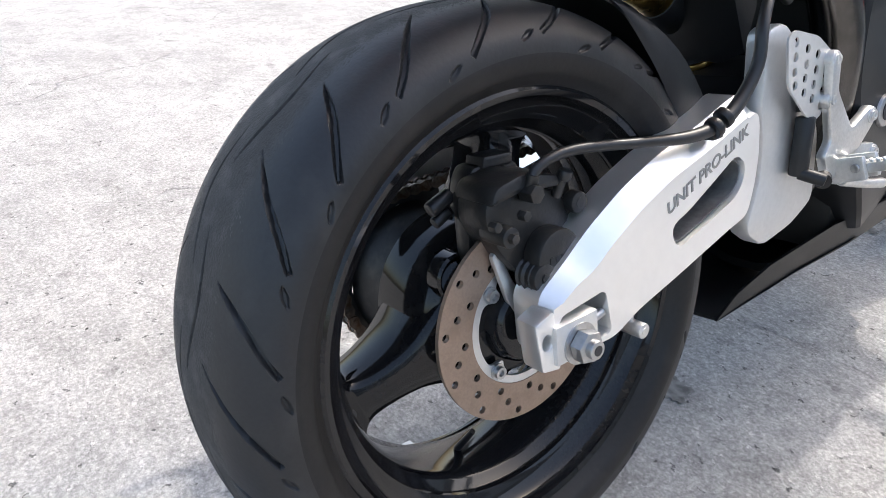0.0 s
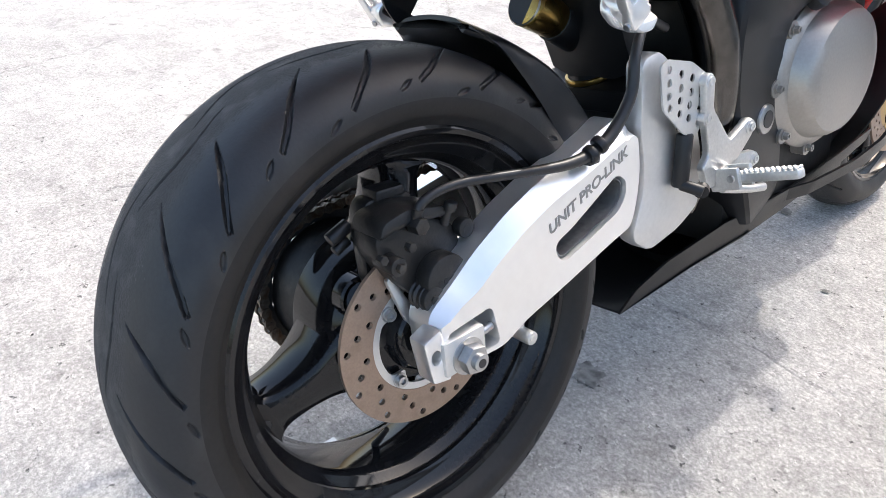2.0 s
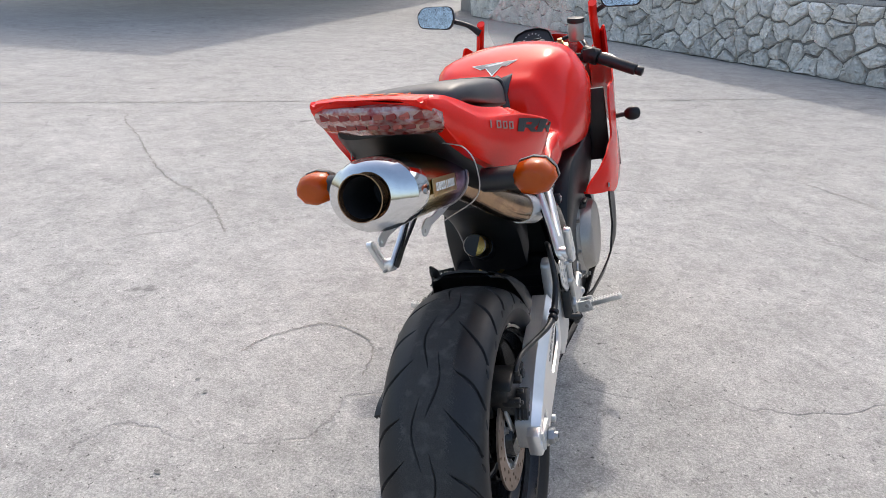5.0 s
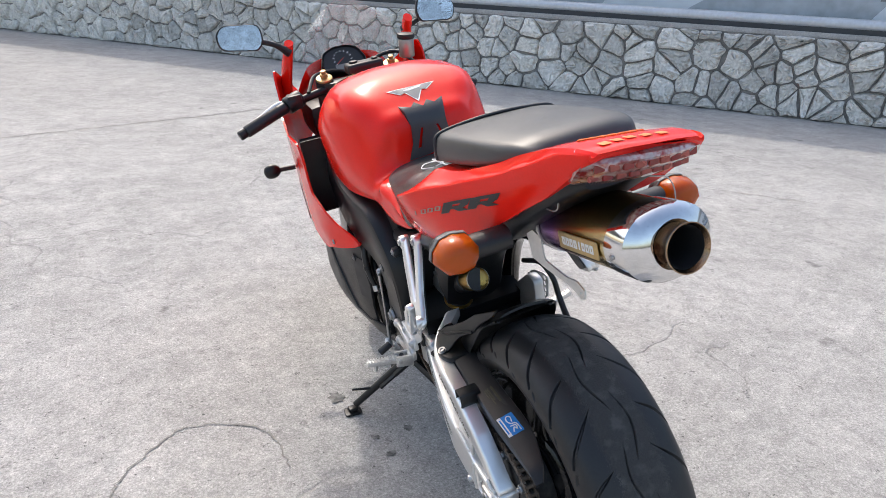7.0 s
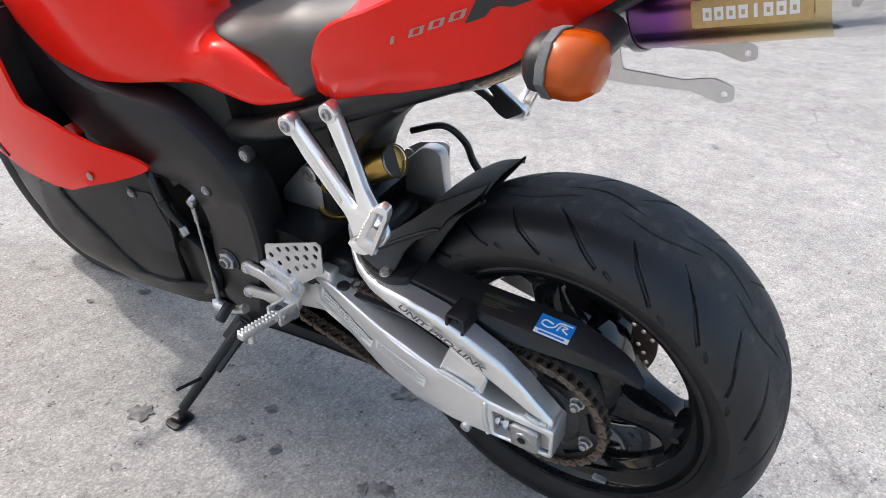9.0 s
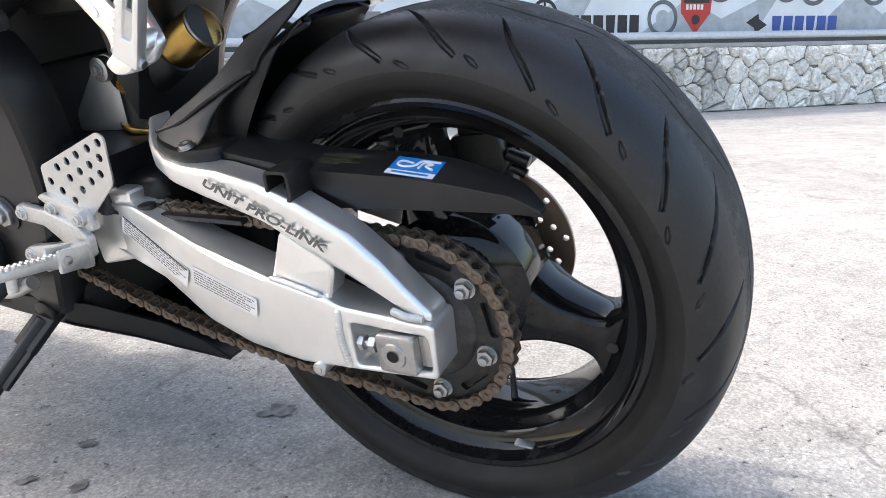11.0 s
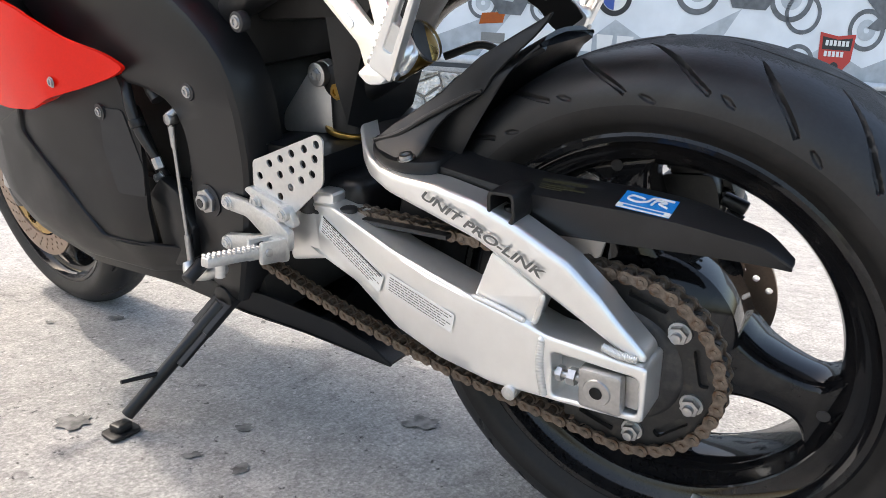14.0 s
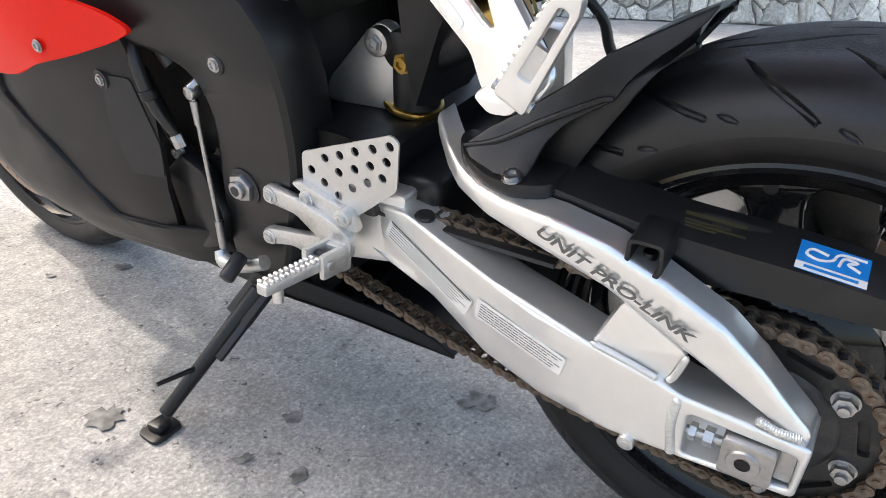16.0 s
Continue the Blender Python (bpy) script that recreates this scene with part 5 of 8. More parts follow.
# ---------- bodywork
def tail_ring(wb, zb, wc, zc, top):
    """Half a section of the seat cowl: underside, flank, crease, sloping deck, flat middle."""
    flank = [(wb + (wc - wb) * t + 0.007 * math.sin(math.pi * t) * min(1, (zc - zb) / 0.09), zb + (zc - zb) * t) for t in (0.10, 0.25, 0.42, 0.60, 0.78, 0.92)]
    wd = min(0.132, wc - 0.012)
    deck = [(wc + (wd - wc) * t, zc + (top - 0.004 - zc) * t - 0.004 * math.sin(math.pi * t)) for t in (0.33, 0.66, 1.0)]
    return [(0, zb + 0.012), (wb * 0.6, zb + 0.010), (wb - 0.008, zb + 0.001), (wb - 0.001, zb), (wb + 0.001, zb + 0.003), *flank, (wc, zc - 0.002), (wc - 0.002, zc + 0.001), *deck, (wd * 0.5, top), (0, top)]


TAIL = [(y, tail_ring(*r)) for y, *r in ((0.315, 0.118, 0.448, 0.140, 0.472, 0.472), (0.285, 0.132, 0.453, 0.170, 0.530, 0.532), (0.235, 0.141, 0.471, 0.192, 0.578, 0.592), (0.165, 0.150, 0.495, 0.201, 0.607, 0.640), (0.100, 0.156, 0.516, 0.180, 0.632, 0.655), (0.030, 0.144, 0.543, 0.157, 0.652, 0.672), (-0.060, 0.121, 0.598, 0.132, 0.676, 0.698), (-0.120, 0.109, 0.636, 0.119, 0.700, 0.722), (-0.165, 0.101, 0.666, 0.109, 0.720, 0.737), (-0.205, 0.097, 0.694, 0.100, 0.736, 0.745), (-0.240, 0.093, 0.721, 0.093, 0.741, 0.748), (-0.252, 0.088, 0.733, 0.088, 0.741, 0.746))]
tail_bm = half_loft(TAIL, cx_tail, 1, 6)
for v in tail_bm.verts:
    if v.co.y < -0.15:
        v.co.y += min(1.0, (-0.15 - v.co.y) / 0.08) * 0.012 * min(1.0, abs(v.co.x - cx_tail(v.co.y)) / 0.095) ** 2
    v.co.z -= 0.10 * (v.co.x - cx_tail(v.co.y)) * min(1.0, max(0.0, (0.05 - v.co.y) / 0.15))
tail_tree = BVHTree.FromBMesh(tail_bm)
tail = part("tail_cowl", tail_bm, M["red"], B, "glossy red seat cowl with model lettering", angle=26)
part("under_tail", half_loft([(0.26, [(0, 0.445), (0.08, 0.45), (0.105, 0.47), (0.105, 0.51), (0, 0.53)]), (0.10, [(0, 0.485), (0.09, 0.49), (0.125, 0.515), (0.12, 0.56), (0, 0.58)]), (-0.05, [(0, 0.575), (0.08, 0.58), (0.105, 0.600), (0.10, 0.63), (0, 0.64)]), (-0.15, [(0, 0.650), (0.07, 0.650), (0.090, 0.665), (0.09, 0.69), (0, 0.70)]), (-0.205, [(0, 0.684), (0.05, 0.684), (0.070, 0.692), (0.06, 0.71), (0, 0.72)])], cx_tail, 3, 4), M["plastic"], B, "matt black under-tail tray", angle=50)
# tail lamp on the slanted rear face
lamp_rows = []
for z, y, w in ((0.736, -0.268, 0.088), (0.730, -0.270, 0.093), (0.714, -0.258, 0.097), (0.697, -0.240, 0.094), (0.688, -0.228, 0.084)):
    c = cx_tail(-0.27)
    lamp_rows.append([(c + w * t, y + 0.012 + 0.026 * abs(t) ** 2.2, z - 0.004 * abs(t) ** 2 - 0.10 * w * t) for t in np.linspace(-1, 1, 15)] + [(c + w * t, y + 0.036 + 0.022 * abs(t) ** 2.2, z + 0.006 - 0.10 * w * t) for t in np.linspace(1, -1, 15)])
tail_lamp = part("tail_lamp", skin(lamp_rows), M["clear"], B, "clear tail lamp with red bulbs behind", angle=50)
for i in range(9):
    t = -0.76 + i * 0.19
    for z, y in ((0.723, -0.266), (0.706, -0.250)):
        p = Vector((cx_tail(-0.27) + 0.094 * t, y + 0.012 + 0.026 * abs(t) ** 2.2, z - 0.004 * t * t - 0.0094 * t))
        part("lamp_facet", box(p.x - 0.0075, p.x + 0.0075, p.y - 0.0004, p.y + 0.006, p.z - 0.006, p.z + 0.006, 0.002), M["dark_red"] if (i + int(z * 1000)) % 2 else M["facet"], tail_lamp)

pillion = part("pillion_pad", half_loft([(y, [(0, b), (0.06, b), (w - 0.010, b), (w - 0.002, b + 0.002), (w, b + 0.25 * (t - b)), (w - 0.002, b + 0.62 * (t - b)), (w - 0.009, b + 0.86 * (t - b)), (w - 0.022, t - 0.0015), (w * 0.6, t + 0.002), (w * 0.3, t + 0.0035), (0, t + 0.004)]) for y, w, b, t in ((0.206, 0.088, 0.642, 0.664), (0.202, 0.106, 0.640, 0.682), (0.192, 0.118, 0.641, 0.692), (0.176, 0.1235, 0.645, 0.6975), (0.140, 0.125, 0.654, 0.704), (0.060, 0.124, 0.668, 0.716), (-0.030, 0.116, 0.688, 0.727), (-0.072, 0.106, 0.698, 0.731), (-0.098, 0.094, 0.700, 0.726), (-0.112, 0.080, 0.700, 0.712))], cx_tail, 2, 5), M["leather"], B, "black vinyl pillion pad with piped edge", angle=50)
part("piping", tube([(cx_tail(0.16) + x, y, z) for x, y, z in ((-0.1245, 0.165, 0.652), (-0.1230, 0.170, 0.680), (-0.112, 0.174, 0.695), (-0.06, 0.178, 0.7015), (0, 0.179, 0.704), (0.06, 0.178, 0.7015), (0.112, 0.174, 0.695), (0.1230, 0.170, 0.680), (0.1245, 0.165, 0.652))], 0.0035, 8), M["ink"], pillion)
seat = part("rider_seat", half_loft([(0.150, [(0, 0.52), (0.08, 0.52), (0.125, 0.56), (0.130, 0.60), (0.09, 0.632), (0, 0.636)]), (0.230, [(0, 0.50), (0.09, 0.50), (0.140, 0.535), (0.145, 0.575), (0.10, 0.600), (0, 0.604)]), (0.310, [(0, 0.46), (0.10, 0.46), (0.146, 0.485), (0.150, 0.540), (0.11, 0.574), (0, 0.580)]), (0.355, [(0, 0.45), (0.10, 0.45), (0.146, 0.458), (0.150, 0.520), (0.115, 0.565), (0, 0.573)]), (0.405, [(0, 0.46), (0.10, 0.46), (0.138, 0.490), (0.146, 0.518), (0.110, 0.550), (0, 0.560)]), (0.455, [(0, 0.48), (0.08, 0.48), (0.134, 0.505), (0.138, 0.520), (0.100, 0.540), (0, 0.549)]), (0.500, [(0, 0.49), (0.08, 0.50), (0.126, 0.515), (0.128, 0.524), (0.09, 0.535), (0, 0.540)]), (0.535, [(0, 0.50), (0.06, 0.51), (0.096, 0.522), (0.098, 0.526), (0.06, 0.533), (0, 0.536)]), (0.552, [(0, 0.505), (0.05, 0.512), (0.074, 0.522), (0.075, 0.525), (0.05, 0.530), (0, 0.532)])], lambda y: 0.005, 4, 5), M["leather"], B, "black vinyl rider seat with white signature mark", angle=60)


def tank_ring(wb, zb, wm, zm, wt, zt, top):
    return [(0, zb + 0.01), (wb * 0.7, zb + 0.006), (wb, zb), ((wb + wm) / 2 + 0.006, (zb * 0.6 + zm * 0.4)), (wm, zm), ((wm + wt) / 2 + 0.012, (zm + zt) / 2 + 0.010), (wt, zt), (wt * 0.5, (zt + 2 * top) / 3 + 0.004), (0, top)]


TANK = [(0.345, tank_ring(0.140, 0.452, 0.143, 0.456, 0.138, 0.462, 0.462)), (0.380, tank_ring(0.142, 0.440, 0.150, 0.458, 0.140, 0.478, 0.478)), (0.440, tank_ring(0.146, 0.426, 0.157, 0.470, 0.136, 0.505, 0.500)), (0.490, tank_ring(0.152, 0.436, 0.164, 0.485, 0.138, 0.518, 0.508)),
        (0.535, [(0, 0.456), (0.11, 0.452), (0.156, 0.446), (0.165, 0.470), (0.157, 0.500), (0.120, 0.518), (0.080, 0.522), (0.05, 0.522), (0, 0.522)]),
        (0.552, [(0, 0.456), (0.11, 0.452), (0.158, 0.446), (0.167, 0.475), (0.155, 0.512), (0.102, 0.556), (0.086, 0.594), (0.05, 0.595), (0, 0.602)]),
        (0.566, [(0, 0.456), (0.112, 0.452), (0.160, 0.446), (0.170, 0.480), (0.158, 0.526), (0.114, 0.600), (0.090, 0.629), (0.05, 0.631), (0, 0.636)]),
        (0.600, [(0, 0.454), (0.115, 0.450), (0.166, 0.444), (0.178, 0.490), (0.170, 0.545), (0.128, 0.630), (0.096, 0.649), (0.05, 0.652), (0, 0.654)]),
        (0.645, [(0, 0.450), (0.12, 0.446), (0.176, 0.440), (0.190, 0.500), (0.187, 0.560), (0.153, 0.659), (0.106, 0.674), (0.05, 0.677), (0, 0.679)]),
        (0.700, [(0, 0.444), (0.13, 0.440), (0.184, 0.434), (0.201, 0.500), (0.204, 0.575), (0.174, 0.667), (0.128, 0.692), (0.06, 0.699), (0, 0.700)]),
        (0.750, [(0, 0.440), (0.13, 0.436), (0.188, 0.430), (0.207, 0.505), (0.213, 0.585), (0.181, 0.662), (0.138, 0.693), (0.07, 0.706), (0, 0.709)]),
        (0.820, [(0, 0.436), (0.13, 0.432), (0.190, 0.426), (0.208, 0.505), (0.214, 0.580), (0.182, 0.658), (0.140, 0.690), (0.07, 0.706), (0, 0.709)]),
        (0.900, [(0, 0.440), (0.13, 0.436), (0.188, 0.430), (0.200, 0.505), (0.205, 0.575), (0.172, 0.640), (0.130, 0.672), (0.07, 0.686), (0, 0.690)]),
        (0.960, [(0, 0.460), (0.12, 0.456), (0.174, 0.450), (0.182, 0.510), (0.186, 0.575), (0.155, 0.625), (0.110, 0.652), (0.06, 0.664), (0, 0.666)]),
        (0.992, [(0, 0.500), (0.10, 0.496), (0.150, 0.490), (0.152, 0.530), (0.152, 0.570), (0.125, 0.600), (0.090, 0.622), (0.05, 0.633), (0, 0.636)])]
tank_bm = half_loft(TANK, lambda y: 0.008, 2, 5)
tank_tree = BVHTree.FromBMesh(tank_bm)
tank = part("fuel_tank", tank_bm, M["red"], B, "glossy red fuel tank with grey triangle decal", angle=60)

# side fairings
def fair_x(y, z):
    return lerp(y, [(0.64, 0.186), (0.70, 0.206), (0.76, 0.236), (0.80, 0.252), (0.88, 0.264), (1.0, 0.268), (1.15, 0.256), (1.3, 0.215), (1.42, 0.150), (1.5, 0.08)]) - 0.10 * max(0, 0.28 - z) + 0.03 * max(0, z - 0.4)


FAIR = [(0.676, 0.294), (0.705, 0.281), (0.752, 0.268), (0.800, 0.258), (0.848, 0.240), (0.905, 0.240), (0.970, 0.250), (1.040, 0.278), (1.100, 0.300), (1.160, 0.335), (1.270, 0.375), (1.380, 0.400), (1.460, 0.440), (1.470, 0.500), (1.400, 0.590), (1.330, 0.640), (1.240, 0.690), (1.215, 0.660), (1.200, 0.590), (1.130, 0.560), (1.020, 0.540), (0.930, 0.545), (0.880, 0.545), (0.866, 0.500), (0.872, 0.445), (0.872, 0.402), (0.810, 0.376), (0.752, 0.336), (0.708, 0.316)]


for hand in (1, -1):
    f = part("side_fairing", shell(FAIR, hand, fair_x, 0.006, 0.035), M["red"], B, "glossy red side fairing panel", angle=50)
    part("screw", bolt((hand * (fair_x(0.785, 0.280) + 0.0005), 0.785, 0.280), (hand, 0, 0), 0.0058, 0.003, 12), M["steel"], f)
    part("vent", shell([(1.000, 0.275), (1.050, 0.300), (1.190, 0.390), (1.090, 0.352), (1.020, 0.305)], hand, lambda y, z: fair_x(y, z) + 0.0015, 0.003, 0.05), M["ink"], f)
    part("inner_panel", box(hand * 0.150, hand * 0.246, 0.930, 0.945, 0.320, 0.535, 0.004), M["frame"], f, "black panel behind the fairing")
    # inner lip that turns the panel towards the engine
    part("inner_lip", skin([[(hand * (fair_x(p.x, p.y) - 0.004), p.x, p.y), (hand * (fair_x(p.x, p.y) - 0.040), p.x + 0.012, p.y + 0.004), (hand * (fair_x(p.x, p.y) - 0.040), p.x + 0.014, p.y + 0.008), (hand * (fair_x(p.x, p.y) - 0.006), p.x + 0.004, p.y + 0.006)] for p in spline([(q[0], q[1], 0) for q in ((0.700, 0.283), (0.752, 0.268), (0.800, 0.258), (0.848, 0.240), (0.905, 0.240))], 4)]), M["red"], f)

# nose cowl, screen and instruments
part("nose_cowl", half_loft([(1.340, [(0, 0.655), (0.06, 0.652), (0.11, 0.635), (0.160, 0.590), (0.166, 0.594), (0.130, 0.648), (0.10, 0.668), (0.05, 0.678), (0, 0.680)]), (1.400, [(0, 0.56), (0.06, 0.56), (0.10, 0.555), (0.142, 0.52), (0.150, 0.525), (0.12, 0.590), (0.09, 0.614), (0.05, 0.628), (0, 0.632)]), (1.450, [(0, 0.48), (0.04, 0.48), (0.07, 0.485), (0.100, 0.47), (0.106, 0.478), (0.085, 0.535), (0.06, 0.555), (0.03, 0.566), (0, 0.568)]), (1.490, [(0, 0.45), (0.02, 0.45), (0.035, 0.455), (0.048, 0.46), (0.050, 0.465), (0.04, 0.49), (0.03, 0.50), (0.015, 0.505), (0, 0.506)])], lambda y: 0.004, 3, 4), M["red"], B, "glossy red nose cowl", angle=60)
for hand in (1, -1):
    rows = ((0.212, 1.290, 0.600, 0.060), (0.208, 1.262, 0.670, 0.048), (0.208, 1.238, 0.722, 0.034), (0.212, 1.215, 0.762, 0.022)) if hand > 0 else ((0.208, 1.300, 0.590, 0.065), (0.196, 1.278, 0.660, 0.050), (0.182, 1.262, 0.712, 0.036), (0.170, 1.248, 0.756, 0.018))
    part("cowl_arm", loft([[(hand * (x + 0.014 * math.cos(a)), y + 0.6 * h * math.sin(a), z + 0.5 * h * math.sin(a)) for a in (k * math.pi / 4 for k in range(8))] for x, y, z, h in rows], 2, 3), M["red"], B, "red arm of the nose cowl that carries the mirror")
dome = []
for k, (y, z, w) in enumerate(((1.390, 0.640, 0.120), (1.350, 0.705, 0.140), (1.300, 0.775, 0.150), (1.250, 0.830, 0.132), (1.222, 0.856, 0.085))):
    row = [(0.008 + w * t, y - 0.075 * abs(t) ** 2.2, z - 0.050 * abs(t) ** 2.4) for t in np.linspace(-1, 1, 17)]
    dome.append(row + [(x, yy - 0.003, zz - 0.002) for x, yy, zz in reversed(row)])
screen = part("windscreen", skin(dome), M["screen"], B, "lightly smoked clear windscreen", angle=60)
screen.visible_shadow = False
HEX = [(-0.078, -0.018), (-0.060, 0.030), (-0.022, 0.046), (0.022, 0.046), (0.060, 0.030), (0.078, -0.018), (0.050, -0.044), (-0.050, -0.044)]
DASH = basis((-0.008, 1.285, 0.668), (1, 0, 0), (0, 0.62, 0.78))
dash = part("dashboard", moved(skin([[(x * k, y * k, z) for x, y in ((p.x, p.y) for p in rounded(HEX, 0.012, 3))] for k, z in ((0.80, -0.05), (1.0, -0.02), (1.0, 0.006), (0.96, 0.010), (0.90, 0.004), (0.90, 0.001))]), DASH), M["plastic"], B, "black instrument dashboard with a round dial")
part("dial_face", moved(plate([(p.x * 0.89, p.y * 0.89) for p in rounded(HEX, 0.012, 3)], [], 0.0015, 0.0025, lambda u, v, w: Vector((u, v, w))), DASH), M["ink"], dash)
for k in range(11):
    a = radians(215 - 25 * k)
    part("dial_tick", moved(box(-0.0012, 0.0012, 0.026, 0.032, 0.0027, 0.0032), DASH @ Matrix.Rotation(a - math.pi / 2, 4, "Z")), M["white"], dash)
part("dial_display", moved(box(-0.030, 0.030, -0.036, -0.018, 0.0027, 0.0032), DASH), M["ink_grey"], dash)
part("needle", moved(box(-0.0012, 0.0012, -0.004, 0.026, 0.0036, 0.0044), DASH @ Matrix.Rotation(radians(125), 4, "Z")), M["banner_red"], dash)

# front end: top yoke, forks, bars
yoke = part("top_yoke", plate(rounded([(-0.14, 1.130), (-0.10, 1.100), (0, 1.070), (0.10, 1.100), (0.14, 1.130), (0.12, 1.170), (0, 1.145), (-0.12, 1.170)], 0.015, 3), [], 0.618, 0.638, lambda u, v, w: Vector((u, v, w)), 0.003), M["frame"], B, "dark top fork yoke")
AX_F = Vector((0.0, 1.405, -0.010))
for hand in (1, -1):
    top, low = Vector((hand * 0.108, 1.134, 0.648)), Vector((hand * 0.108, 1.375, 0.02))
    mid = top.lerp(low, 0.55)
    fk = part("fork_leg", rod(top, mid, 0.027, n=24, bevel=0.003), M["plastic"], B, "black upside-down fork leg")
    part("slider", rod(mid, low, 0.022, n=24), M["steel"], fk)
    part("fork_foot", loft([[(hand * (0.108 - 0.010 * k) + 0.020 * math.cos(a), p[0] + 0.030 * math.sin(a), p[1]) for a in (j * math.pi / 6 for j in range(12))] for k, p in enumerate(((1.372, 0.03), (1.385, -0.01), (1.40, -0.035)))], 1, 3), M["plastic"], fk)
    part("fork_cap", join(rod(top + Vector((0, 0.002, -0.006)), top + Vector((0, -0.002, 0.006)), 0.0255, n=28, bevel=0.003), rod(top + Vector((0, -0.002, 0.006)), top + Vector((0, -0.006, 0.018)), 0.012, n=6, bevel=0.002), rod(top + Vector((0, -0.006, 0.018)), top + Vector((0, -0.009, 0.027)), 0.008, n=16, bevel=0.001)), M["brass"], fk)
part("clip_on", rod((-0.115, 1.120, 0.620), (-0.250, 1.085, 0.605), 0.012, n=16), M["frame"], B)
part("clip_on", rod((0.115, 1.120, 0.620), (0.235, 1.105, 0.598), 0.012, n=16), M["frame"], B)
GL = (Vector((-0.245, 1.085, 0.605)), Vector((-0.378, 1.052, 0.568)))
GR = (Vector((0.225, 1.105, 0.600)), Vector((0.335, 1.075, 0.550)))
for hand, (a, b) in ((-1, GL), (1, GR)):
    g = part("handgrip", rod(a, b, 0.0175, n=22, bevel=0.004), M["hose"], B, "black rubber handlebar grip")
    d = (b - a).normalized()
    part("bar_end", rod(b, b + d * 0.022, 0.014, n=18, bevel=0.003), M["plastic"], g)
    part("switch_block", join(rod(a - d * 0.055, a, 0.026, n=16, bevel=0.006), moved(box(-0.02, 0.02, -0.025, 0.02, -0.02, 0.022, 0.006), Matrix.Translation(a - d * 0.03))), M["plastic"], g)
    part("lever", tube([a + Vector((hand * -0.03, 0.035, 0.0)), a + Vector((hand * 0.02, 0.065, -0.004)), b + Vector((hand * -0.02, 0.060, 0.0)), b + Vector((hand * 0.012, 0.046, -0.004))], [0.007, 0.008, 0.007, 0.005], 8), M["alu_dull"], g, "alloy lever")
reservoir = part("brake_reservoir", join(rod((0.160, 1.125, 0.660), (0.165, 1.122, 0.715), 0.024, n=22, bevel=0.004)), M["cover"], B, "translucent brake fluid reservoir with black cap")
part("cap", rod((0.165, 1.122, 0.715), (0.167, 1.121, 0.730), 0.027, n=22, bevel=0.003), M["plastic"], reservoir)
part("ignition", rod((0.0, 1.115, 0.638), (0.0, 1.112, 0.650), 0.018, n=20, bevel=0.003), M["steel"], yoke)
part("damper", join(box(-0.045, 0.065, 1.060, 1.120, 0.652, 0.684, 0.010, 3), rod((-0.02, 1.09, 0.684), (-0.02, 1.09, 0.690), 0.013, n=18, bevel=0.002), rod((0.045, 1.085, 0.684), (0.045, 1.085, 0.690), 0.010, n=18, bevel=0.002)), M["plastic"], yoke, "black steering damper box")
part("cable", tube([(-0.17, 1.10, 0.625), (-0.12, 1.19, 0.655), (-0.02, 1.22, 0.64), (0.06, 1.20, 0.56)], 0.006, 8), M["hose"], B)
part("cable", tube([(0.20, 1.12, 0.62), (0.15, 1.21, 0.67), (0.05, 1.24, 0.64), (-0.05, 1.20, 0.55)], 0.006, 8), M["hose"], B)
part("cockpit_tray", box(-0.17, 0.17, 1.16, 1.36, 0.46, 0.57, 0.03, 2), M["plastic"], B)

# mirrors and front indicators
for hand, c, n in ((-1, Vector((-0.312, 1.205, 0.805)), Vector((0.10, -1, 0.10))), (1, Vector((0.305, 1.205, 0.772)), Vector((-0.15, -1, 0.10)))):
    fr = basis(c, Vector((1, 0, -0.22)) if hand > 0 else Vector((1, 0, -0.10)), Vector((0, 0.20, 1)))
    outline = rounded([(-0.058, -0.030), (0.048, -0.040), (0.064, -0.012), (0.058, 0.032), (-0.042, 0.036), (-0.064, 0.014)] if hand < 0 else [(0.058, -0.030), (-0.048, -0.040), (-0.064, -0.012), (-0.058, 0.032), (0.042, 0.036), (0.064, 0.014)], 0.022, 4)
    rings = [[fr @ Vector((p.x * k, p.y * k, z)) for p in outline] for k, z in ((1.0, 0.002), (1.06, 0.0), (1.07, -0.008), (0.95, -0.022), (0.6, -0.036), (0.2, -0.040))]
    mir = part("mirror", skin(rings), M["plastic"], B, "black-backed rear view mirror")
    glass = part("mirror_glass", skin([[fr @ Vector((p.x * k, p.y * k, 0.003)) for p in outline] for k in (0.99, 0.5, 0.05)]), M["mirror"], mir)
    part("mirror_stem", tube([c + Vector((-hand * 0.045, 0.025, -0.020)), c + Vector((-hand * 0.10, 0.030, -0.045)), (hand * (0.205 if hand > 0 else 0.176), 1.245, 0.728)], [0.008, 0.008, 0.014], 10), M["plastic"], mir)
    e = Vector((hand * 0.325, 1.22, 0.385)) if hand < 0 else Vector((0.305, 1.20, 0.395))
    lampf = part("front_indicator", loft([[(e.x + hand * x, e.y + 0.016 * s * math.cos(a), e.z + 0.022 * s * math.sin(a)) for a in (k * math.pi / 5 for k in range(10))] for x, s in ((-0.025, 0.5), (-0.012, 0.95), (0.005, 1.05), (0.02, 0.8), (0.026, 0.3))], 2, 3), M["plastic"], B, "black front indicator on a short stem")
    part("stem", tube([e - Vector((hand * 0.02, 0, 0)), e - Vector((hand * 0.075, 0, 0.004))], 0.008, 10, 3), M["hose"], lampf)

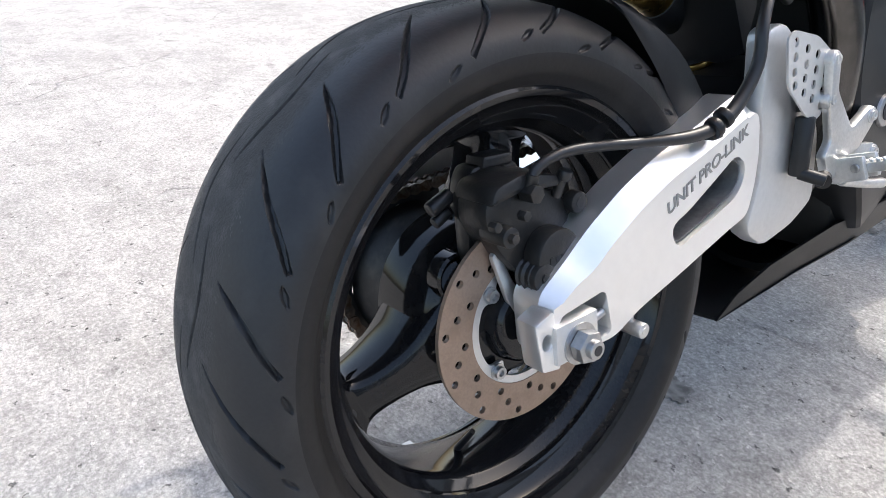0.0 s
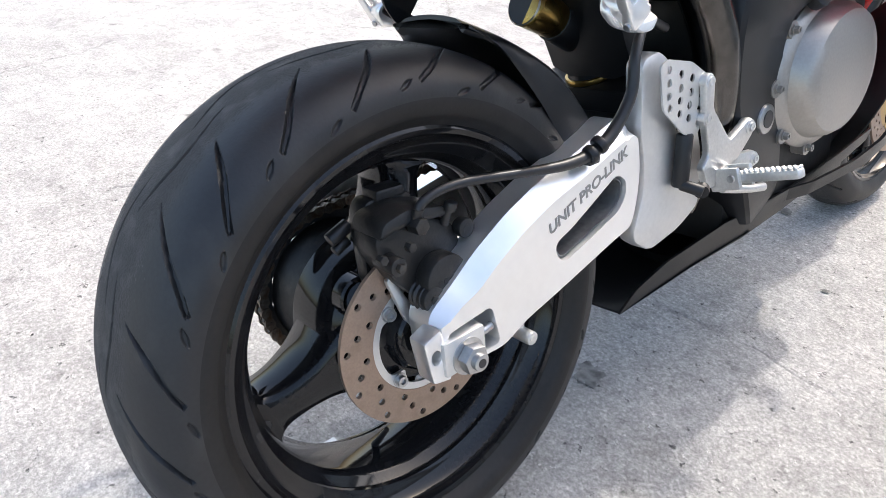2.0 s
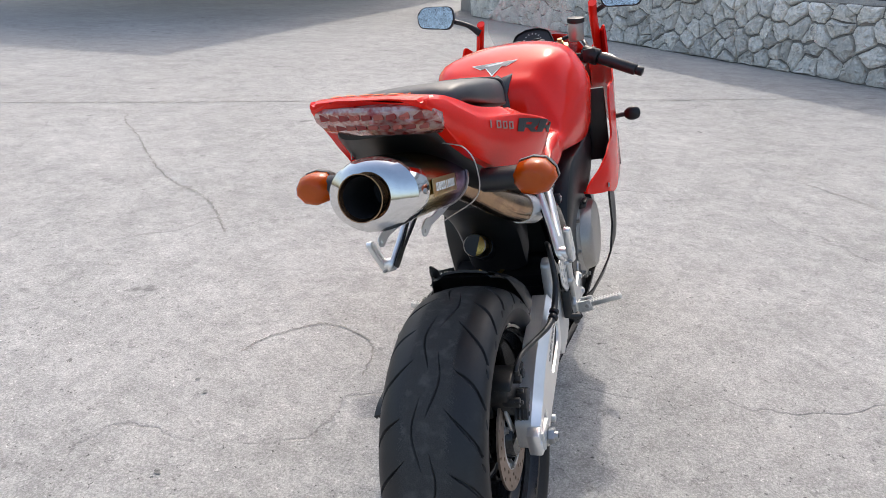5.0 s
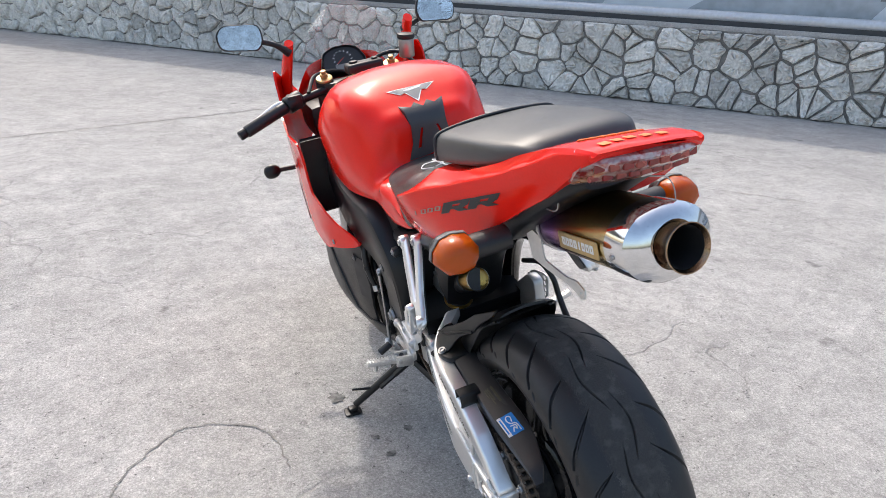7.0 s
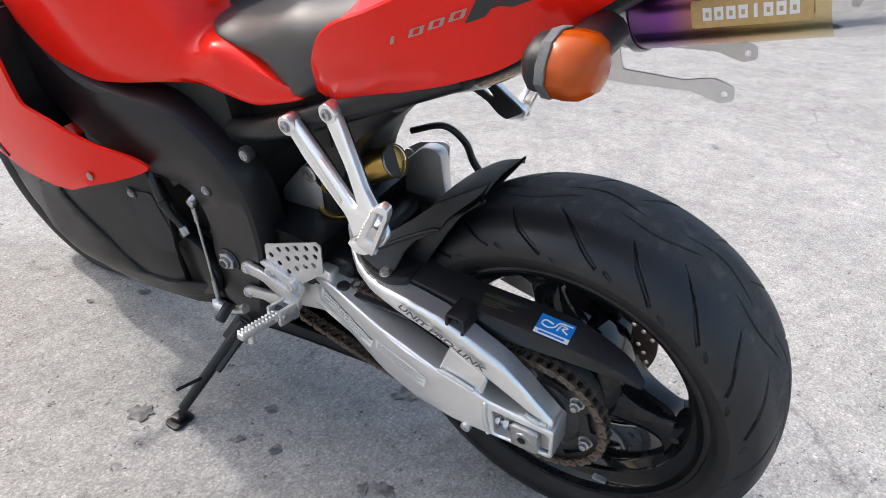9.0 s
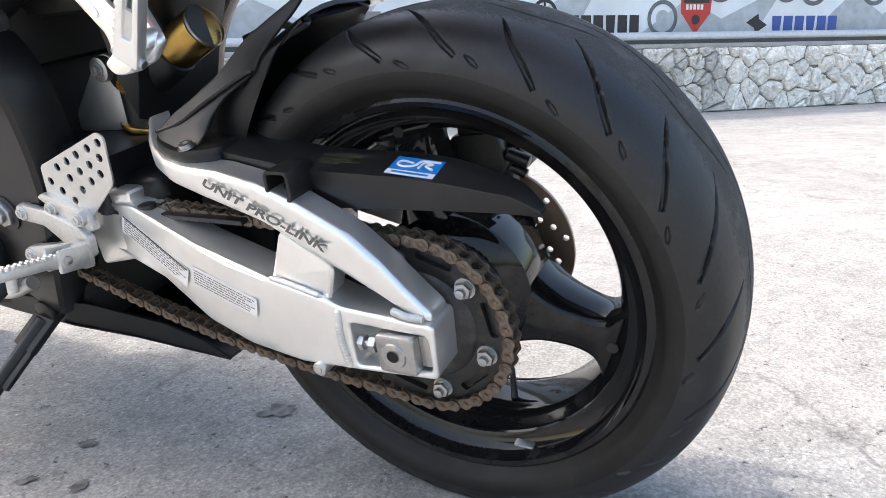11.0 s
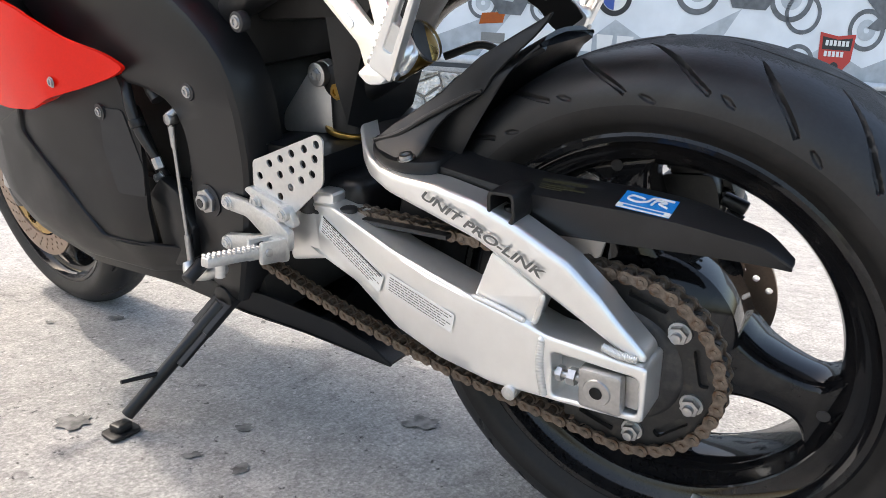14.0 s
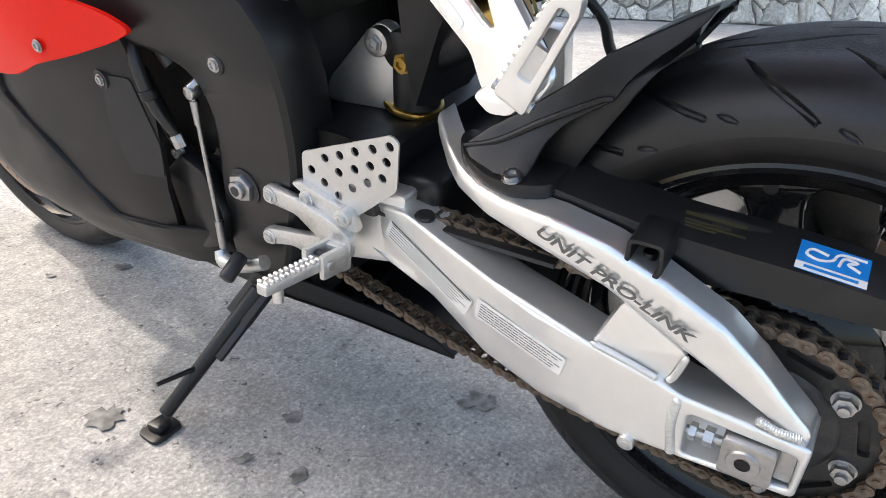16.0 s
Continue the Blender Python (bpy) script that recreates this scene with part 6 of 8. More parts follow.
# frame, engine, lower fairings
for hand in (1, -1):
    rows = []
    for x, y, z, hy, hz in ((0.150, 1.000, 0.560, 0.03, 0.06), (0.178, 0.930, 0.470, 0.045, 0.075), (0.184, 0.830, 0.385, 0.06, 0.075), (0.178, 0.730, 0.350, 0.07, 0.075), (0.166, 0.640, 0.330, 0.075, 0.085), (0.156, 0.575, 0.270, 0.070, 0.08), (0.150, 0.565, 0.180, 0.062, 0.06), (0.148, 0.590, 0.080, 0.058, 0.06), (0.142, 0.620, -0.010, 0.048, 0.05), (0.134, 0.636, -0.045, 0.040, 0.03)):
        # a box-like section, its long side across the beam
        rows.append((x, y, z, hy, hz))
    rings = []
    for i, (x, y, z, hy, hz) in enumerate(rows):
        a, b = rows[max(i - 1, 0)], rows[min(i + 1, len(rows) - 1)]
        d = Vector((0, b[1] - a[1], b[2] - a[2])).normalized()
        s = Vector((0, -d.z, d.y))
        w = hy + 0.008
        rings.append([Vector((hand * (x + dx), y, z)) + s * w * q for dx, q in ((-0.006, 0.97), (0.009, 0.90), (0.0135, 0.80), (0.0145, 0.0), (0.0135, -0.80), (0.009, -0.90), (-0.010, -1.0), (-0.05, -0.98), (-0.05, 0.98))])
    cols = [spline([r[k] for r in rings], 4) for k in range(9)]
    part("frame_spar", skin([[c[i] for c in cols] for i in range(len(cols[0]))]), M["frame"], B, "black painted aluminium frame spar", angle=30)
engine = part("engine", box(-0.125, 0.125, 0.56, 1.02, -0.10, 0.30, 0.03), M["engine"], B, "dark engine block behind the fairing")
part("crankcase", box(-0.145, 0.145, 0.62, 0.90, -0.06, 0.12, 0.03), M["engine"], engine)
part("cylinder_head", box(-0.13, 0.13, 0.52, 1.0, 0.28, 0.46, 0.03), M["engine"], engine)
part("air_box", box(-0.09, 0.09, 0.36, 0.55, 0.34, 0.47, 0.02), M["engine"], engine)
part("clutch_cover", moved(lathe([(0.0, 0.128), (0.012, 0.130), (0.018, 0.124), (0.022, 0.112), (0.040, 0.106), (0.050, 0.098), (0.054, 0.080), (0.055, 0.0)], 56), Matrix.Translation((0.150, 0.755, 0.150)) @ Matrix.Diagonal((1, 1.12, 0.92, 1))), M["cover"], engine, "grey painted clutch cover")
for k in range(9):
    a = radians(20 + 40 * k)
    part("cover_bolt", bolt((0.166, 0.755 + 0.146 * math.cos(a), 0.150 + 0.120 * math.sin(a)), (1, 0, 0), 0.006, 0.009), M["cover"], engine)
    part("cover_boss", rod((0.140, 0.755 + 0.144 * math.cos(a), 0.150 + 0.119 * math.sin(a)), (0.166, 0.755 + 0.146 * math.cos(a), 0.150 + 0.120 * math.sin(a)), 0.013, n=16), M["cover"], engine)
part("filler_cap", join(rod((0.168, 0.685, 0.262), (0.185, 0.682, 0.270), 0.017, n=20, bevel=0.003), box(0.184, 0.194, 0.668, 0.696, 0.266, 0.274, 0.003)), M["plastic"], engine)


def low_x(y, z):
    return lerp(y, [(0.38, 0.070), (0.50, 0.105), (0.62, 0.150), (0.75, 0.208), (0.90, 0.232), (1.05, 0.236), (1.2, 0.205), (1.32, 0.15)]) - 0.40 * max(0, 0.05 - z) * (z < 0.05)


LOW_L = [(0.715, 0.290), (0.700, 0.200), (0.712, 0.100), (0.735, 0.0), (0.700, -0.040), (0.640, -0.062), (0.760, -0.052), (0.900, -0.036), (1.010, 0.012), (1.085, 0.080), (1.165, 0.170), (1.245, 0.270), (1.300, 0.380), (1.15, 0.325), (1.00, 0.255), (0.930, 0.240), (0.86, 0.245), (0.80, 0.262)]
LOW_R = [(0.930, 0.250), (0.935, 0.120), (0.915, 0.010), (0.850, -0.020), (0.760, -0.030), (0.640, -0.040), (0.640, -0.062), (0.760, -0.056), (0.900, -0.040), (1.010, 0.012), (1.085, 0.080), (1.165, 0.170), (1.245, 0.270), (1.300, 0.380), (1.15, 0.325), (1.00, 0.255)]
for hand, shape in ((-1, LOW_L), (1, LOW_R)):
    lf = part("lower_fairing", shell(shape, hand, low_x, 0.006, 0.04), M["plastic"], B, "matt black lower fairing panel", angle=50)
    part("screw", bolt((hand * (low_x(0.751, 0.233) + 0.001), 0.751, 0.233), (hand, 0, 0), 0.0055, 0.003, 12), M["steel"], lf) if hand < 0 else None
part("panel_recess", shell([(0.716, 0.235), (0.705, 0.150), (0.712, 0.105), (0.752, 0.112), (0.760, 0.180), (0.748, 0.240)], -1, lambda y, z: low_x(y, z) + 0.002, 0.002, 0.03, (), 0, 0.006), M["ink"], B)
part("hose", tube([(-0.172, 0.722, 0.290), (-0.186, 0.706, 0.250), (-0.188, 0.694, 0.205), (-0.181, 0.680, 0.165)], [0.007, 0.0085, 0.0075, 0.006], 12), M["hose"], B)
part("hose_clip", rod((-0.188, 0.698, 0.222), (-0.188, 0.695, 0.210), 0.0105, n=18, bevel=0.002), M["frame"], B)
part("hose_nut", rod((-0.181, 0.680, 0.166), (-0.181, 0.675, 0.150), 0.0075, n=6, bevel=0.001), M["steel"], B)
part("panel_ridge", shell([(0.930, 0.238), (0.945, 0.199), (0.877, 0.124), (0.815, 0.034), (0.720, 0.026), (0.665, 0.018), (0.672, -0.024), (0.760, -0.030), (0.890, -0.016), (0.990, 0.030), (1.050, 0.092), (1.020, 0.205)], -1, lambda y, z: low_x(y, z) + 0.006, 0.008, 0.02, (), 0.004, 0.008), M["plastic"], B, "raised outer face of the lower fairing", angle=40)
part("screw_recess", rod((-low_x(0.751, 0.233) + 0.004, 0.751, 0.233), (-low_x(0.751, 0.233) - 0.0008, 0.751, 0.233), 0.012, n=24), M["ink"], B)
part("fairing_corner", plate(rounded([(0.700, 0.131), (0.664, 0.114), (0.648, 0.066), (0.643, 0.057), (0.661, 0.006), (0.707, -0.016), (0.735, 0.000), (0.740, 0.100)], 0.006, 3), [], -0.150, -0.172, side, 0.005, 2), M["plastic"], B, "boxed lower corner of the fairing", angle=40)
part("belly_pan", half_loft([(y, [(0, zb), (wb, zb + 0.004), (wm, zm), (wt, zt), (wt - 0.012, zt + 0.001), (wm - 0.014, zm + 0.012), (wb * 0.8, zb + 0.016), (0, zb + 0.014)]) for y, wt, zt, wm, zm, wb, zb in ((0.56, 0.118, -0.090, 0.095, -0.122, 0.042, -0.152), (0.62, 0.130, -0.082, 0.103, -0.116, 0.046, -0.154), (0.75, 0.155, -0.048, 0.118, -0.084, 0.052, -0.128), (0.90, 0.165, -0.018, 0.128, -0.048, 0.058, -0.090), (1.05, 0.172, 0.060, 0.134, 0.030, 0.06, -0.020), (1.14, 0.150, 0.130, 0.120, 0.100, 0.06, 0.060), (1.20, 0.12, 0.21, 0.10, 0.18, 0.05, 0.14))], lambda y: 0.0, 2, 4), M["plastic"], B, "matt black belly pan", angle=40)

part("belly_floor", half_loft([(0.380, [(0, -0.160), (0.040, -0.159), (0.063, -0.157), (0.063, -0.154), (0.040, -0.155), (0, -0.156)]), (0.450, [(0, -0.164), (0.045, -0.156), (0.082, -0.138), (0.082, -0.134), (0.045, -0.151), (0, -0.159)]), (0.520, [(0, -0.166), (0.05, -0.154), (0.099, -0.120), (0.099, -0.116), (0.05, -0.149), (0, -0.161)]), (0.630, [(0, -0.166), (0.05, -0.152), (0.126, -0.096), (0.126, -0.092), (0.05, -0.147), (0, -0.161)])], lambda y: 0.0, 2, 4), M["plastic"], B, "black floor of the belly pan", angle=40)
for hand in (1, -1):
    part("belly_wing", shell([(0.376, -0.158), (0.400, -0.118), (0.450, -0.085), (0.560, -0.050), (0.700, -0.035), (0.850, -0.012), (0.950, 0.012), (0.950, -0.012), (0.850, -0.046), (0.720, -0.074), (0.617, -0.096), (0.519, -0.119)], hand, lambda y, z: lerp(y, [(0.376, 0.064), (0.519, 0.100), (0.617, 0.128), (0.72, 0.138), (1.0, 0.152)]) + 0.30 * (z - lerp(y, [(0.376, -0.158), (0.519, -0.119), (0.617, -0.096)])), 0.004, 0.02, (), 0, 0.004), M["plastic"], B, "thin black rear end of the belly pan", angle=40)
# front wheel
front_wheel = part("front_wheel", moved(barrel(0.2323, 0.052, 0.195, 0.018), Matrix.Translation(AX_F)), M["gloss"], B, "black front wheel with twin brake discs")
ft = new("tyre", tyre_mesh("tyre", [(0, 0.2985), (0.022, 0.2955), (0.040, 0.287), (0.053, 0.274), (0.060, 0.260), (0.0605, 0.250), (0.057, 0.239), (0.053, 0.2318), (0.048, 0.226)], [(((0.012, 2), (0.055, 17)), (0.001, 0.003, 0.003), 0.004)], 24, 360, ((1, 0.0022),), [M["rubber"], M["worn"]], AX_F, 0.02))
ft.parent = front_wheel
for k in range(3):
    part("spoke", spoke(radians(40 + 120 * k), [(0.02, 0.03, -0.03, 0.03), (0.06, 0.022, -0.025, 0.025), (0.12, 0.018, -0.02, 0.02), (0.17, 0.022, -0.02, 0.02), (0.205, 0.05, -0.02, 0.02)], AX_F), M["gloss"], front_wheel)
fholes = [ring2((0.118 + 0.011 * j) * math.cos(radians(12 * k + 4 * j)), (0.118 + 0.011 * j) * math.sin(radians(12 * k + 4 * j)), 0.0035, 8) for k in range(30) for j in (0, 1, 2)]
for hand in (1, -1):
    part("brake_disc", plate(ring2(AX_F.y, AX_F.z, 0.155, 96), [[Vector((AX_F.y, AX_F.z)) + q for q in ring2(0, 0, 0.108, 64)]] + [[Vector((AX_F.y, AX_F.z)) + q for q in h] for h in fholes], hand * 0.072 - 0.0025, hand * 0.072 + 0.0025, side), M["disc"], front_wheel, angle=30)
    part("disc_centre", plate(ring2(AX_F.y, AX_F.z, 0.104, 64), [[Vector((AX_F.y, AX_F.z)) + q for q in ring2(0.075 * math.cos(a), 0.075 * math.sin(a), 0.020, 16)] for a in (radians(60 * k) for k in range(6))], hand * 0.070 - 0.002, hand * 0.070 + 0.002, side), M["gold"], front_wheel, angle=30)
fmud = []
for a in (20, 45, 70, 95, 120, 140):
    c, s, w = math.cos(radians(a)), math.sin(radians(a)), 0.068 if 30 < a < 130 else 0.055
    fmud.append([(x, AX_F.y + q * c, AX_F.z + q * s) for x, q in ((-w, 0.285), (-w * 0.8, 0.312), (0, 0.318), (w * 0.8, 0.312), (w, 0.285), (w - 0.004, 0.285), (w * 0.75, 0.308), (0, 0.314), (-w * 0.75, 0.308), (-w + 0.004, 0.285))])
part("front_mudguard", loft(fmud, 2, 4), M["red"], B, "red front mudguard", angle=50)

# ---------- footrests, stand, shock, lamps and other small parts
PL, PR = -1, 1
HEEL_L = [(0.492, 0.176), (0.476, 0.181), (0.366, 0.220), (0.357, 0.214), (0.366, 0.158), (0.425, 0.112), (0.440, 0.108), (0.500, 0.133)]
HEEL_L_HOLES = [(0.482, 0.156), (0.459, 0.175), (0.437, 0.183), (0.415, 0.192), (0.391, 0.200), (0.369, 0.207), (0.466, 0.144), (0.442, 0.162), (0.419, 0.171), (0.397, 0.180), (0.375, 0.189), (0.448, 0.132), (0.426, 0.147), (0.404, 0.159), (0.383, 0.169)]
HEEL_R = [(0.322, 0.236), (0.336, 0.242), (0.388, 0.230), (0.427, 0.206), (0.411, 0.138), (0.394, 0.134), (0.374, 0.143), (0.330, 0.182)]
HEEL_R_HOLES = [(0.340, 0.229), (0.366, 0.219), (0.390, 0.210), (0.414, 0.200), (0.341, 0.213), (0.366, 0.202), (0.389, 0.193), (0.412, 0.184), (0.341, 0.197), (0.365, 0.187), (0.386, 0.177), (0.408, 0.167), (0.344, 0.182), (0.365, 0.171), (0.385, 0.161), (0.406, 0.150)]


def footrest(hand, heel, holes, x_heel, bolts, hub, peg_tip, arms):
    """A rider's footrest: cast hanger with two arms, drilled heel plate, folding ribbed peg."""
    root = part("footrest_hanger", join(*[plate(rounded(a, 0.006, 3), [], hand * (abs(x0) - 0.012), hand * abs(x0), side, 0.003, 2) for a, x0 in arms]), M["cast"], B, "cast alloy footrest hanger", angle=40)
    part("heel_plate", plate(rounded(heel, 0.007, 3), [ring2(u, v, 0.0052, 14) for u, v in holes], x_heel - 0.0012, x_heel + 0.0012, side), M["alu_dull"], root, "drilled aluminium heel plate", angle=30)
    for p in bolts:
        part("hanger_bolt", join(rod((p[0] - hand * 0.016, p[1], p[2]), (p[0], p[1], p[2]), 0.0105, n=18, bevel=0.002), bolt(p, (hand, 0, 0), 0.0062, 0.003, 12)), M["cast"], root)
    hub, tip = Vector(hub), Vector(peg_tip)
    d = (tip - hub).normalized()
    up = (Vector((0, 0, 1)) - d * d.z).normalized()
    fr = Matrix((d, up.cross(d) * -1, up)).transposed().to_4x4()
    fr.translation = hub
    L = (tip - hub).length
    bar = [moved(plate(rounded([(0.012, -0.010), (L, -0.0075), (L, 0.0075), (0.012, 0.010)], 0.003, 2), [], -0.008, 0.004, lambda u, v, w: Vector((u, v, w)), 0.002), fr)]
    for k in range(11):
        u = 0.016 + (L - 0.020) * k / 10
        for v in (-0.0045, 0.0045):
            bar.append(moved(box(u - 0.0022, u + 0.0022, v - 0.0038, v + 0.0038, 0.003, 0.0075, 0.0012, 1), fr))
    peg = part("foot_peg", join(*bar), M["cast"], root, "ribbed alloy foot peg", angle=30)
    part("clevis", join(moved(box(-0.022, 0.020, 0.009, 0.017, -0.016, 0.014, 0.004), fr), moved(box(-0.022, 0.020, -0.017, -0.009, -0.016, 0.014, 0.004), fr), moved(box(-0.026, -0.010, -0.017, 0.017, -0.018, 0.012, 0.005), fr)), M["cast"], root)
    part("pivot_pin", rod(fr @ Vector((0.010, -0.020, 0)), fr @ Vector((0.010, 0.020, 0)), 0.0055, n=14, bevel=0.001), M["steel"], root)
    part("spring", rod(fr @ Vector((0.002, -0.008, 0.003)), fr @ Vector((0.002, 0.008, 0.003)), 0.0065, n=14), M["ink"], root)
    if hand < 0:
        part("peg_feeler", rod(fr @ Vector((L - 0.022, 0, -0.008)), fr @ Vector((L - 0.022, 0, -0.024)), 0.006, n=10), M["cast"], root)
    return root


left_rest = footrest(PL, HEEL_L, HEEL_L_HOLES, -0.158, [(-0.178, 0.540, 0.116), (-0.178, 0.558, 0.054), (-0.170, 0.490, 0.121), (-0.174, 0.436, 0.113)], (-0.196, 0.448, 0.072), (-0.286, 0.450, 0.090),
                     [([(0.553, 0.122), (0.545, 0.128), (0.500, 0.122), (0.445, 0.104), (0.425, 0.090), (0.432, 0.060), (0.470, 0.072), (0.505, 0.100), (0.540, 0.104), (0.552, 0.108)], -0.176), ([(0.570, 0.060), (0.560, 0.066), (0.505, 0.074), (0.455, 0.084), (0.440, 0.060), (0.470, 0.040), (0.520, 0.052), (0.556, 0.044), (0.568, 0.048)], -0.176), ([(0.512, 0.136), (0.500, 0.142), (0.425, 0.118), (0.420, 0.095), (0.445, 0.092)], -0.168)])
right_rest = footrest(PR, HEEL_R, HEEL_R_HOLES, 0.163, [(0.178, 0.519, 0.119), (0.178, 0.536, 0.068), (0.174, 0.415, 0.201), (0.174, 0.414, 0.155)], (0.192, 0.452, 0.070), (0.284, 0.440, 0.096),
                      [([(0.533, 0.124), (0.520, 0.132), (0.470, 0.112), (0.425, 0.165), (0.424, 0.205), (0.412, 0.210), (0.405, 0.200), (0.408, 0.150), (0.420, 0.105), (0.405, 0.090), (0.420, 0.058), (0.460, 0.052), (0.500, 0.085), (0.530, 0.107)], 0.176), ([(0.548, 0.070), (0.540, 0.080), (0.500, 0.086), (0.440, 0.080), (0.440, 0.050), (0.500, 0.058), (0.538, 0.056)], 0.176)])
part("brake_cylinder", join(rod((0.158, 0.388, 0.140), (0.158, 0.380, 0.070), 0.011, n=18, bevel=0.003), rod((0.155, 0.386, 0.145), (0.150, 0.392, 0.185), 0.008, n=12), rod((0.160, 0.378, 0.075), (0.186, 0.390, 0.066), 0.008, n=12, bevel=0.002), rod((0.178, 0.400, 0.066), (0.182, 0.392, 0.064), 0.010, n=16)), M["plastic"], right_rest, "black rear brake master cylinder")
part("brake_pedal", tube([(0.176, 0.455, 0.050), (0.186, 0.500, 0.036), (0.188, 0.545, 0.026)], [0.008, 0.006, 0.007], 10), M["cast"], right_rest)

# aluminium pivot plates of the frame
part("pivot_plate", plate(rounded([(0.3143, 0.2446), (0.350, 0.250), (0.420, 0.190), (0.450, 0.100), (0.4496, 0.0209), (0.400, 0.0), (0.3339, -0.0092), (0.3022, 0.0138), (0.2985, 0.0281), (0.3185, 0.0759), (0.3197, 0.1233), (0.3126, 0.1553)], 0.014, 3), [], 0.120, 0.146, side, 0.004, 2), M["alu_dull"], B, "brushed aluminium frame pivot plate", angle=35)
part("inner_plate", plate(rounded([(0.370, 0.140), (0.470, 0.140), (0.470, 0.030), (0.400, 0.045)], 0.010, 3), [], -0.140, -0.112, side, 0.005, 2), M["alu"], B, "brushed aluminium swingarm pivot lug", angle=35)
nut = part("pivot_nut", join(rod((-0.160, 0.600, 0.107), (-0.171, 0.600, 0.107), 0.019, n=6, bevel=0.002), rod((-0.171, 0.600, 0.107), (-0.178, 0.600, 0.107), 0.0115, n=22, bevel=0.002)), M["steel"], B, "hexagonal swingarm pivot nut")
part("nut_bore", rod((-0.1775, 0.600, 0.107), (-0.1790, 0.600, 0.107), 0.0065, n=18), M["ink"], nut)
part("nut_recess", rod((-0.150, 0.598, 0.107), (-0.1650, 0.598, 0.107), 0.0245, n=30), M["ink"], nut)
nut2 = part("pivot_cap", join(rod((0.150, 0.586, 0.112), (0.168, 0.586, 0.112), 0.022, n=26, bevel=0.003)), M["steel"], B, "round swingarm pivot cap")
part("nut_bore", rod((0.1675, 0.586, 0.112), (0.1690, 0.586, 0.112), 0.013, n=18), M["ink"], nut2)
for p in ((0.158, 0.619, 0.252), (0.160, 0.475, 0.350), (0.150, 0.408, 0.330), (-0.160, 0.476, 0.347), (-0.172, 0.586, 0.262)):
    way = 1 if p[0] > 0 else -1
    collar = part("bolt_collar", rod((p[0] - 0.014 * way, p[1], p[2]), p, 0.0125, n=22, bevel=0.002), M["ink"], B)
    part("frame_bolt", bolt(p, (way, 0, 0), 0.0062, 0.003, 14), M["steel"], collar)
part("subframe", join(tube([(0.118, 0.530, 0.360), (0.130, 0.430, 0.390), (0.125, 0.300, 0.440), (0.115, 0.10, 0.520)], 0.020, 12), tube([(-0.118, 0.530, 0.360), (-0.130, 0.430, 0.390), (-0.125, 0.300, 0.440), (-0.115, 0.10, 0.520)], 0.020, 12)), M["frame"], B, "black subframe rails")
part("wheel_well", half_loft([(0.40, [(0, 0.20), (0.07, 0.21), (0.085, 0.33), (0.08, 0.47), (0, 0.48)]), (0.34, [(0, 0.33), (0.07, 0.335), (0.080, 0.37), (0.08, 0.47), (0, 0.48)]), (0.24, [(0, 0.42), (0.06, 0.42), (0.09, 0.44), (0.09, 0.49), (0, 0.50)])], lambda y: 0.0, 2, 3), M["plastic"], B)

# shock absorber with remote gold reservoir
shock = part("shock_absorber", join(rod((-0.030, 0.430, 0.245), (-0.025, 0.352, 0.285), 0.030, n=26, bevel=0.004), rod((-0.030, 0.425, 0.250), (-0.030, 0.440, 0.10), 0.030, n=24, bevel=0.004), rod((-0.060, 0.425, 0.262), (0.0, 0.425, 0.262), 0.022, n=22, bevel=0.003)), M["plastic"], B, "black shock absorber with gold reservoir")
part("reservoir", rod((-0.025, 0.375, 0.274), (-0.023, 0.300, 0.308), 0.0265, n=30, bevel=0.0015), M["gold"], shock, "gold anodised reservoir")
part("reservoir_rim", moved(lathe([(0.0, 0.0258), (0.002, 0.0272), (0.004, 0.0258)], 30, closed=True), Matrix.Translation((-0.0229, 0.299, 0.3085)) @ Vector((1, 0, 0)).rotation_difference(Vector((0.02, -0.91, 0.41))).to_matrix().to_4x4()), M["steel"], shock)
part("reservoir_end", rod((-0.0229, 0.2995, 0.3083), (-0.0228, 0.2990, 0.3085), 0.0255, n=30), M["ink"], shock)
part("adjuster", bolt((-0.060, 0.420, 0.250), (-1, 0, 0), 0.009, 0.006), M["gold"], shock)
part("spring_seat", rod((-0.030, 0.432, 0.198), (-0.030, 0.434, 0.190), 0.036, n=28, bevel=0.002), M["gold"], shock)
bracket = part("shock_bracket", plate(rounded([(0.540, 0.188), (0.535, 0.215), (0.472, 0.275), (0.450, 0.292), (0.430, 0.284), (0.424, 0.260), (0.430, 0.192)], 0.010, 3), [], -0.058, -0.040, side, 0.003), M["alu_dull"], B, "triangular aluminium shock bracket")
part("shock_bolt", join(rod((-0.070, 0.447, 0.272), (-0.038, 0.447, 0.272), 0.016, n=20, bevel=0.002), bolt((-0.070, 0.447, 0.272), (-1, 0, 0), 0.0075, 0.006)), M["steel"], bracket)
part("cross_beam", loft([[(x, 0.50 + dy, 0.140 + dz) for dy, dz in ((-0.10, 0.03), (-0.09, 0.045), (0.02, 0.050), (0.05, 0.02), (0.04, -0.03), (-0.08, -0.03))] for x in (-0.128, -0.11, 0.11, 0.128)], 2, 2), M["frame"], B, "dark cross member of the swingarm", angle=35)
part("chain_slider", join(box(-0.142, -0.105, 0.200, 0.440, 0.108, 0.114, 0.002), rod((-0.136, 0.352, 0.110), (-0.136, 0.352, 0.124), 0.0115, n=18, bevel=0.003)), M["hose"], swingarm, "black chain slider with round fixing")
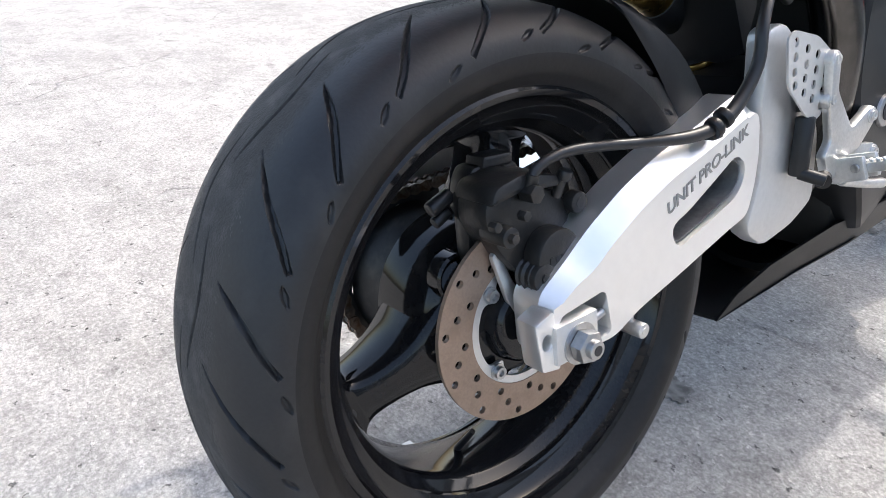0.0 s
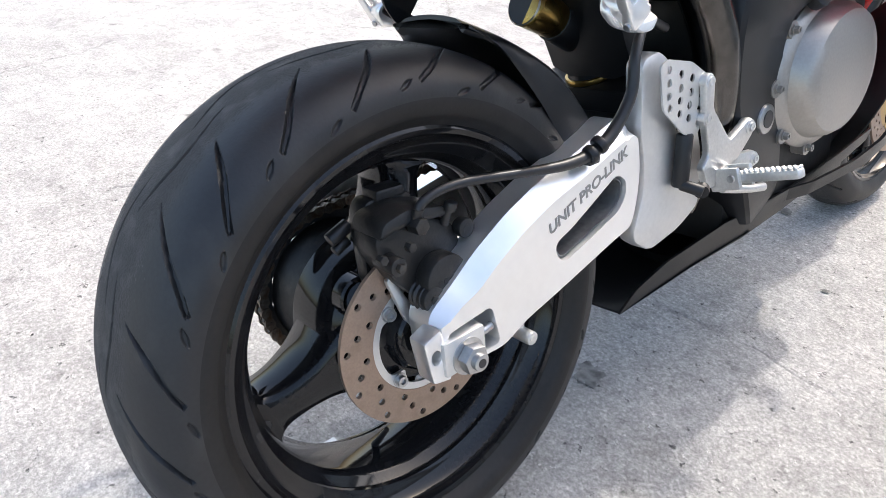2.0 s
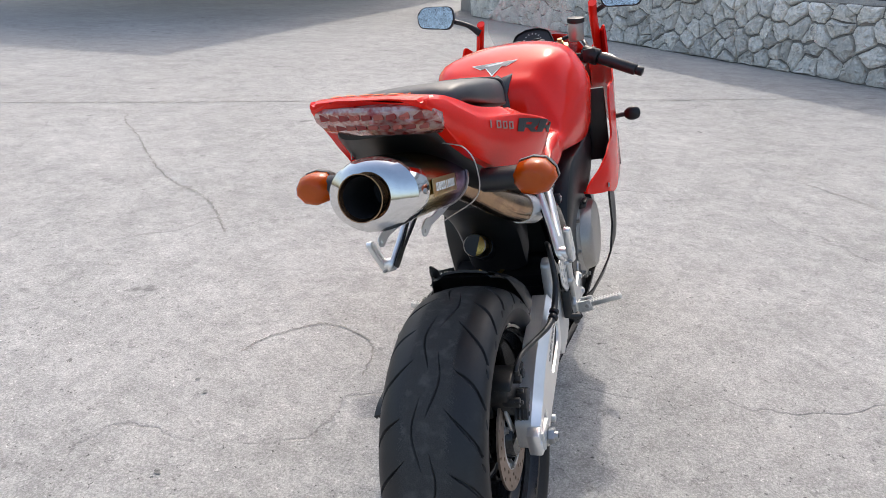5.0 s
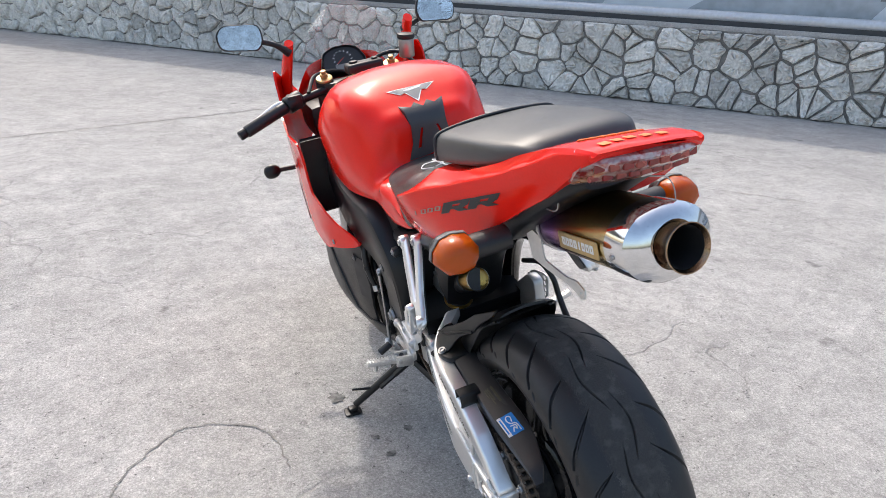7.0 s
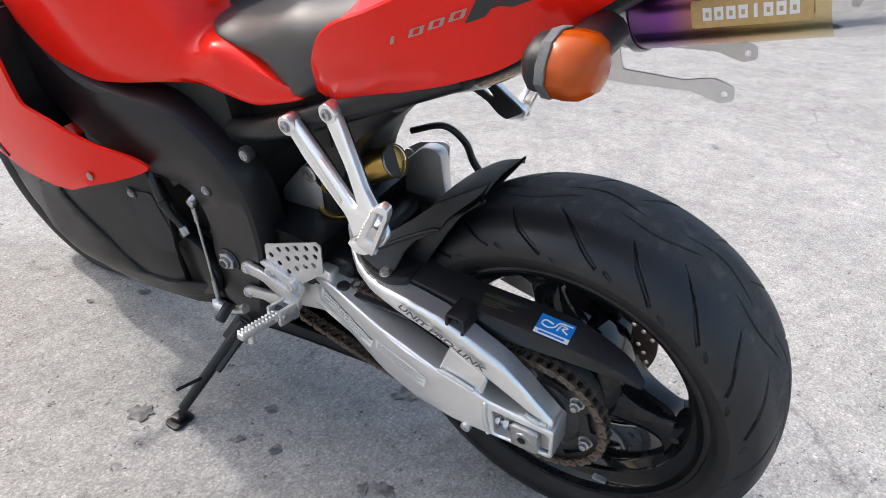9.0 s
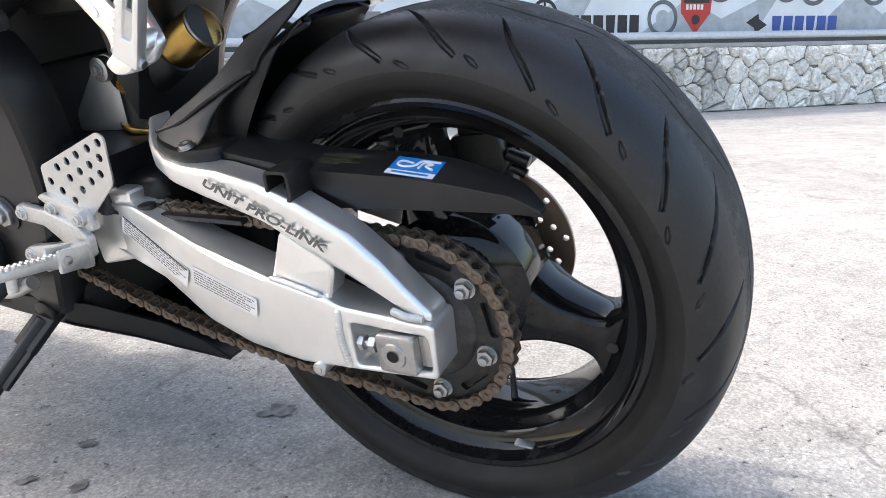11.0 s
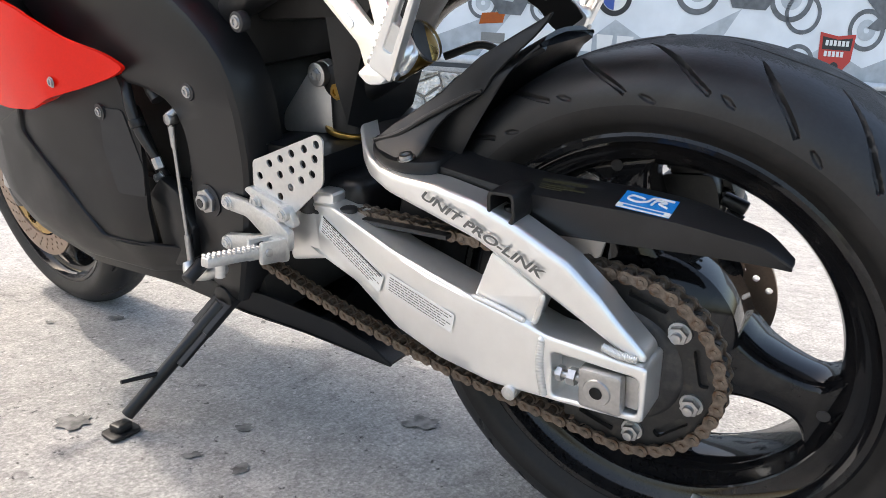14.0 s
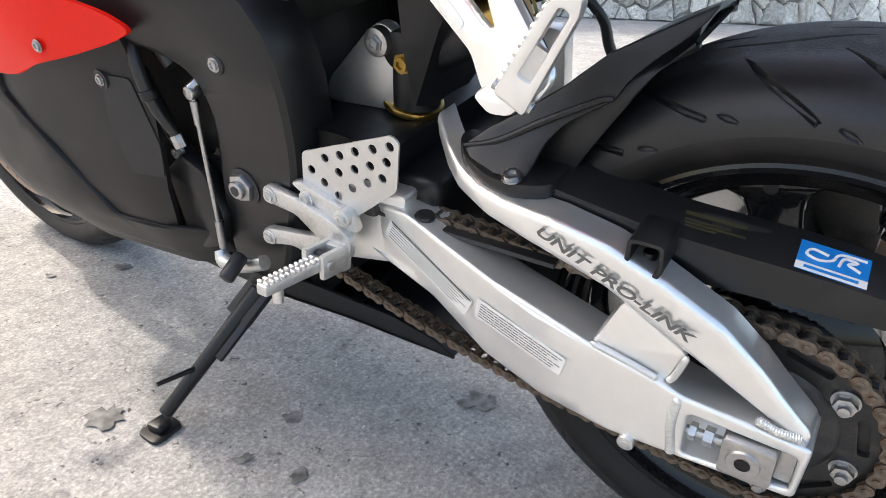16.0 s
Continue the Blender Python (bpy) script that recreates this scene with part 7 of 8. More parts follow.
part("rubber_stop", box(-0.150, -0.125, 0.408, 0.428, 0.108, 0.138, 0.006), M["hose"], swingarm)

# pillion footrest hangers
for hand in (1, -1):
    def leaned(u, v, w):
        return Vector((hand * (0.150 + 0.36 * (0.435 - v) + w), u, v))
    root = part("pillion_hanger", plate(rounded([(0.374, 0.424), (0.366, 0.435), (0.352, 0.433), (0.300, 0.392), (0.240, 0.3435), (0.234, 0.3435), (0.256, 0.384), (0.302, 0.446), (0.296, 0.460), (0.282, 0.460), (0.275, 0.450), (0.222, 0.366), (0.190, 0.330), (0.180, 0.316), (0.190, 0.300), (0.222, 0.290), (0.238, 0.302), (0.252, 0.326), (0.330, 0.384)], 0.006, 3), [], -0.006, 0.007, leaned, 0.0045, 2), M["alu"], B, "polished alloy pillion footrest hanger", angle=35)
    # added black plate: the inner face's shade and dark reflection as colour
    part("hanger_back", plate(rounded([(0.371, 0.424), (0.352, 0.431), (0.300, 0.390), (0.242, 0.340), (0.233, 0.340), (0.254, 0.384), (0.299, 0.446), (0.284, 0.457), (0.277, 0.450), (0.225, 0.366), (0.193, 0.330), (0.186, 0.316), (0.222, 0.294), (0.236, 0.304), (0.250, 0.328), (0.330, 0.388)], 0.005, 3), [], -0.0085, -0.0058, leaned), M["frame"], root, "black plate added for the shaded inner face of the hanger")
    for u, v in ((0.361, 0.422), (0.289, 0.449)):
        p = leaned(u, v, 0.004)
        part("hanger_boss", rod(p - Vector((hand * 0.014, 0, 0)), p + Vector((hand * 0.007, 0, 0)), 0.0145, n=22, bevel=0.002), M["alu"], root)
        part("hanger_bolt", bolt(p + Vector((hand * 0.007, 0, 0)), (hand, 0, 0), 0.0066, 0.004, 12), M["steel"], root)
    part("hanger_groove", plate(rounded([(0.262, 0.340), (0.258, 0.346), (0.345, 0.419), (0.352, 0.415)], 0.003, 2), [], 0.0072, 0.0078, leaned), M["alu_dull"], root)
    part("hanger_clevis", plate(rounded([(0.238, 0.303), (0.222, 0.292), (0.204, 0.293), (0.183, 0.314), (0.186, 0.328), (0.200, 0.332)], 0.006, 3), [], -0.002, 0.021, leaned, 0.004, 2), M["alu"], root)
    pegv = Vector((hand * 0.004, -0.040, 0.066)).normalized()
    fr = basis(leaned(0.202, 0.309, 0.020), Vector((hand * 0.10, 0.85, 0.50)), pegv)
    part("pillion_peg", moved(plate(rounded([(-0.0135, -0.008), (0.0145, -0.006), (0.0120, 0.074), (0.005, 0.090), (-0.006, 0.090), (-0.0105, 0.078)], 0.004, 3), [rounded([(-0.0055, 0.018), (0.0050, 0.018), (0.0035, 0.076), (-0.0042, 0.076)], 0.003, 3)], -0.007, 0.007, lambda u, v, w: Vector((u, v, w)), 0.0025, 2), fr), M["alu"], root, "folded alloy pillion peg", angle=35)
    part("peg_floor", moved(box(-0.0060, 0.0055, 0.016, 0.044, -0.004, 0.0), fr), M["alu_dull"], root)
    for k in range(9):
        part("peg_tooth", moved(box(0.0105 - 0.0003 * k, 0.0160 - 0.0003 * k, 0.004 + 0.0078 * k, 0.0085 + 0.0078 * k, -0.006, 0.006, 0.001, 1), fr), M["cast"], root)
    part("peg_hinge", rod(fr @ Vector((-0.016, -0.002, 0)), fr @ Vector((0.018, -0.002, 0)), 0.0045, n=14, bevel=0.001), M["steel"], root)

# gear linkage and side stand
gear = part("gear_linkage", join(rod((-0.170, 0.641, 0.215), (-0.178, 0.655, 0.010), 0.0030, n=12), rod((-0.160, 0.641, 0.222), (-0.176, 0.641, 0.222), 0.0085, n=18, bevel=0.002), rod((-0.150, 0.634, 0.238), (-0.172, 0.641, 0.226), 0.006, n=10), rod((-0.170, 0.641, 0.212), (-0.1715, 0.6435, 0.182), 0.0052, 0.0042, n=10), rod((-0.176, 0.652, 0.050), (-0.178, 0.655, 0.008), 0.0052, n=10)), M["steel"], B, "thin steel gear linkage rod")
part("gear_lever", tube([(-0.180, 0.575, 0.012), (-0.186, 0.615, -0.004), (-0.186, 0.648, -0.006), (-0.182, 0.657, 0.006)], [0.010, 0.009, 0.011, 0.008], 12), M["cast"], gear)
part("gear_toe", rod((-0.190, 0.604, 0.020), (-0.225, 0.600, 0.006), 0.010, n=14, bevel=0.003), M["hose"], gear)
part("engine_hose", join(tube([(-0.150, 0.760, 0.225), (-0.160, 0.735, 0.200), (-0.158, 0.720, 0.150), (-0.150, 0.715, 0.120)], 0.009, 10), tube([(-0.140, 0.720, 0.270), (-0.158, 0.690, 0.262), (-0.160, 0.675, 0.245)], 0.010, 10)), M["hose"], B)
part("hose_screw", bolt((-0.160, 0.712, 0.128), (-1, 0, 0), 0.007, 0.010), M["cast"], B)
G0 = BIKE.inverted()
s_top = Vector((-0.152, 0.640, -0.075))
s_foot = G0 @ Vector((-0.262, 0.700, 0.030))
d = (s_foot - s_top).normalized()
stand = part("side_stand", join(tube([s_top, s_top.lerp(s_foot, 0.3), s_top.lerp(s_foot, 0.75), s_foot], [0.013, 0.0115, 0.0105, 0.010], 14), rod(s_top - d * 0.02 + Vector((0.02, 0, 0)), s_top - d * 0.02 + Vector((-0.016, 0, 0)), 0.020, n=18, bevel=0.003), moved(box(-0.006, 0.006, -0.022, 0.022, -0.05, 0.03, 0.003), Matrix.Translation(s_top) @ Vector((0, 0, -1)).rotation_difference(d).to_matrix().to_4x4())), M["frame"], B, "black steel side stand, folded out")
foot_m = G0 @ basis((-0.270, 0.705, 0.011), (1, 0.2, 0), (-0.2, 1, 0))
part("stand_foot", moved(plate(rounded([(-0.030, -0.018), (0.022, -0.022), (0.030, 0.012), (-0.020, 0.024)], 0.012, 4), [], -0.010, -0.004, lambda u, v, w: Vector((u, v, w)), 0.002), foot_m), M["frame"], stand)
part("stand_shoe", moved(plate(rounded([(-0.014, -0.012), (0.014, -0.012), (0.016, 0.010), (-0.012, 0.014)], 0.006, 3), [], -0.005, 0.008, lambda u, v, w: Vector((u, v, w)), 0.004), foot_m), M["frame"], stand)
nub = s_top.lerp(s_foot, 0.62)
part("stand_tang", rod(nub, nub + Vector((-0.062, 0.010, 0.014)), 0.0040, 0.0032, 10), M["frame"], stand)
part("stand_tab", moved(box(-0.004, 0.004, -0.022, -0.004, -0.05, 0.02, 0.003), Matrix.Translation(s_top.lerp(s_foot, 0.28)) @ Vector((0, 0, -1)).rotation_difference(d).to_matrix().to_4x4()), M["frame"], stand)

# rear indicators on stems
for c, hand in ((Vector((0.2145, -0.074, 0.562)), 1), (Vector((-0.180, -0.070, 0.579)), -1)):
    secs = []
    for y, s in ((-0.020, 0.45), (-0.017, 0.72), (-0.006, 0.94), (0.008, 1.0), (0.022, 0.97), (0.030, 0.88)):
        secs.append([c + Vector((hand * 0.038 * s * u + (0.004 * hand), y, 0.030 * s * v)) for u, v in ((0.0, 1.0), (0.55, 0.86), (0.92, 0.30), (1.0, -0.2), (0.6, -0.85), (0, -1.0), (-0.6, -0.82), (-0.9, -0.2), (-0.9, 0.3), (-0.6, 0.84))])
    ind = part("rear_indicator", skin(secs), M["lens"], B, "amber rear indicator on a black stem", angle=48)
    part("lamp_back", loft([[c + Vector((hand * 0.037 * s * u + (0.004 * hand), y, 0.029 * s * v)) for u, v in ((0.0, 1.0), (0.8, 0.7), (1.0, 0), (0.8, -0.7), (0, -1.0), (-0.8, -0.7), (-0.95, 0), (-0.8, 0.7))] for y, s in ((0.030, 0.93), (0.042, 0.88), (0.052, 0.5), (0.055, 0.2))], 2, 2), M["plastic"], ind)
    part("bezel", skin([[c + Vector((hand * 0.038 * q * u + (0.004 * hand), y, 0.030 * q * v)) for u, v in ((0.0, 1.0), (0.55, 0.86), (0.92, 0.30), (1.0, -0.2), (0.6, -0.85), (0, -1.0), (-0.6, -0.82), (-0.9, -0.2), (-0.9, 0.3), (-0.6, 0.84))] for y, q in ((0.020, 1.0), (0.021, 1.035), (0.030, 1.02), (0.031, 0.9))], caps=False), M["liner"], ind, "dull grey rim of the lens")
    part("stem", loft([[c + Vector((-hand * x, 0.015 + 0.024 * math.cos(a), 0.020 * math.sin(a))) for a in (k * math.pi / 4 for k in range(8))] for x in (0.020, 0.050, 0.085)], 2, 2), M["hose"], ind)

# markings
def laid(outline, holes, t, grid, place):
    """A thin sheet bent onto a surface: place(u, v, w)."""
    bm = shell(outline, 1, lambda y, z: 0.0, t, grid, holes, 0, 0.0015)
    for v in bm.verts:
        v.co = place(v.co.y, v.co.z, t + v.co.x)
    bmesh.ops.recalc_face_normals(bm, faces=bm.faces)
    return bm


def on_tank(lift):
    def put(u, v, w):
        hit, n, _, _ = tank_tree.ray_cast(Vector((0.006 + u, v, 1.2)), Vector((0, 0, -1)))
        return hit + Vector((0, 0, w + lift))
    return put


ARROW = [(-0.062, 0.646), (0.062, 0.646), (0.034, 0.625), (0.022, 0.628), (0.0, 0.594), (-0.022, 0.628), (-0.034, 0.625)]
part("tank_triangle", laid(ARROW, (), 0.0008, 0.012, on_tank(0.0012)), M["label"], tank, "silver edge of the triangular decal")
part("tank_triangle_fill", laid([(u * 0.90, 0.628 + (v - 0.628) * 0.84) for u, v in ARROW], (), 0.0006, 0.012, on_tank(0.0022)), M["ink_grey"], tank, "dark grey triangular decal")
part("tank_mark", laid([(-0.024, 0.634), (0.026, 0.640), (0.020, 0.634), (-0.010, 0.630)], (), 0.0004, 0.012, on_tank(0.0030)), M["white"], tank)
PAD = [(0.0, 0.594, 0.652), (0.022, 0.574, 0.642), (0.036, 0.562, 0.632), (0.054, 0.553, 0.615), (0.090, 0.5475, 0.580), (0.140, 0.5400, 0.528)]


def on_pad(u, v, w):
    y, z = lerp(v, [(p[0], p[1]) for p in PAD]), lerp(v, [(p[0], p[2]) for p in PAD])
    dy, dz = lerp(v + 0.012, [(p[0], p[1]) for p in PAD]) - lerp(v - 0.012, [(p[0], p[1]) for p in PAD]), lerp(v + 0.012, [(p[0], p[2]) for p in PAD]) - lerp(v - 0.012, [(p[0], p[2]) for p in PAD])
    n = Vector((0, dz, -dy)).normalized()
    return Vector((0.006 + u, y + 1.6 * u * u * min(1, v / 0.05), z - 1.0 * u * u * max(0, 1 - v / 0.05))) + n * (w + 0.005)


part("tank_pad", laid([(-0.056, 0.004), (-0.030, 0.020), (-0.016, 0.006), (0.0, 0.024), (0.016, 0.006), (0.030, 0.020), (0.056, 0.004), (0.044, 0.060), (0.048, 0.100), (0.064, 0.136), (0.020, 0.132), (0.0, 0.128), (-0.020, 0.132), (-0.064, 0.136), (-0.048, 0.100), (-0.044, 0.060)],
                      [[Vector(p) for p in q] for q in ([(-0.022, 0.068), (-0.016, 0.068), (-0.030, 0.112), (-0.038, 0.112)], [(0.016, 0.068), (0.022, 0.068), (0.038, 0.112), (0.030, 0.112)])], 0.002, 0.010, on_pad), M["leather"], tank, "black rubber tank pad with two slots")
for k in range(6):
    put = on_tank(0.0)
    part("wing_mark", tube([put(x, y, 0.0004) for x, y in ((-0.150 + 0.003 * k, 0.930 - 0.013 * k), (-0.135 + 0.003 * k, 0.905 - 0.012 * k), (-0.110, 0.880 - 0.010 * k), (-0.085, 0.866 - 0.009 * k))], [0.0012, 0.0022, 0.0018, 0.0008], 6), M["ink"] if k % 2 else M["gold"], tank)
part("seat_mark", join(tube([(-0.070, 0.330, 0.5790), (-0.090, 0.350, 0.5755), (-0.075, 0.372, 0.5755), (-0.050, 0.365, 0.5775), (-0.045, 0.340, 0.5800), (-0.065, 0.332, 0.5800)], 0.0014, 6), tube([(-0.045, 0.315, 0.5815), (-0.050, 0.345, 0.5800), (-0.052, 0.385, 0.5770), (-0.030, 0.330, 0.5815), (-0.010, 0.320, 0.5825)], 0.0014, 6)), M["white"], seat)


R_SHAPE = [[(-0.004, -0.011), (0.009, -0.011), (0.021, 0.011), (0.004, 0.011)], [(0.012, 0.0115), (0.047, 0.0115), (0.043, 0.0050), (0.014, 0.0050)], [(0.031, 0.006), (0.046, 0.0105), (0.040, -0.0010), (0.026, 0.0000)], [(0.010, 0.0010), (0.040, 0.0008), (0.034, -0.0045), (0.009, -0.0045)], [(0.016, -0.003), (0.030, -0.003), (0.040, -0.011), (0.025, -0.011)]]


def on_flank(hand):
    """Lays a mark on the flank of the seat cowl: u along the bike, v up."""
    def put(u, v, w):
        hit, n, _, _ = tail_tree.ray_cast(Vector((hand * 0.6, u, v)), Vector((-hand, 0, 0)))
        if hit is None:
            return Vector((cx_tail(u) + hand * 0.15, u, v))
        return hit + Vector((hand, 0, 0)) * (w + 0.0014)
    return put


ZERO = [[(0.000, -0.007), (0.003, -0.007), (0.006, 0.007), (0.003, 0.007)], [(0.008, -0.007), (0.011, -0.007), (0.014, 0.007), (0.011, 0.007)], [(0.002, -0.007), (0.010, -0.007), (0.0105, -0.0045), (0.0025, -0.0045)], [(0.004, 0.0045), (0.012, 0.0045), (0.0125, 0.007), (0.0045, 0.007)]]
for hand in (1, -1):
    y0, z0, slope, tall, wide, start = (-0.061, 0.655, -0.265, 1.1, 1.85, 0.103) if hand > 0 else (0.152, 0.571, -0.36, 0.86, 1.60, 0.088)
    for k in range(4):
        for quad in (ZERO if k else ZERO[:1]):
            shape = [(y0 + hand * 1.25 * (a * 1.15 + 0.0175 * k), z0 + b * (0.6 + 0.36 * (hand > 0)) + slope * hand * 1.25 * (a + 0.019 * k)) for a, b in quad]
            part("lettering", laid(shape, (), 0.0004, 0.02, on_flank(hand)), M["silver_ink"], tail)
    for k in (0, 1):
        for quad in R_SHAPE:
            run = [start + wide * (a + 0.042 * k) for a, b in quad]
            shape = [(y0 + hand * r, z0 + tall * b + slope * hand * r) for r, (a, b) in zip(run, quad)]
            part("lettering", laid(shape, (), 0.0004, 0.012, on_flank(hand)), M["ink"], tail)
writing("lettering", "UNIT PRO-LINK", 0.0225, M["ink_grey"], swingarm, basis((0.1503, 0.207, 0.1175), (0, 1, 0.385), (0, -0.385, 1)) @ Matrix.Diagonal((0.97, 0.80, 1, 1)), 0.0003, "dark grey lettering on the right beam")
um = basis((-0.1782, 0.132, 0.1425), (-0.005, -1, -0.455), (0, -0.455, 1)) @ Matrix.Diagonal((1, 0.62, 1, 1))
writing("lettering", "UNIT PRO-LINK", 0.0222, M["letter"], swingarm, um, 0.0003, "dark grey lettering on the left beam")
for (y0, z0), (y1, z1), L, Hh in (((0.393, 0.096), (0.285, 0.045), 0.128, 0.026), ((0.270, 0.051), (0.170, 0.028), 0.106, 0.024)):
    mid = Vector((arm_x((y0 + y1) / 2) - 0.0012, (y0 + y1) / 2, (z0 + z1) / 2 + 0.002))
    xx = arm_x(y1) - arm_x(y0)
    fr = basis(mid, Vector((xx, y1 - y0, (z1 - z0))), Vector((0, -0.3, 1)))
    lab = part("information_label", moved(plate(rounded([(-L / 2, -Hh / 2), (L / 2, -Hh / 2), (L / 2, Hh / 2), (-L / 2, Hh / 2)], 0.002, 2), [], 0, 0.0006, lambda u, v, w: Vector((u, v, w))), fr), M["label"], swingarm, "printed information label")
    rnd = random.Random(int(L * 1000))
    for k in range(6):
        v, u, words = Hh * (0.34 - 0.14 * k), -L * 0.46, []
        while u < L * (0.44 - 0.05 * (k % 3)):
            w = rnd.uniform(0.003, 0.009)
            words.append(box(u, min(u + w, L * 0.47), v - 0.00055, v + 0.00055, 0.0007, 0.0009))
            u += w + 0.0014
        part("print_line", moved(join(*words), fr), M["letter"], lab)
    if L > 0.12:
        part("print_bar", moved(box(-L * 0.48, L * 0.48, Hh * 0.40, Hh * 0.48, 0.0007, 0.0009), fr), M["ink"], lab)
def on_cowl(u, v, w):
    hit, n, _, _ = tail_tree.ray_cast(Vector((cx_tail(v) + u, v, 1.2)), Vector((0, 0, -1)))
    return (hit if hit is not None else Vector((cx_tail(v) + u, v, 0.74))) + Vector((0, 0, w + 0.0012))


part("cowl_name", join(*[laid([(-0.058 + 0.022 * k, -0.222 - 0.004 * abs(k - 2)), (-0.044 + 0.022 * k, -0.222 - 0.004 * abs(k - 2)), (-0.044 + 0.022 * k, -0.208 - 0.004 * abs(k - 2)), (-0.058 + 0.022 * k, -0.208 - 0.004 * abs(k - 2))], (), 0.0004, 0.01, on_cowl) for k in range(5)]), M["marker"], tail, "row of small white marks")
part("cowl_scribble", join(*[tube([on_cowl(-0.045 + 0.016 * k + a, -0.165 + b, 0.0) for a, b in ((0, -0.010), (-0.007, -0.002), (0.003, 0.008), (0.007, -0.004), (0.012, -0.010))], 0.0011, 5) for k in range(6)]), M["marker"], tail, "gold marker scribble")


# ---------- rails and printed banner above the wall
PIPE_H = WALL_H + 0.14
rail = new("handrail", mesh_of("handrail", tube([on_wall(0.1, PIPE_H, -0.10), on_wall(WALL_L / 2, PIPE_H, -0.10), on_wall(WALL_L - 0.1, PIPE_H, -0.10)], 0.055, 16, 2), M["rail"]))
tagged(rail, "thick galvanised pipe rail along the wall top", "rail", kind="structure")
beam = new("trim", mesh_of("trim", wall_box(0.05, WALL_L - 0.05, WALL_H + 0.05, WALL_H + 0.10, -0.28, -0.06), M["dark_rail"], smooth=False))
tagged(beam, "dark steel channel under the pipe rail", "beam", kind="structure")
s = 0.8
post = new("rail_post", mesh_of("rail_post", rod(on_wall(0, WALL_H, -0.16), on_wall(0, PIPE_H, -0.12), 0.03, n=14), M["dark_rail"]))
tagged(post, "short dark steel post under the pipe rail", "post", group="posts under the rail")
post_home = post.matrix_world.copy()
for k in range(1, 9):
    copy_thing(post, Matrix.Translation(WALL_U * (k * 2.7 + 0.5)) @ post_home)
post.matrix_basis = Matrix.Translation(WALL_U * 0.5) @ post_home

B0, B1 = WALL_H + 0.17, WALL_H + 2.15
banner = new("banner", mesh_of("banner", wall_box(0.2, WALL_L - 0.2, B0, B1, -0.40, -0.36, 0.004), M["banner"], smooth=False))
tagged(banner, "long pale banner printed with motorcycles and badges", "banner")


def on_banner(s0, h0, w, h, pts, mat, name, lift=0.004):
    """A printed flat mark: points in its own box from 0 to 1."""
    out = [(s0 + u * w, h0 + v * h) for u, v in pts]
    bm = plate(out, [], (-0.36 + lift) * FACE, (-0.36 + lift + 0.002) * FACE, lambda u, v, q: WALL @ Vector((u, v, q)))
    return part(name, bm, mat, banner)


def disc_mark(s0, h0, r, r2, mat, name, lift=0.004):
    bm = plate([(s0 + q.x, h0 + q.y) for q in ring2(0, 0, r, 40)], [[Vector((s0 + q.x, h0 + q.y)) for q in ring2(0, 0, r2, 32)]] if r2 else [], (-0.36 + lift) * FACE, (-0.36 + lift + 0.002) * FACE, lambda u, v, q: WALL @ Vector((u, v, q)))
    return part(name, bm, mat, banner)


def printed_bike(s0, h0, k, flip):
    """The silhouette of a printed motorcycle: two wheels and a body."""
    f = -1 if flip else 1
    for c in (-0.42, 0.42):
        disc_mark(s0 + f * c * k, h0, 0.20 * k, 0.155 * k, M["banner_grey"], "printed_wheel")
        disc_mark(s0 + f * c * k, h0, 0.10 * k, 0.03 * k, M["banner_dark"], "printed_hub")
    body = [(-0.50, 0.30), (-0.40, 0.36), (-0.10, 0.28), (0.05, 0.38), (0.22, 0.40), (0.36, 0.48), (0.46, 0.30), (0.42, 0.10), (0.30, 0.02), (0.20, -0.12), (-0.10, -0.12), (-0.18, 0.04), (-0.30, 0.0), (-0.42, 0.02), (-0.30, 0.14)]
    on_banner(s0, h0, k * f, k, body, M["banner_grey"], "printed_body", 0.007)
    on_banner(s0, h0, k * f, k, [(-0.06, 0.22), (0.20, 0.34), (0.34, 0.30), (0.24, 0.06), (0.02, 0.04)], M["banner_dark"], "printed_panel", 0.010)


FLOW = 1.0


def word_bars(s0, h0, n, w, h, mat):
    """A maker's name as plain blocks."""
    for k in range(n):
        u = s0 + FLOW * k * w * 1.25
        on_banner(u, h0, FLOW * w, h, [(0, 0), (1, 0), (1, 1), (0, 1)] if k % 3 else [(0.1, 0), (0.9, 0), (1.0, 1), (0, 1)], mat, "name_block")

word_bars(13.50, 1.14, 5, 0.20, 0.20, M["white"])
disc_mark(15.18, 1.24, 0.17, 0.13, M["ink"], "round_badge")
for a in (90, 210, 330):
    c, q = math.cos(radians(a)), math.sin(radians(a))
    on_banner(15.18, 1.24, 1, 1, [(-0.02 * q, 0.02 * c), (0.02 * q, -0.02 * c), (0.14 * c + 0.012 * q, 0.14 * q - 0.012 * c), (0.14 * c - 0.012 * q, 0.14 * q + 0.012 * c)], M["ink"], "badge_bar")
word_bars(15.50, 0.99, 6, 0.135, 0.23, M["ink"])
disc_mark(16.82, 1.18, 0.22, 0.17, M["banner_grey"], "printed_wheel")
disc_mark(16.82, 1.18, 0.10, 0.02, M["banner_dark"], "printed_hub")
disc_mark(16.80, 1.75, 0.24, 0.19, M["banner_grey"], "printed_wheel")
on_banner(17.07, 0.98, 0.48, 0.58, [(0.0, 1.0), (0.5, 0.94), (1.0, 1.0), (0.96, 0.45), (0.5, 0.0), (0.04, 0.45)], M["banner_red"], "shield", 0.006)
on_banner(17.07, 0.98, 0.48, 0.58, [(0.08, 0.92), (0.5, 0.87), (0.92, 0.92), (0.90, 0.66), (0.10, 0.66)], M["ink"], "shield_panel", 0.010)
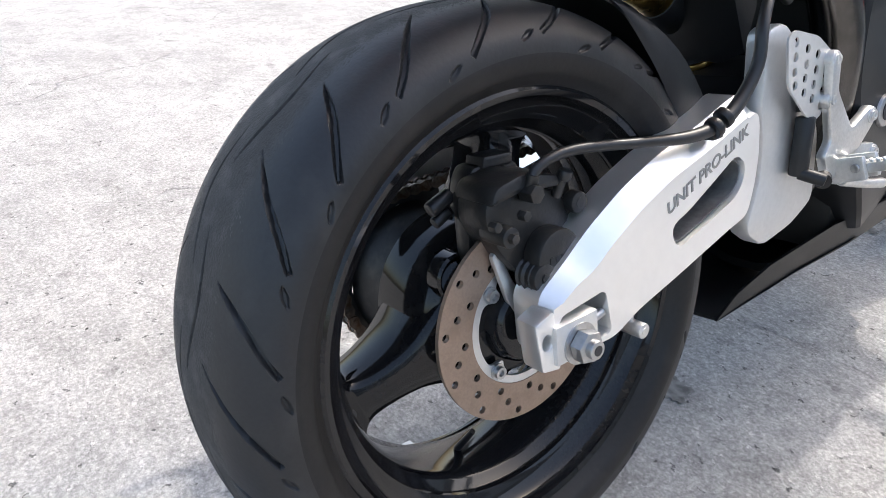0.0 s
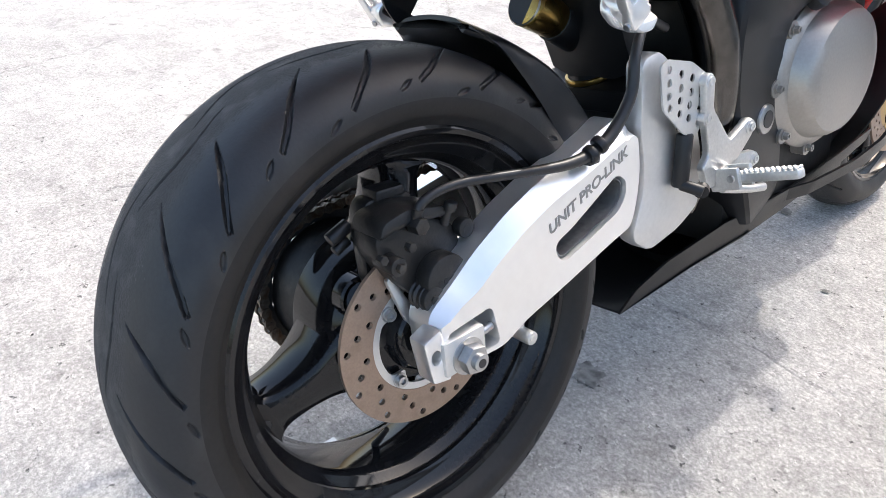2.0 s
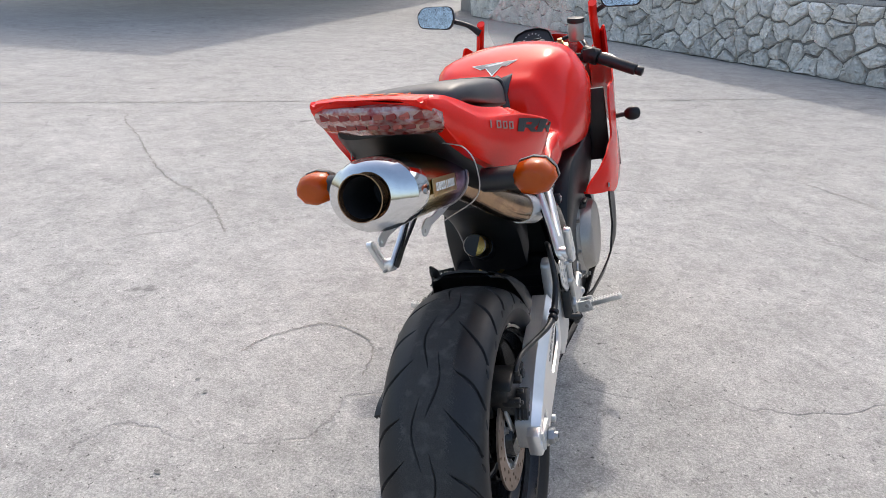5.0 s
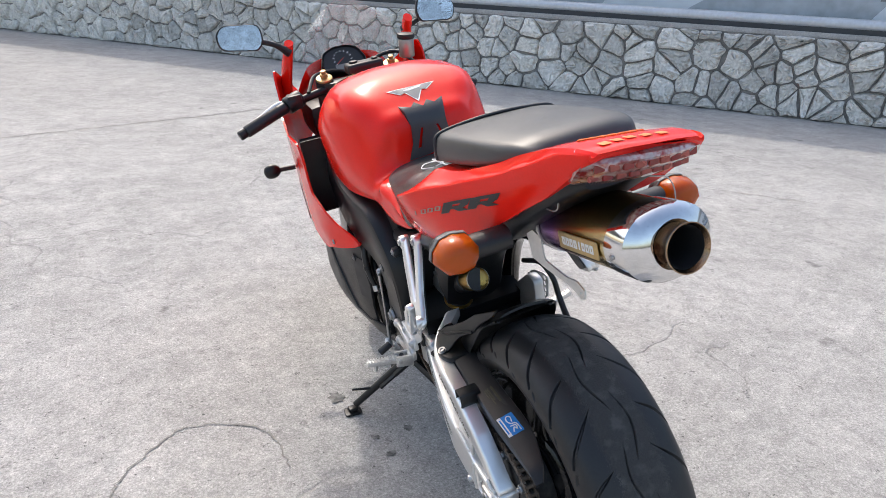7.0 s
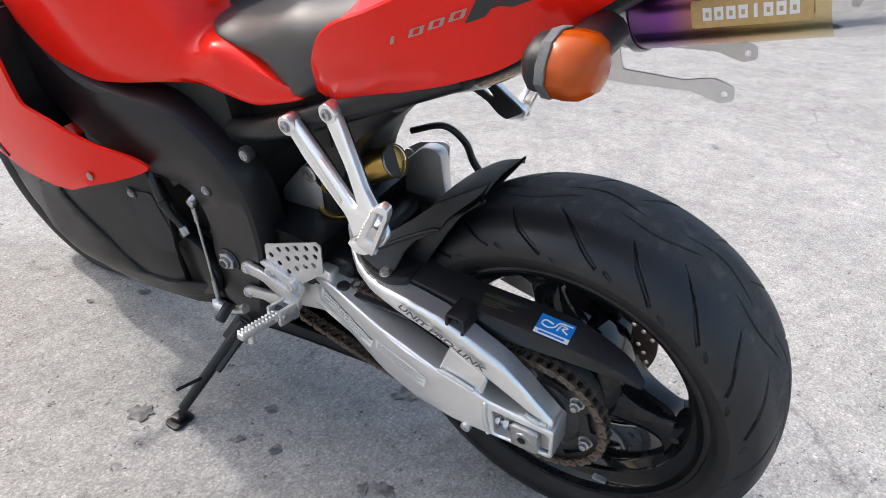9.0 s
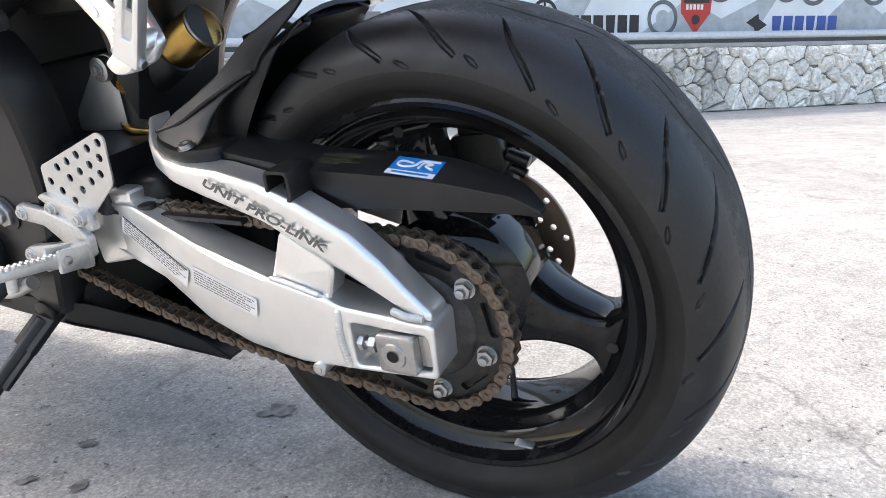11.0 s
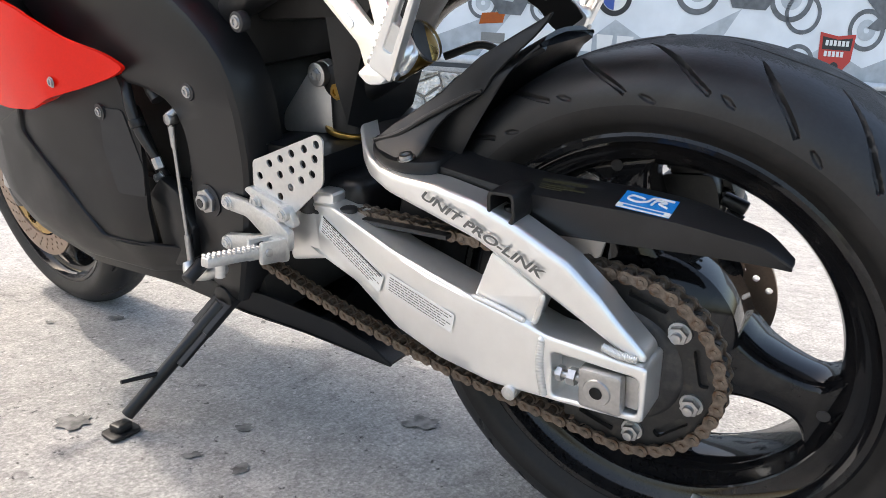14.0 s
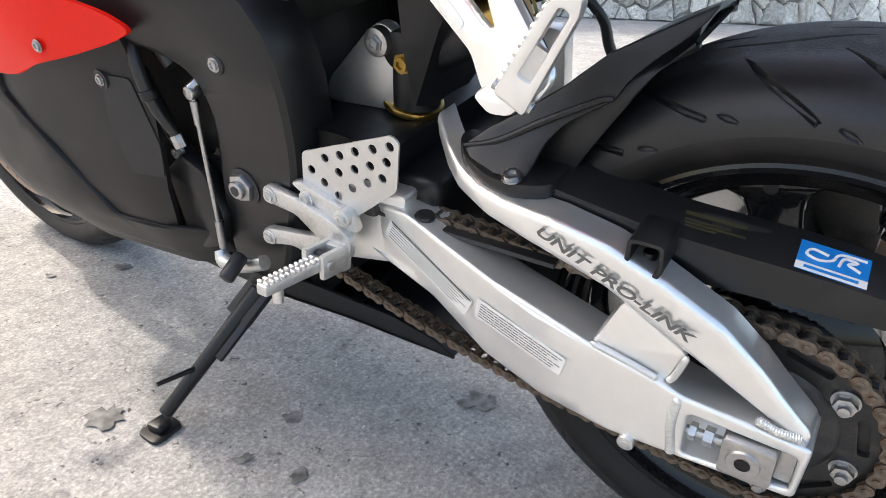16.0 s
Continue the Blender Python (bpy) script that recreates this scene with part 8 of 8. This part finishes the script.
for v in (0.74, 0.52):
    for k in range(6 if v > 0.6 else 5):
        on_banner(17.07, 0.98, 0.48, 0.58, [(0.17 + 0.115 * k, v), (0.25 + 0.115 * k, v), (0.25 + 0.115 * k, v + 0.11), (0.17 + 0.115 * k, v + 0.11)], M["white"], "shield_bar", 0.014)
disc_mark(17.31, 1.16, 0.06, 0, M["ink"], "shield_dot", 0.012)
on_banner(18.10, 0.98, 0.34, 0.25, [(0.0, 0.55), (0.55, 1.0), (0.60, 0.72), (1.0, 0.42), (0.45, 0.0), (0.40, 0.28)], M["ink"], "zigzag_badge", 0.006)
word_bars(18.52, 1.00, 6, 0.15, 0.20, M["banner_blue"])
printed_bike(18.2, 1.62, 1.25, False)
printed_bike(19.7, 1.58, 1.25, True)
printed_bike(16.02, 1.92, 1.42, False)
printed_bike(13.25, 1.58, 0.85, True)
printed_bike(11.4, 1.75, 1.1, False)
printed_bike(18.1, 2.45, 0.9, False)
disc_mark(14.42, 1.76, 0.21, 0.15, M["ink"], "round_badge", 0.006)
disc_mark(14.42, 1.76, 0.15, 0, M["white"], "round_badge_field", 0.006)
for a in (0, 180):
    quarter = [(0, 0)] + [(0.145 * math.cos(radians(a + k * 15)), 0.145 * math.sin(radians(a + k * 15))) for k in range(7)]
    on_banner(14.42, 1.76, 1, 1, quarter, M["banner_blue"], "badge_quarter", 0.010)
on_banner(17.15, 2.28, 0.44, 0.40, [(-0.5, 0.5), (-0.5, -0.3), (-0.35, -0.5), (0.35, -0.5), (0.5, -0.3), (0.5, 0.5), (0.36, 0.5), (0.36, -0.30), (-0.36, -0.30), (-0.36, 0.5)], M["ink"], "square_badge", 0.006)
on_banner(17.15, 2.28, 0.44, 0.40, [(-0.26, 0.42), (-0.14, 0.42), (-0.10, 0.05), (0.10, 0.05), (0.14, 0.42), (0.26, 0.42), (0.18, -0.22), (0.08, -0.22), (0.06, -0.05), (-0.06, -0.05), (-0.08, -0.22), (-0.18, -0.22)], M["ink"], "badge_letter", 0.006)
on_banner(12.86, 1.22, 0.30, 0.30, [(0, 0.45), (0.9, 0.55), (1.0, 0.95), (0.1, 0.85)], M["lens"], "orange_bar", 0.006)
on_banner(12.86, 1.16, 0.34, 0.14, [(0.1, 0), (0.9, 0), (0.9, 0.8), (0.1, 0.8)], M["ink_grey"], "text_bar", 0.006)
for k in range(7):
    on_banner(3.0 + 2.7 * k, B0 + 0.02, 2.2, 1.5 - 0.3 * (k % 2), [(0.0, 0.0), (0.30, 0.35), (0.55, 0.15), (1.0, 0.5), (0.8, 0.0)], M["banner_dark"], "printed_shade", 0.002)

# added shade casters: a wall behind the banner, its height set to shade the strip before it; an unseen canopy slab for
# the far side of the yard
fence = new("wall_upper", mesh_of("wall_upper", wall_box(-2, WALL_L + 2, 0.0, 3.75, -0.75, -0.55), M["mortar"], smooth=False))
tagged(fence, "plain wall added behind the banner to shade the strip before it", "wall", kind="structure")
shade_roof = new("roof", mesh_of("roof", box(-15.9, -5.9, 9.5, 28.5, 4.0, 4.15), M["mortar"], smooth=False))
tagged(shade_roof, "plain unseen slab added to shade the far side of the yard", "roof", kind="structure")


# ---------- stones of the wall, each an uneven block of its own
def clip(poly, p, n):
    out = []
    for i, a in enumerate(poly):
        b = poly[(i + 1) % len(poly)]
        da, db = (a - p).dot(n), (b - p).dot(n)
        if da <= 0:
            out.append(a)
        if da * db < 0:
            out.append(a + (b - a) * (da / (da - db)))
    return out


def wall_stones(s0, s1, seed):
    rnd = random.Random(seed)
    pts, h = [], 0.09
    for row in range(4):
        s = s0 - 0.3 + rnd.random() * 0.2
        while s < s1 + 0.3:
            pts.append(Vector((s, 0.10 + row * 0.21 + rnd.uniform(-0.10, 0.10))))
            if rnd.random() < 0.28:
                pts.append(Vector((s + rnd.uniform(0.05, 0.12), 0.10 + row * 0.21 + rnd.choice((-0.1, 0.1)))))
            s += rnd.uniform(0.13, 0.42)
    cells = []
    for i, p in enumerate(pts):
        poly = [Vector((p.x - 0.6, 0.0)), Vector((p.x + 0.6, 0.0)), Vector((p.x + 0.6, WALL_H)), Vector((p.x - 0.6, WALL_H))]
        for q in pts:
            if q is not p and (q - p).length < 0.9:
                poly = clip(poly, (p + q) / 2, q - p)
                if len(poly) < 3:
                    break
        if len(poly) >= 3:
            cells.append((p, poly))
    return cells


rnd = random.Random(4)
stones, rest = 0, bmesh.new()
for p, poly in wall_stones(0.3, WALL_L - 0.3, 7):
    mid = sum(poly, Vector((0, 0))) / len(poly)
    near = 2.6 < mid.x < 17.5
    rough = []
    for q, q2 in zip(poly, poly[1:] + poly[:1]):
        rough.append(q)
        if (q2 - q).length > 0.07:
            rough.append(q.lerp(q2, rnd.uniform(0.35, 0.65)) + Vector((rnd.uniform(-0.016, 0.016), rnd.uniform(-0.016, 0.016))))
    edge = rounded([mid + (q - mid) * (1 - min(0.45, rnd.uniform(0.006, 0.014) / max(0.03, (q - mid).length))) for q in rough], 0.030, 2)
    out = rnd.uniform(0.015, 0.06)
    tilt = Vector((rnd.uniform(-0.12, 0.12), rnd.uniform(-0.12, 0.12)))
    bm = bmesh.new()
    rows = []
    for k, depth in ((1.0, -0.06), (0.975, out * 0.30), (0.90, out * 0.78), (0.72, out * 1.05), (0.36, out * 1.22)):
        ring = []
        for q in edge:
            r = (q - mid) * k
            ring.append(bm.verts.new(Vector((r.x, r.y, FACE * (depth + (r.dot(tilt) if depth > 0 else 0) + (rnd.uniform(-0.016, 0.016) if k < 0.99 else 0))))))
        rows.append(ring)
    m = len(edge)
    for a, b in zip(rows, rows[1:]):
        for i in range(m):
            bm.faces.new((a[i], a[(i + 1) % m], b[(i + 1) % m], b[i]))
    bm.faces.new(rows[-1])
    place = WALL @ Matrix.Translation((mid.x, mid.y, 0))
    if near and stones < 300:
        ob = new("stone", mesh_of("stone", bm, M["stone"], 14))
        ob.parent = wall
        ob.matrix_local = place
        stones += 1
    else:
        moved(bm, place)
        rest = join(rest, bm)
far_stones = part("stones", rest, M["stone"], wall, angle=25)
tagged(far_stones, "grey rubble stones further along the wall", kind="stuff")
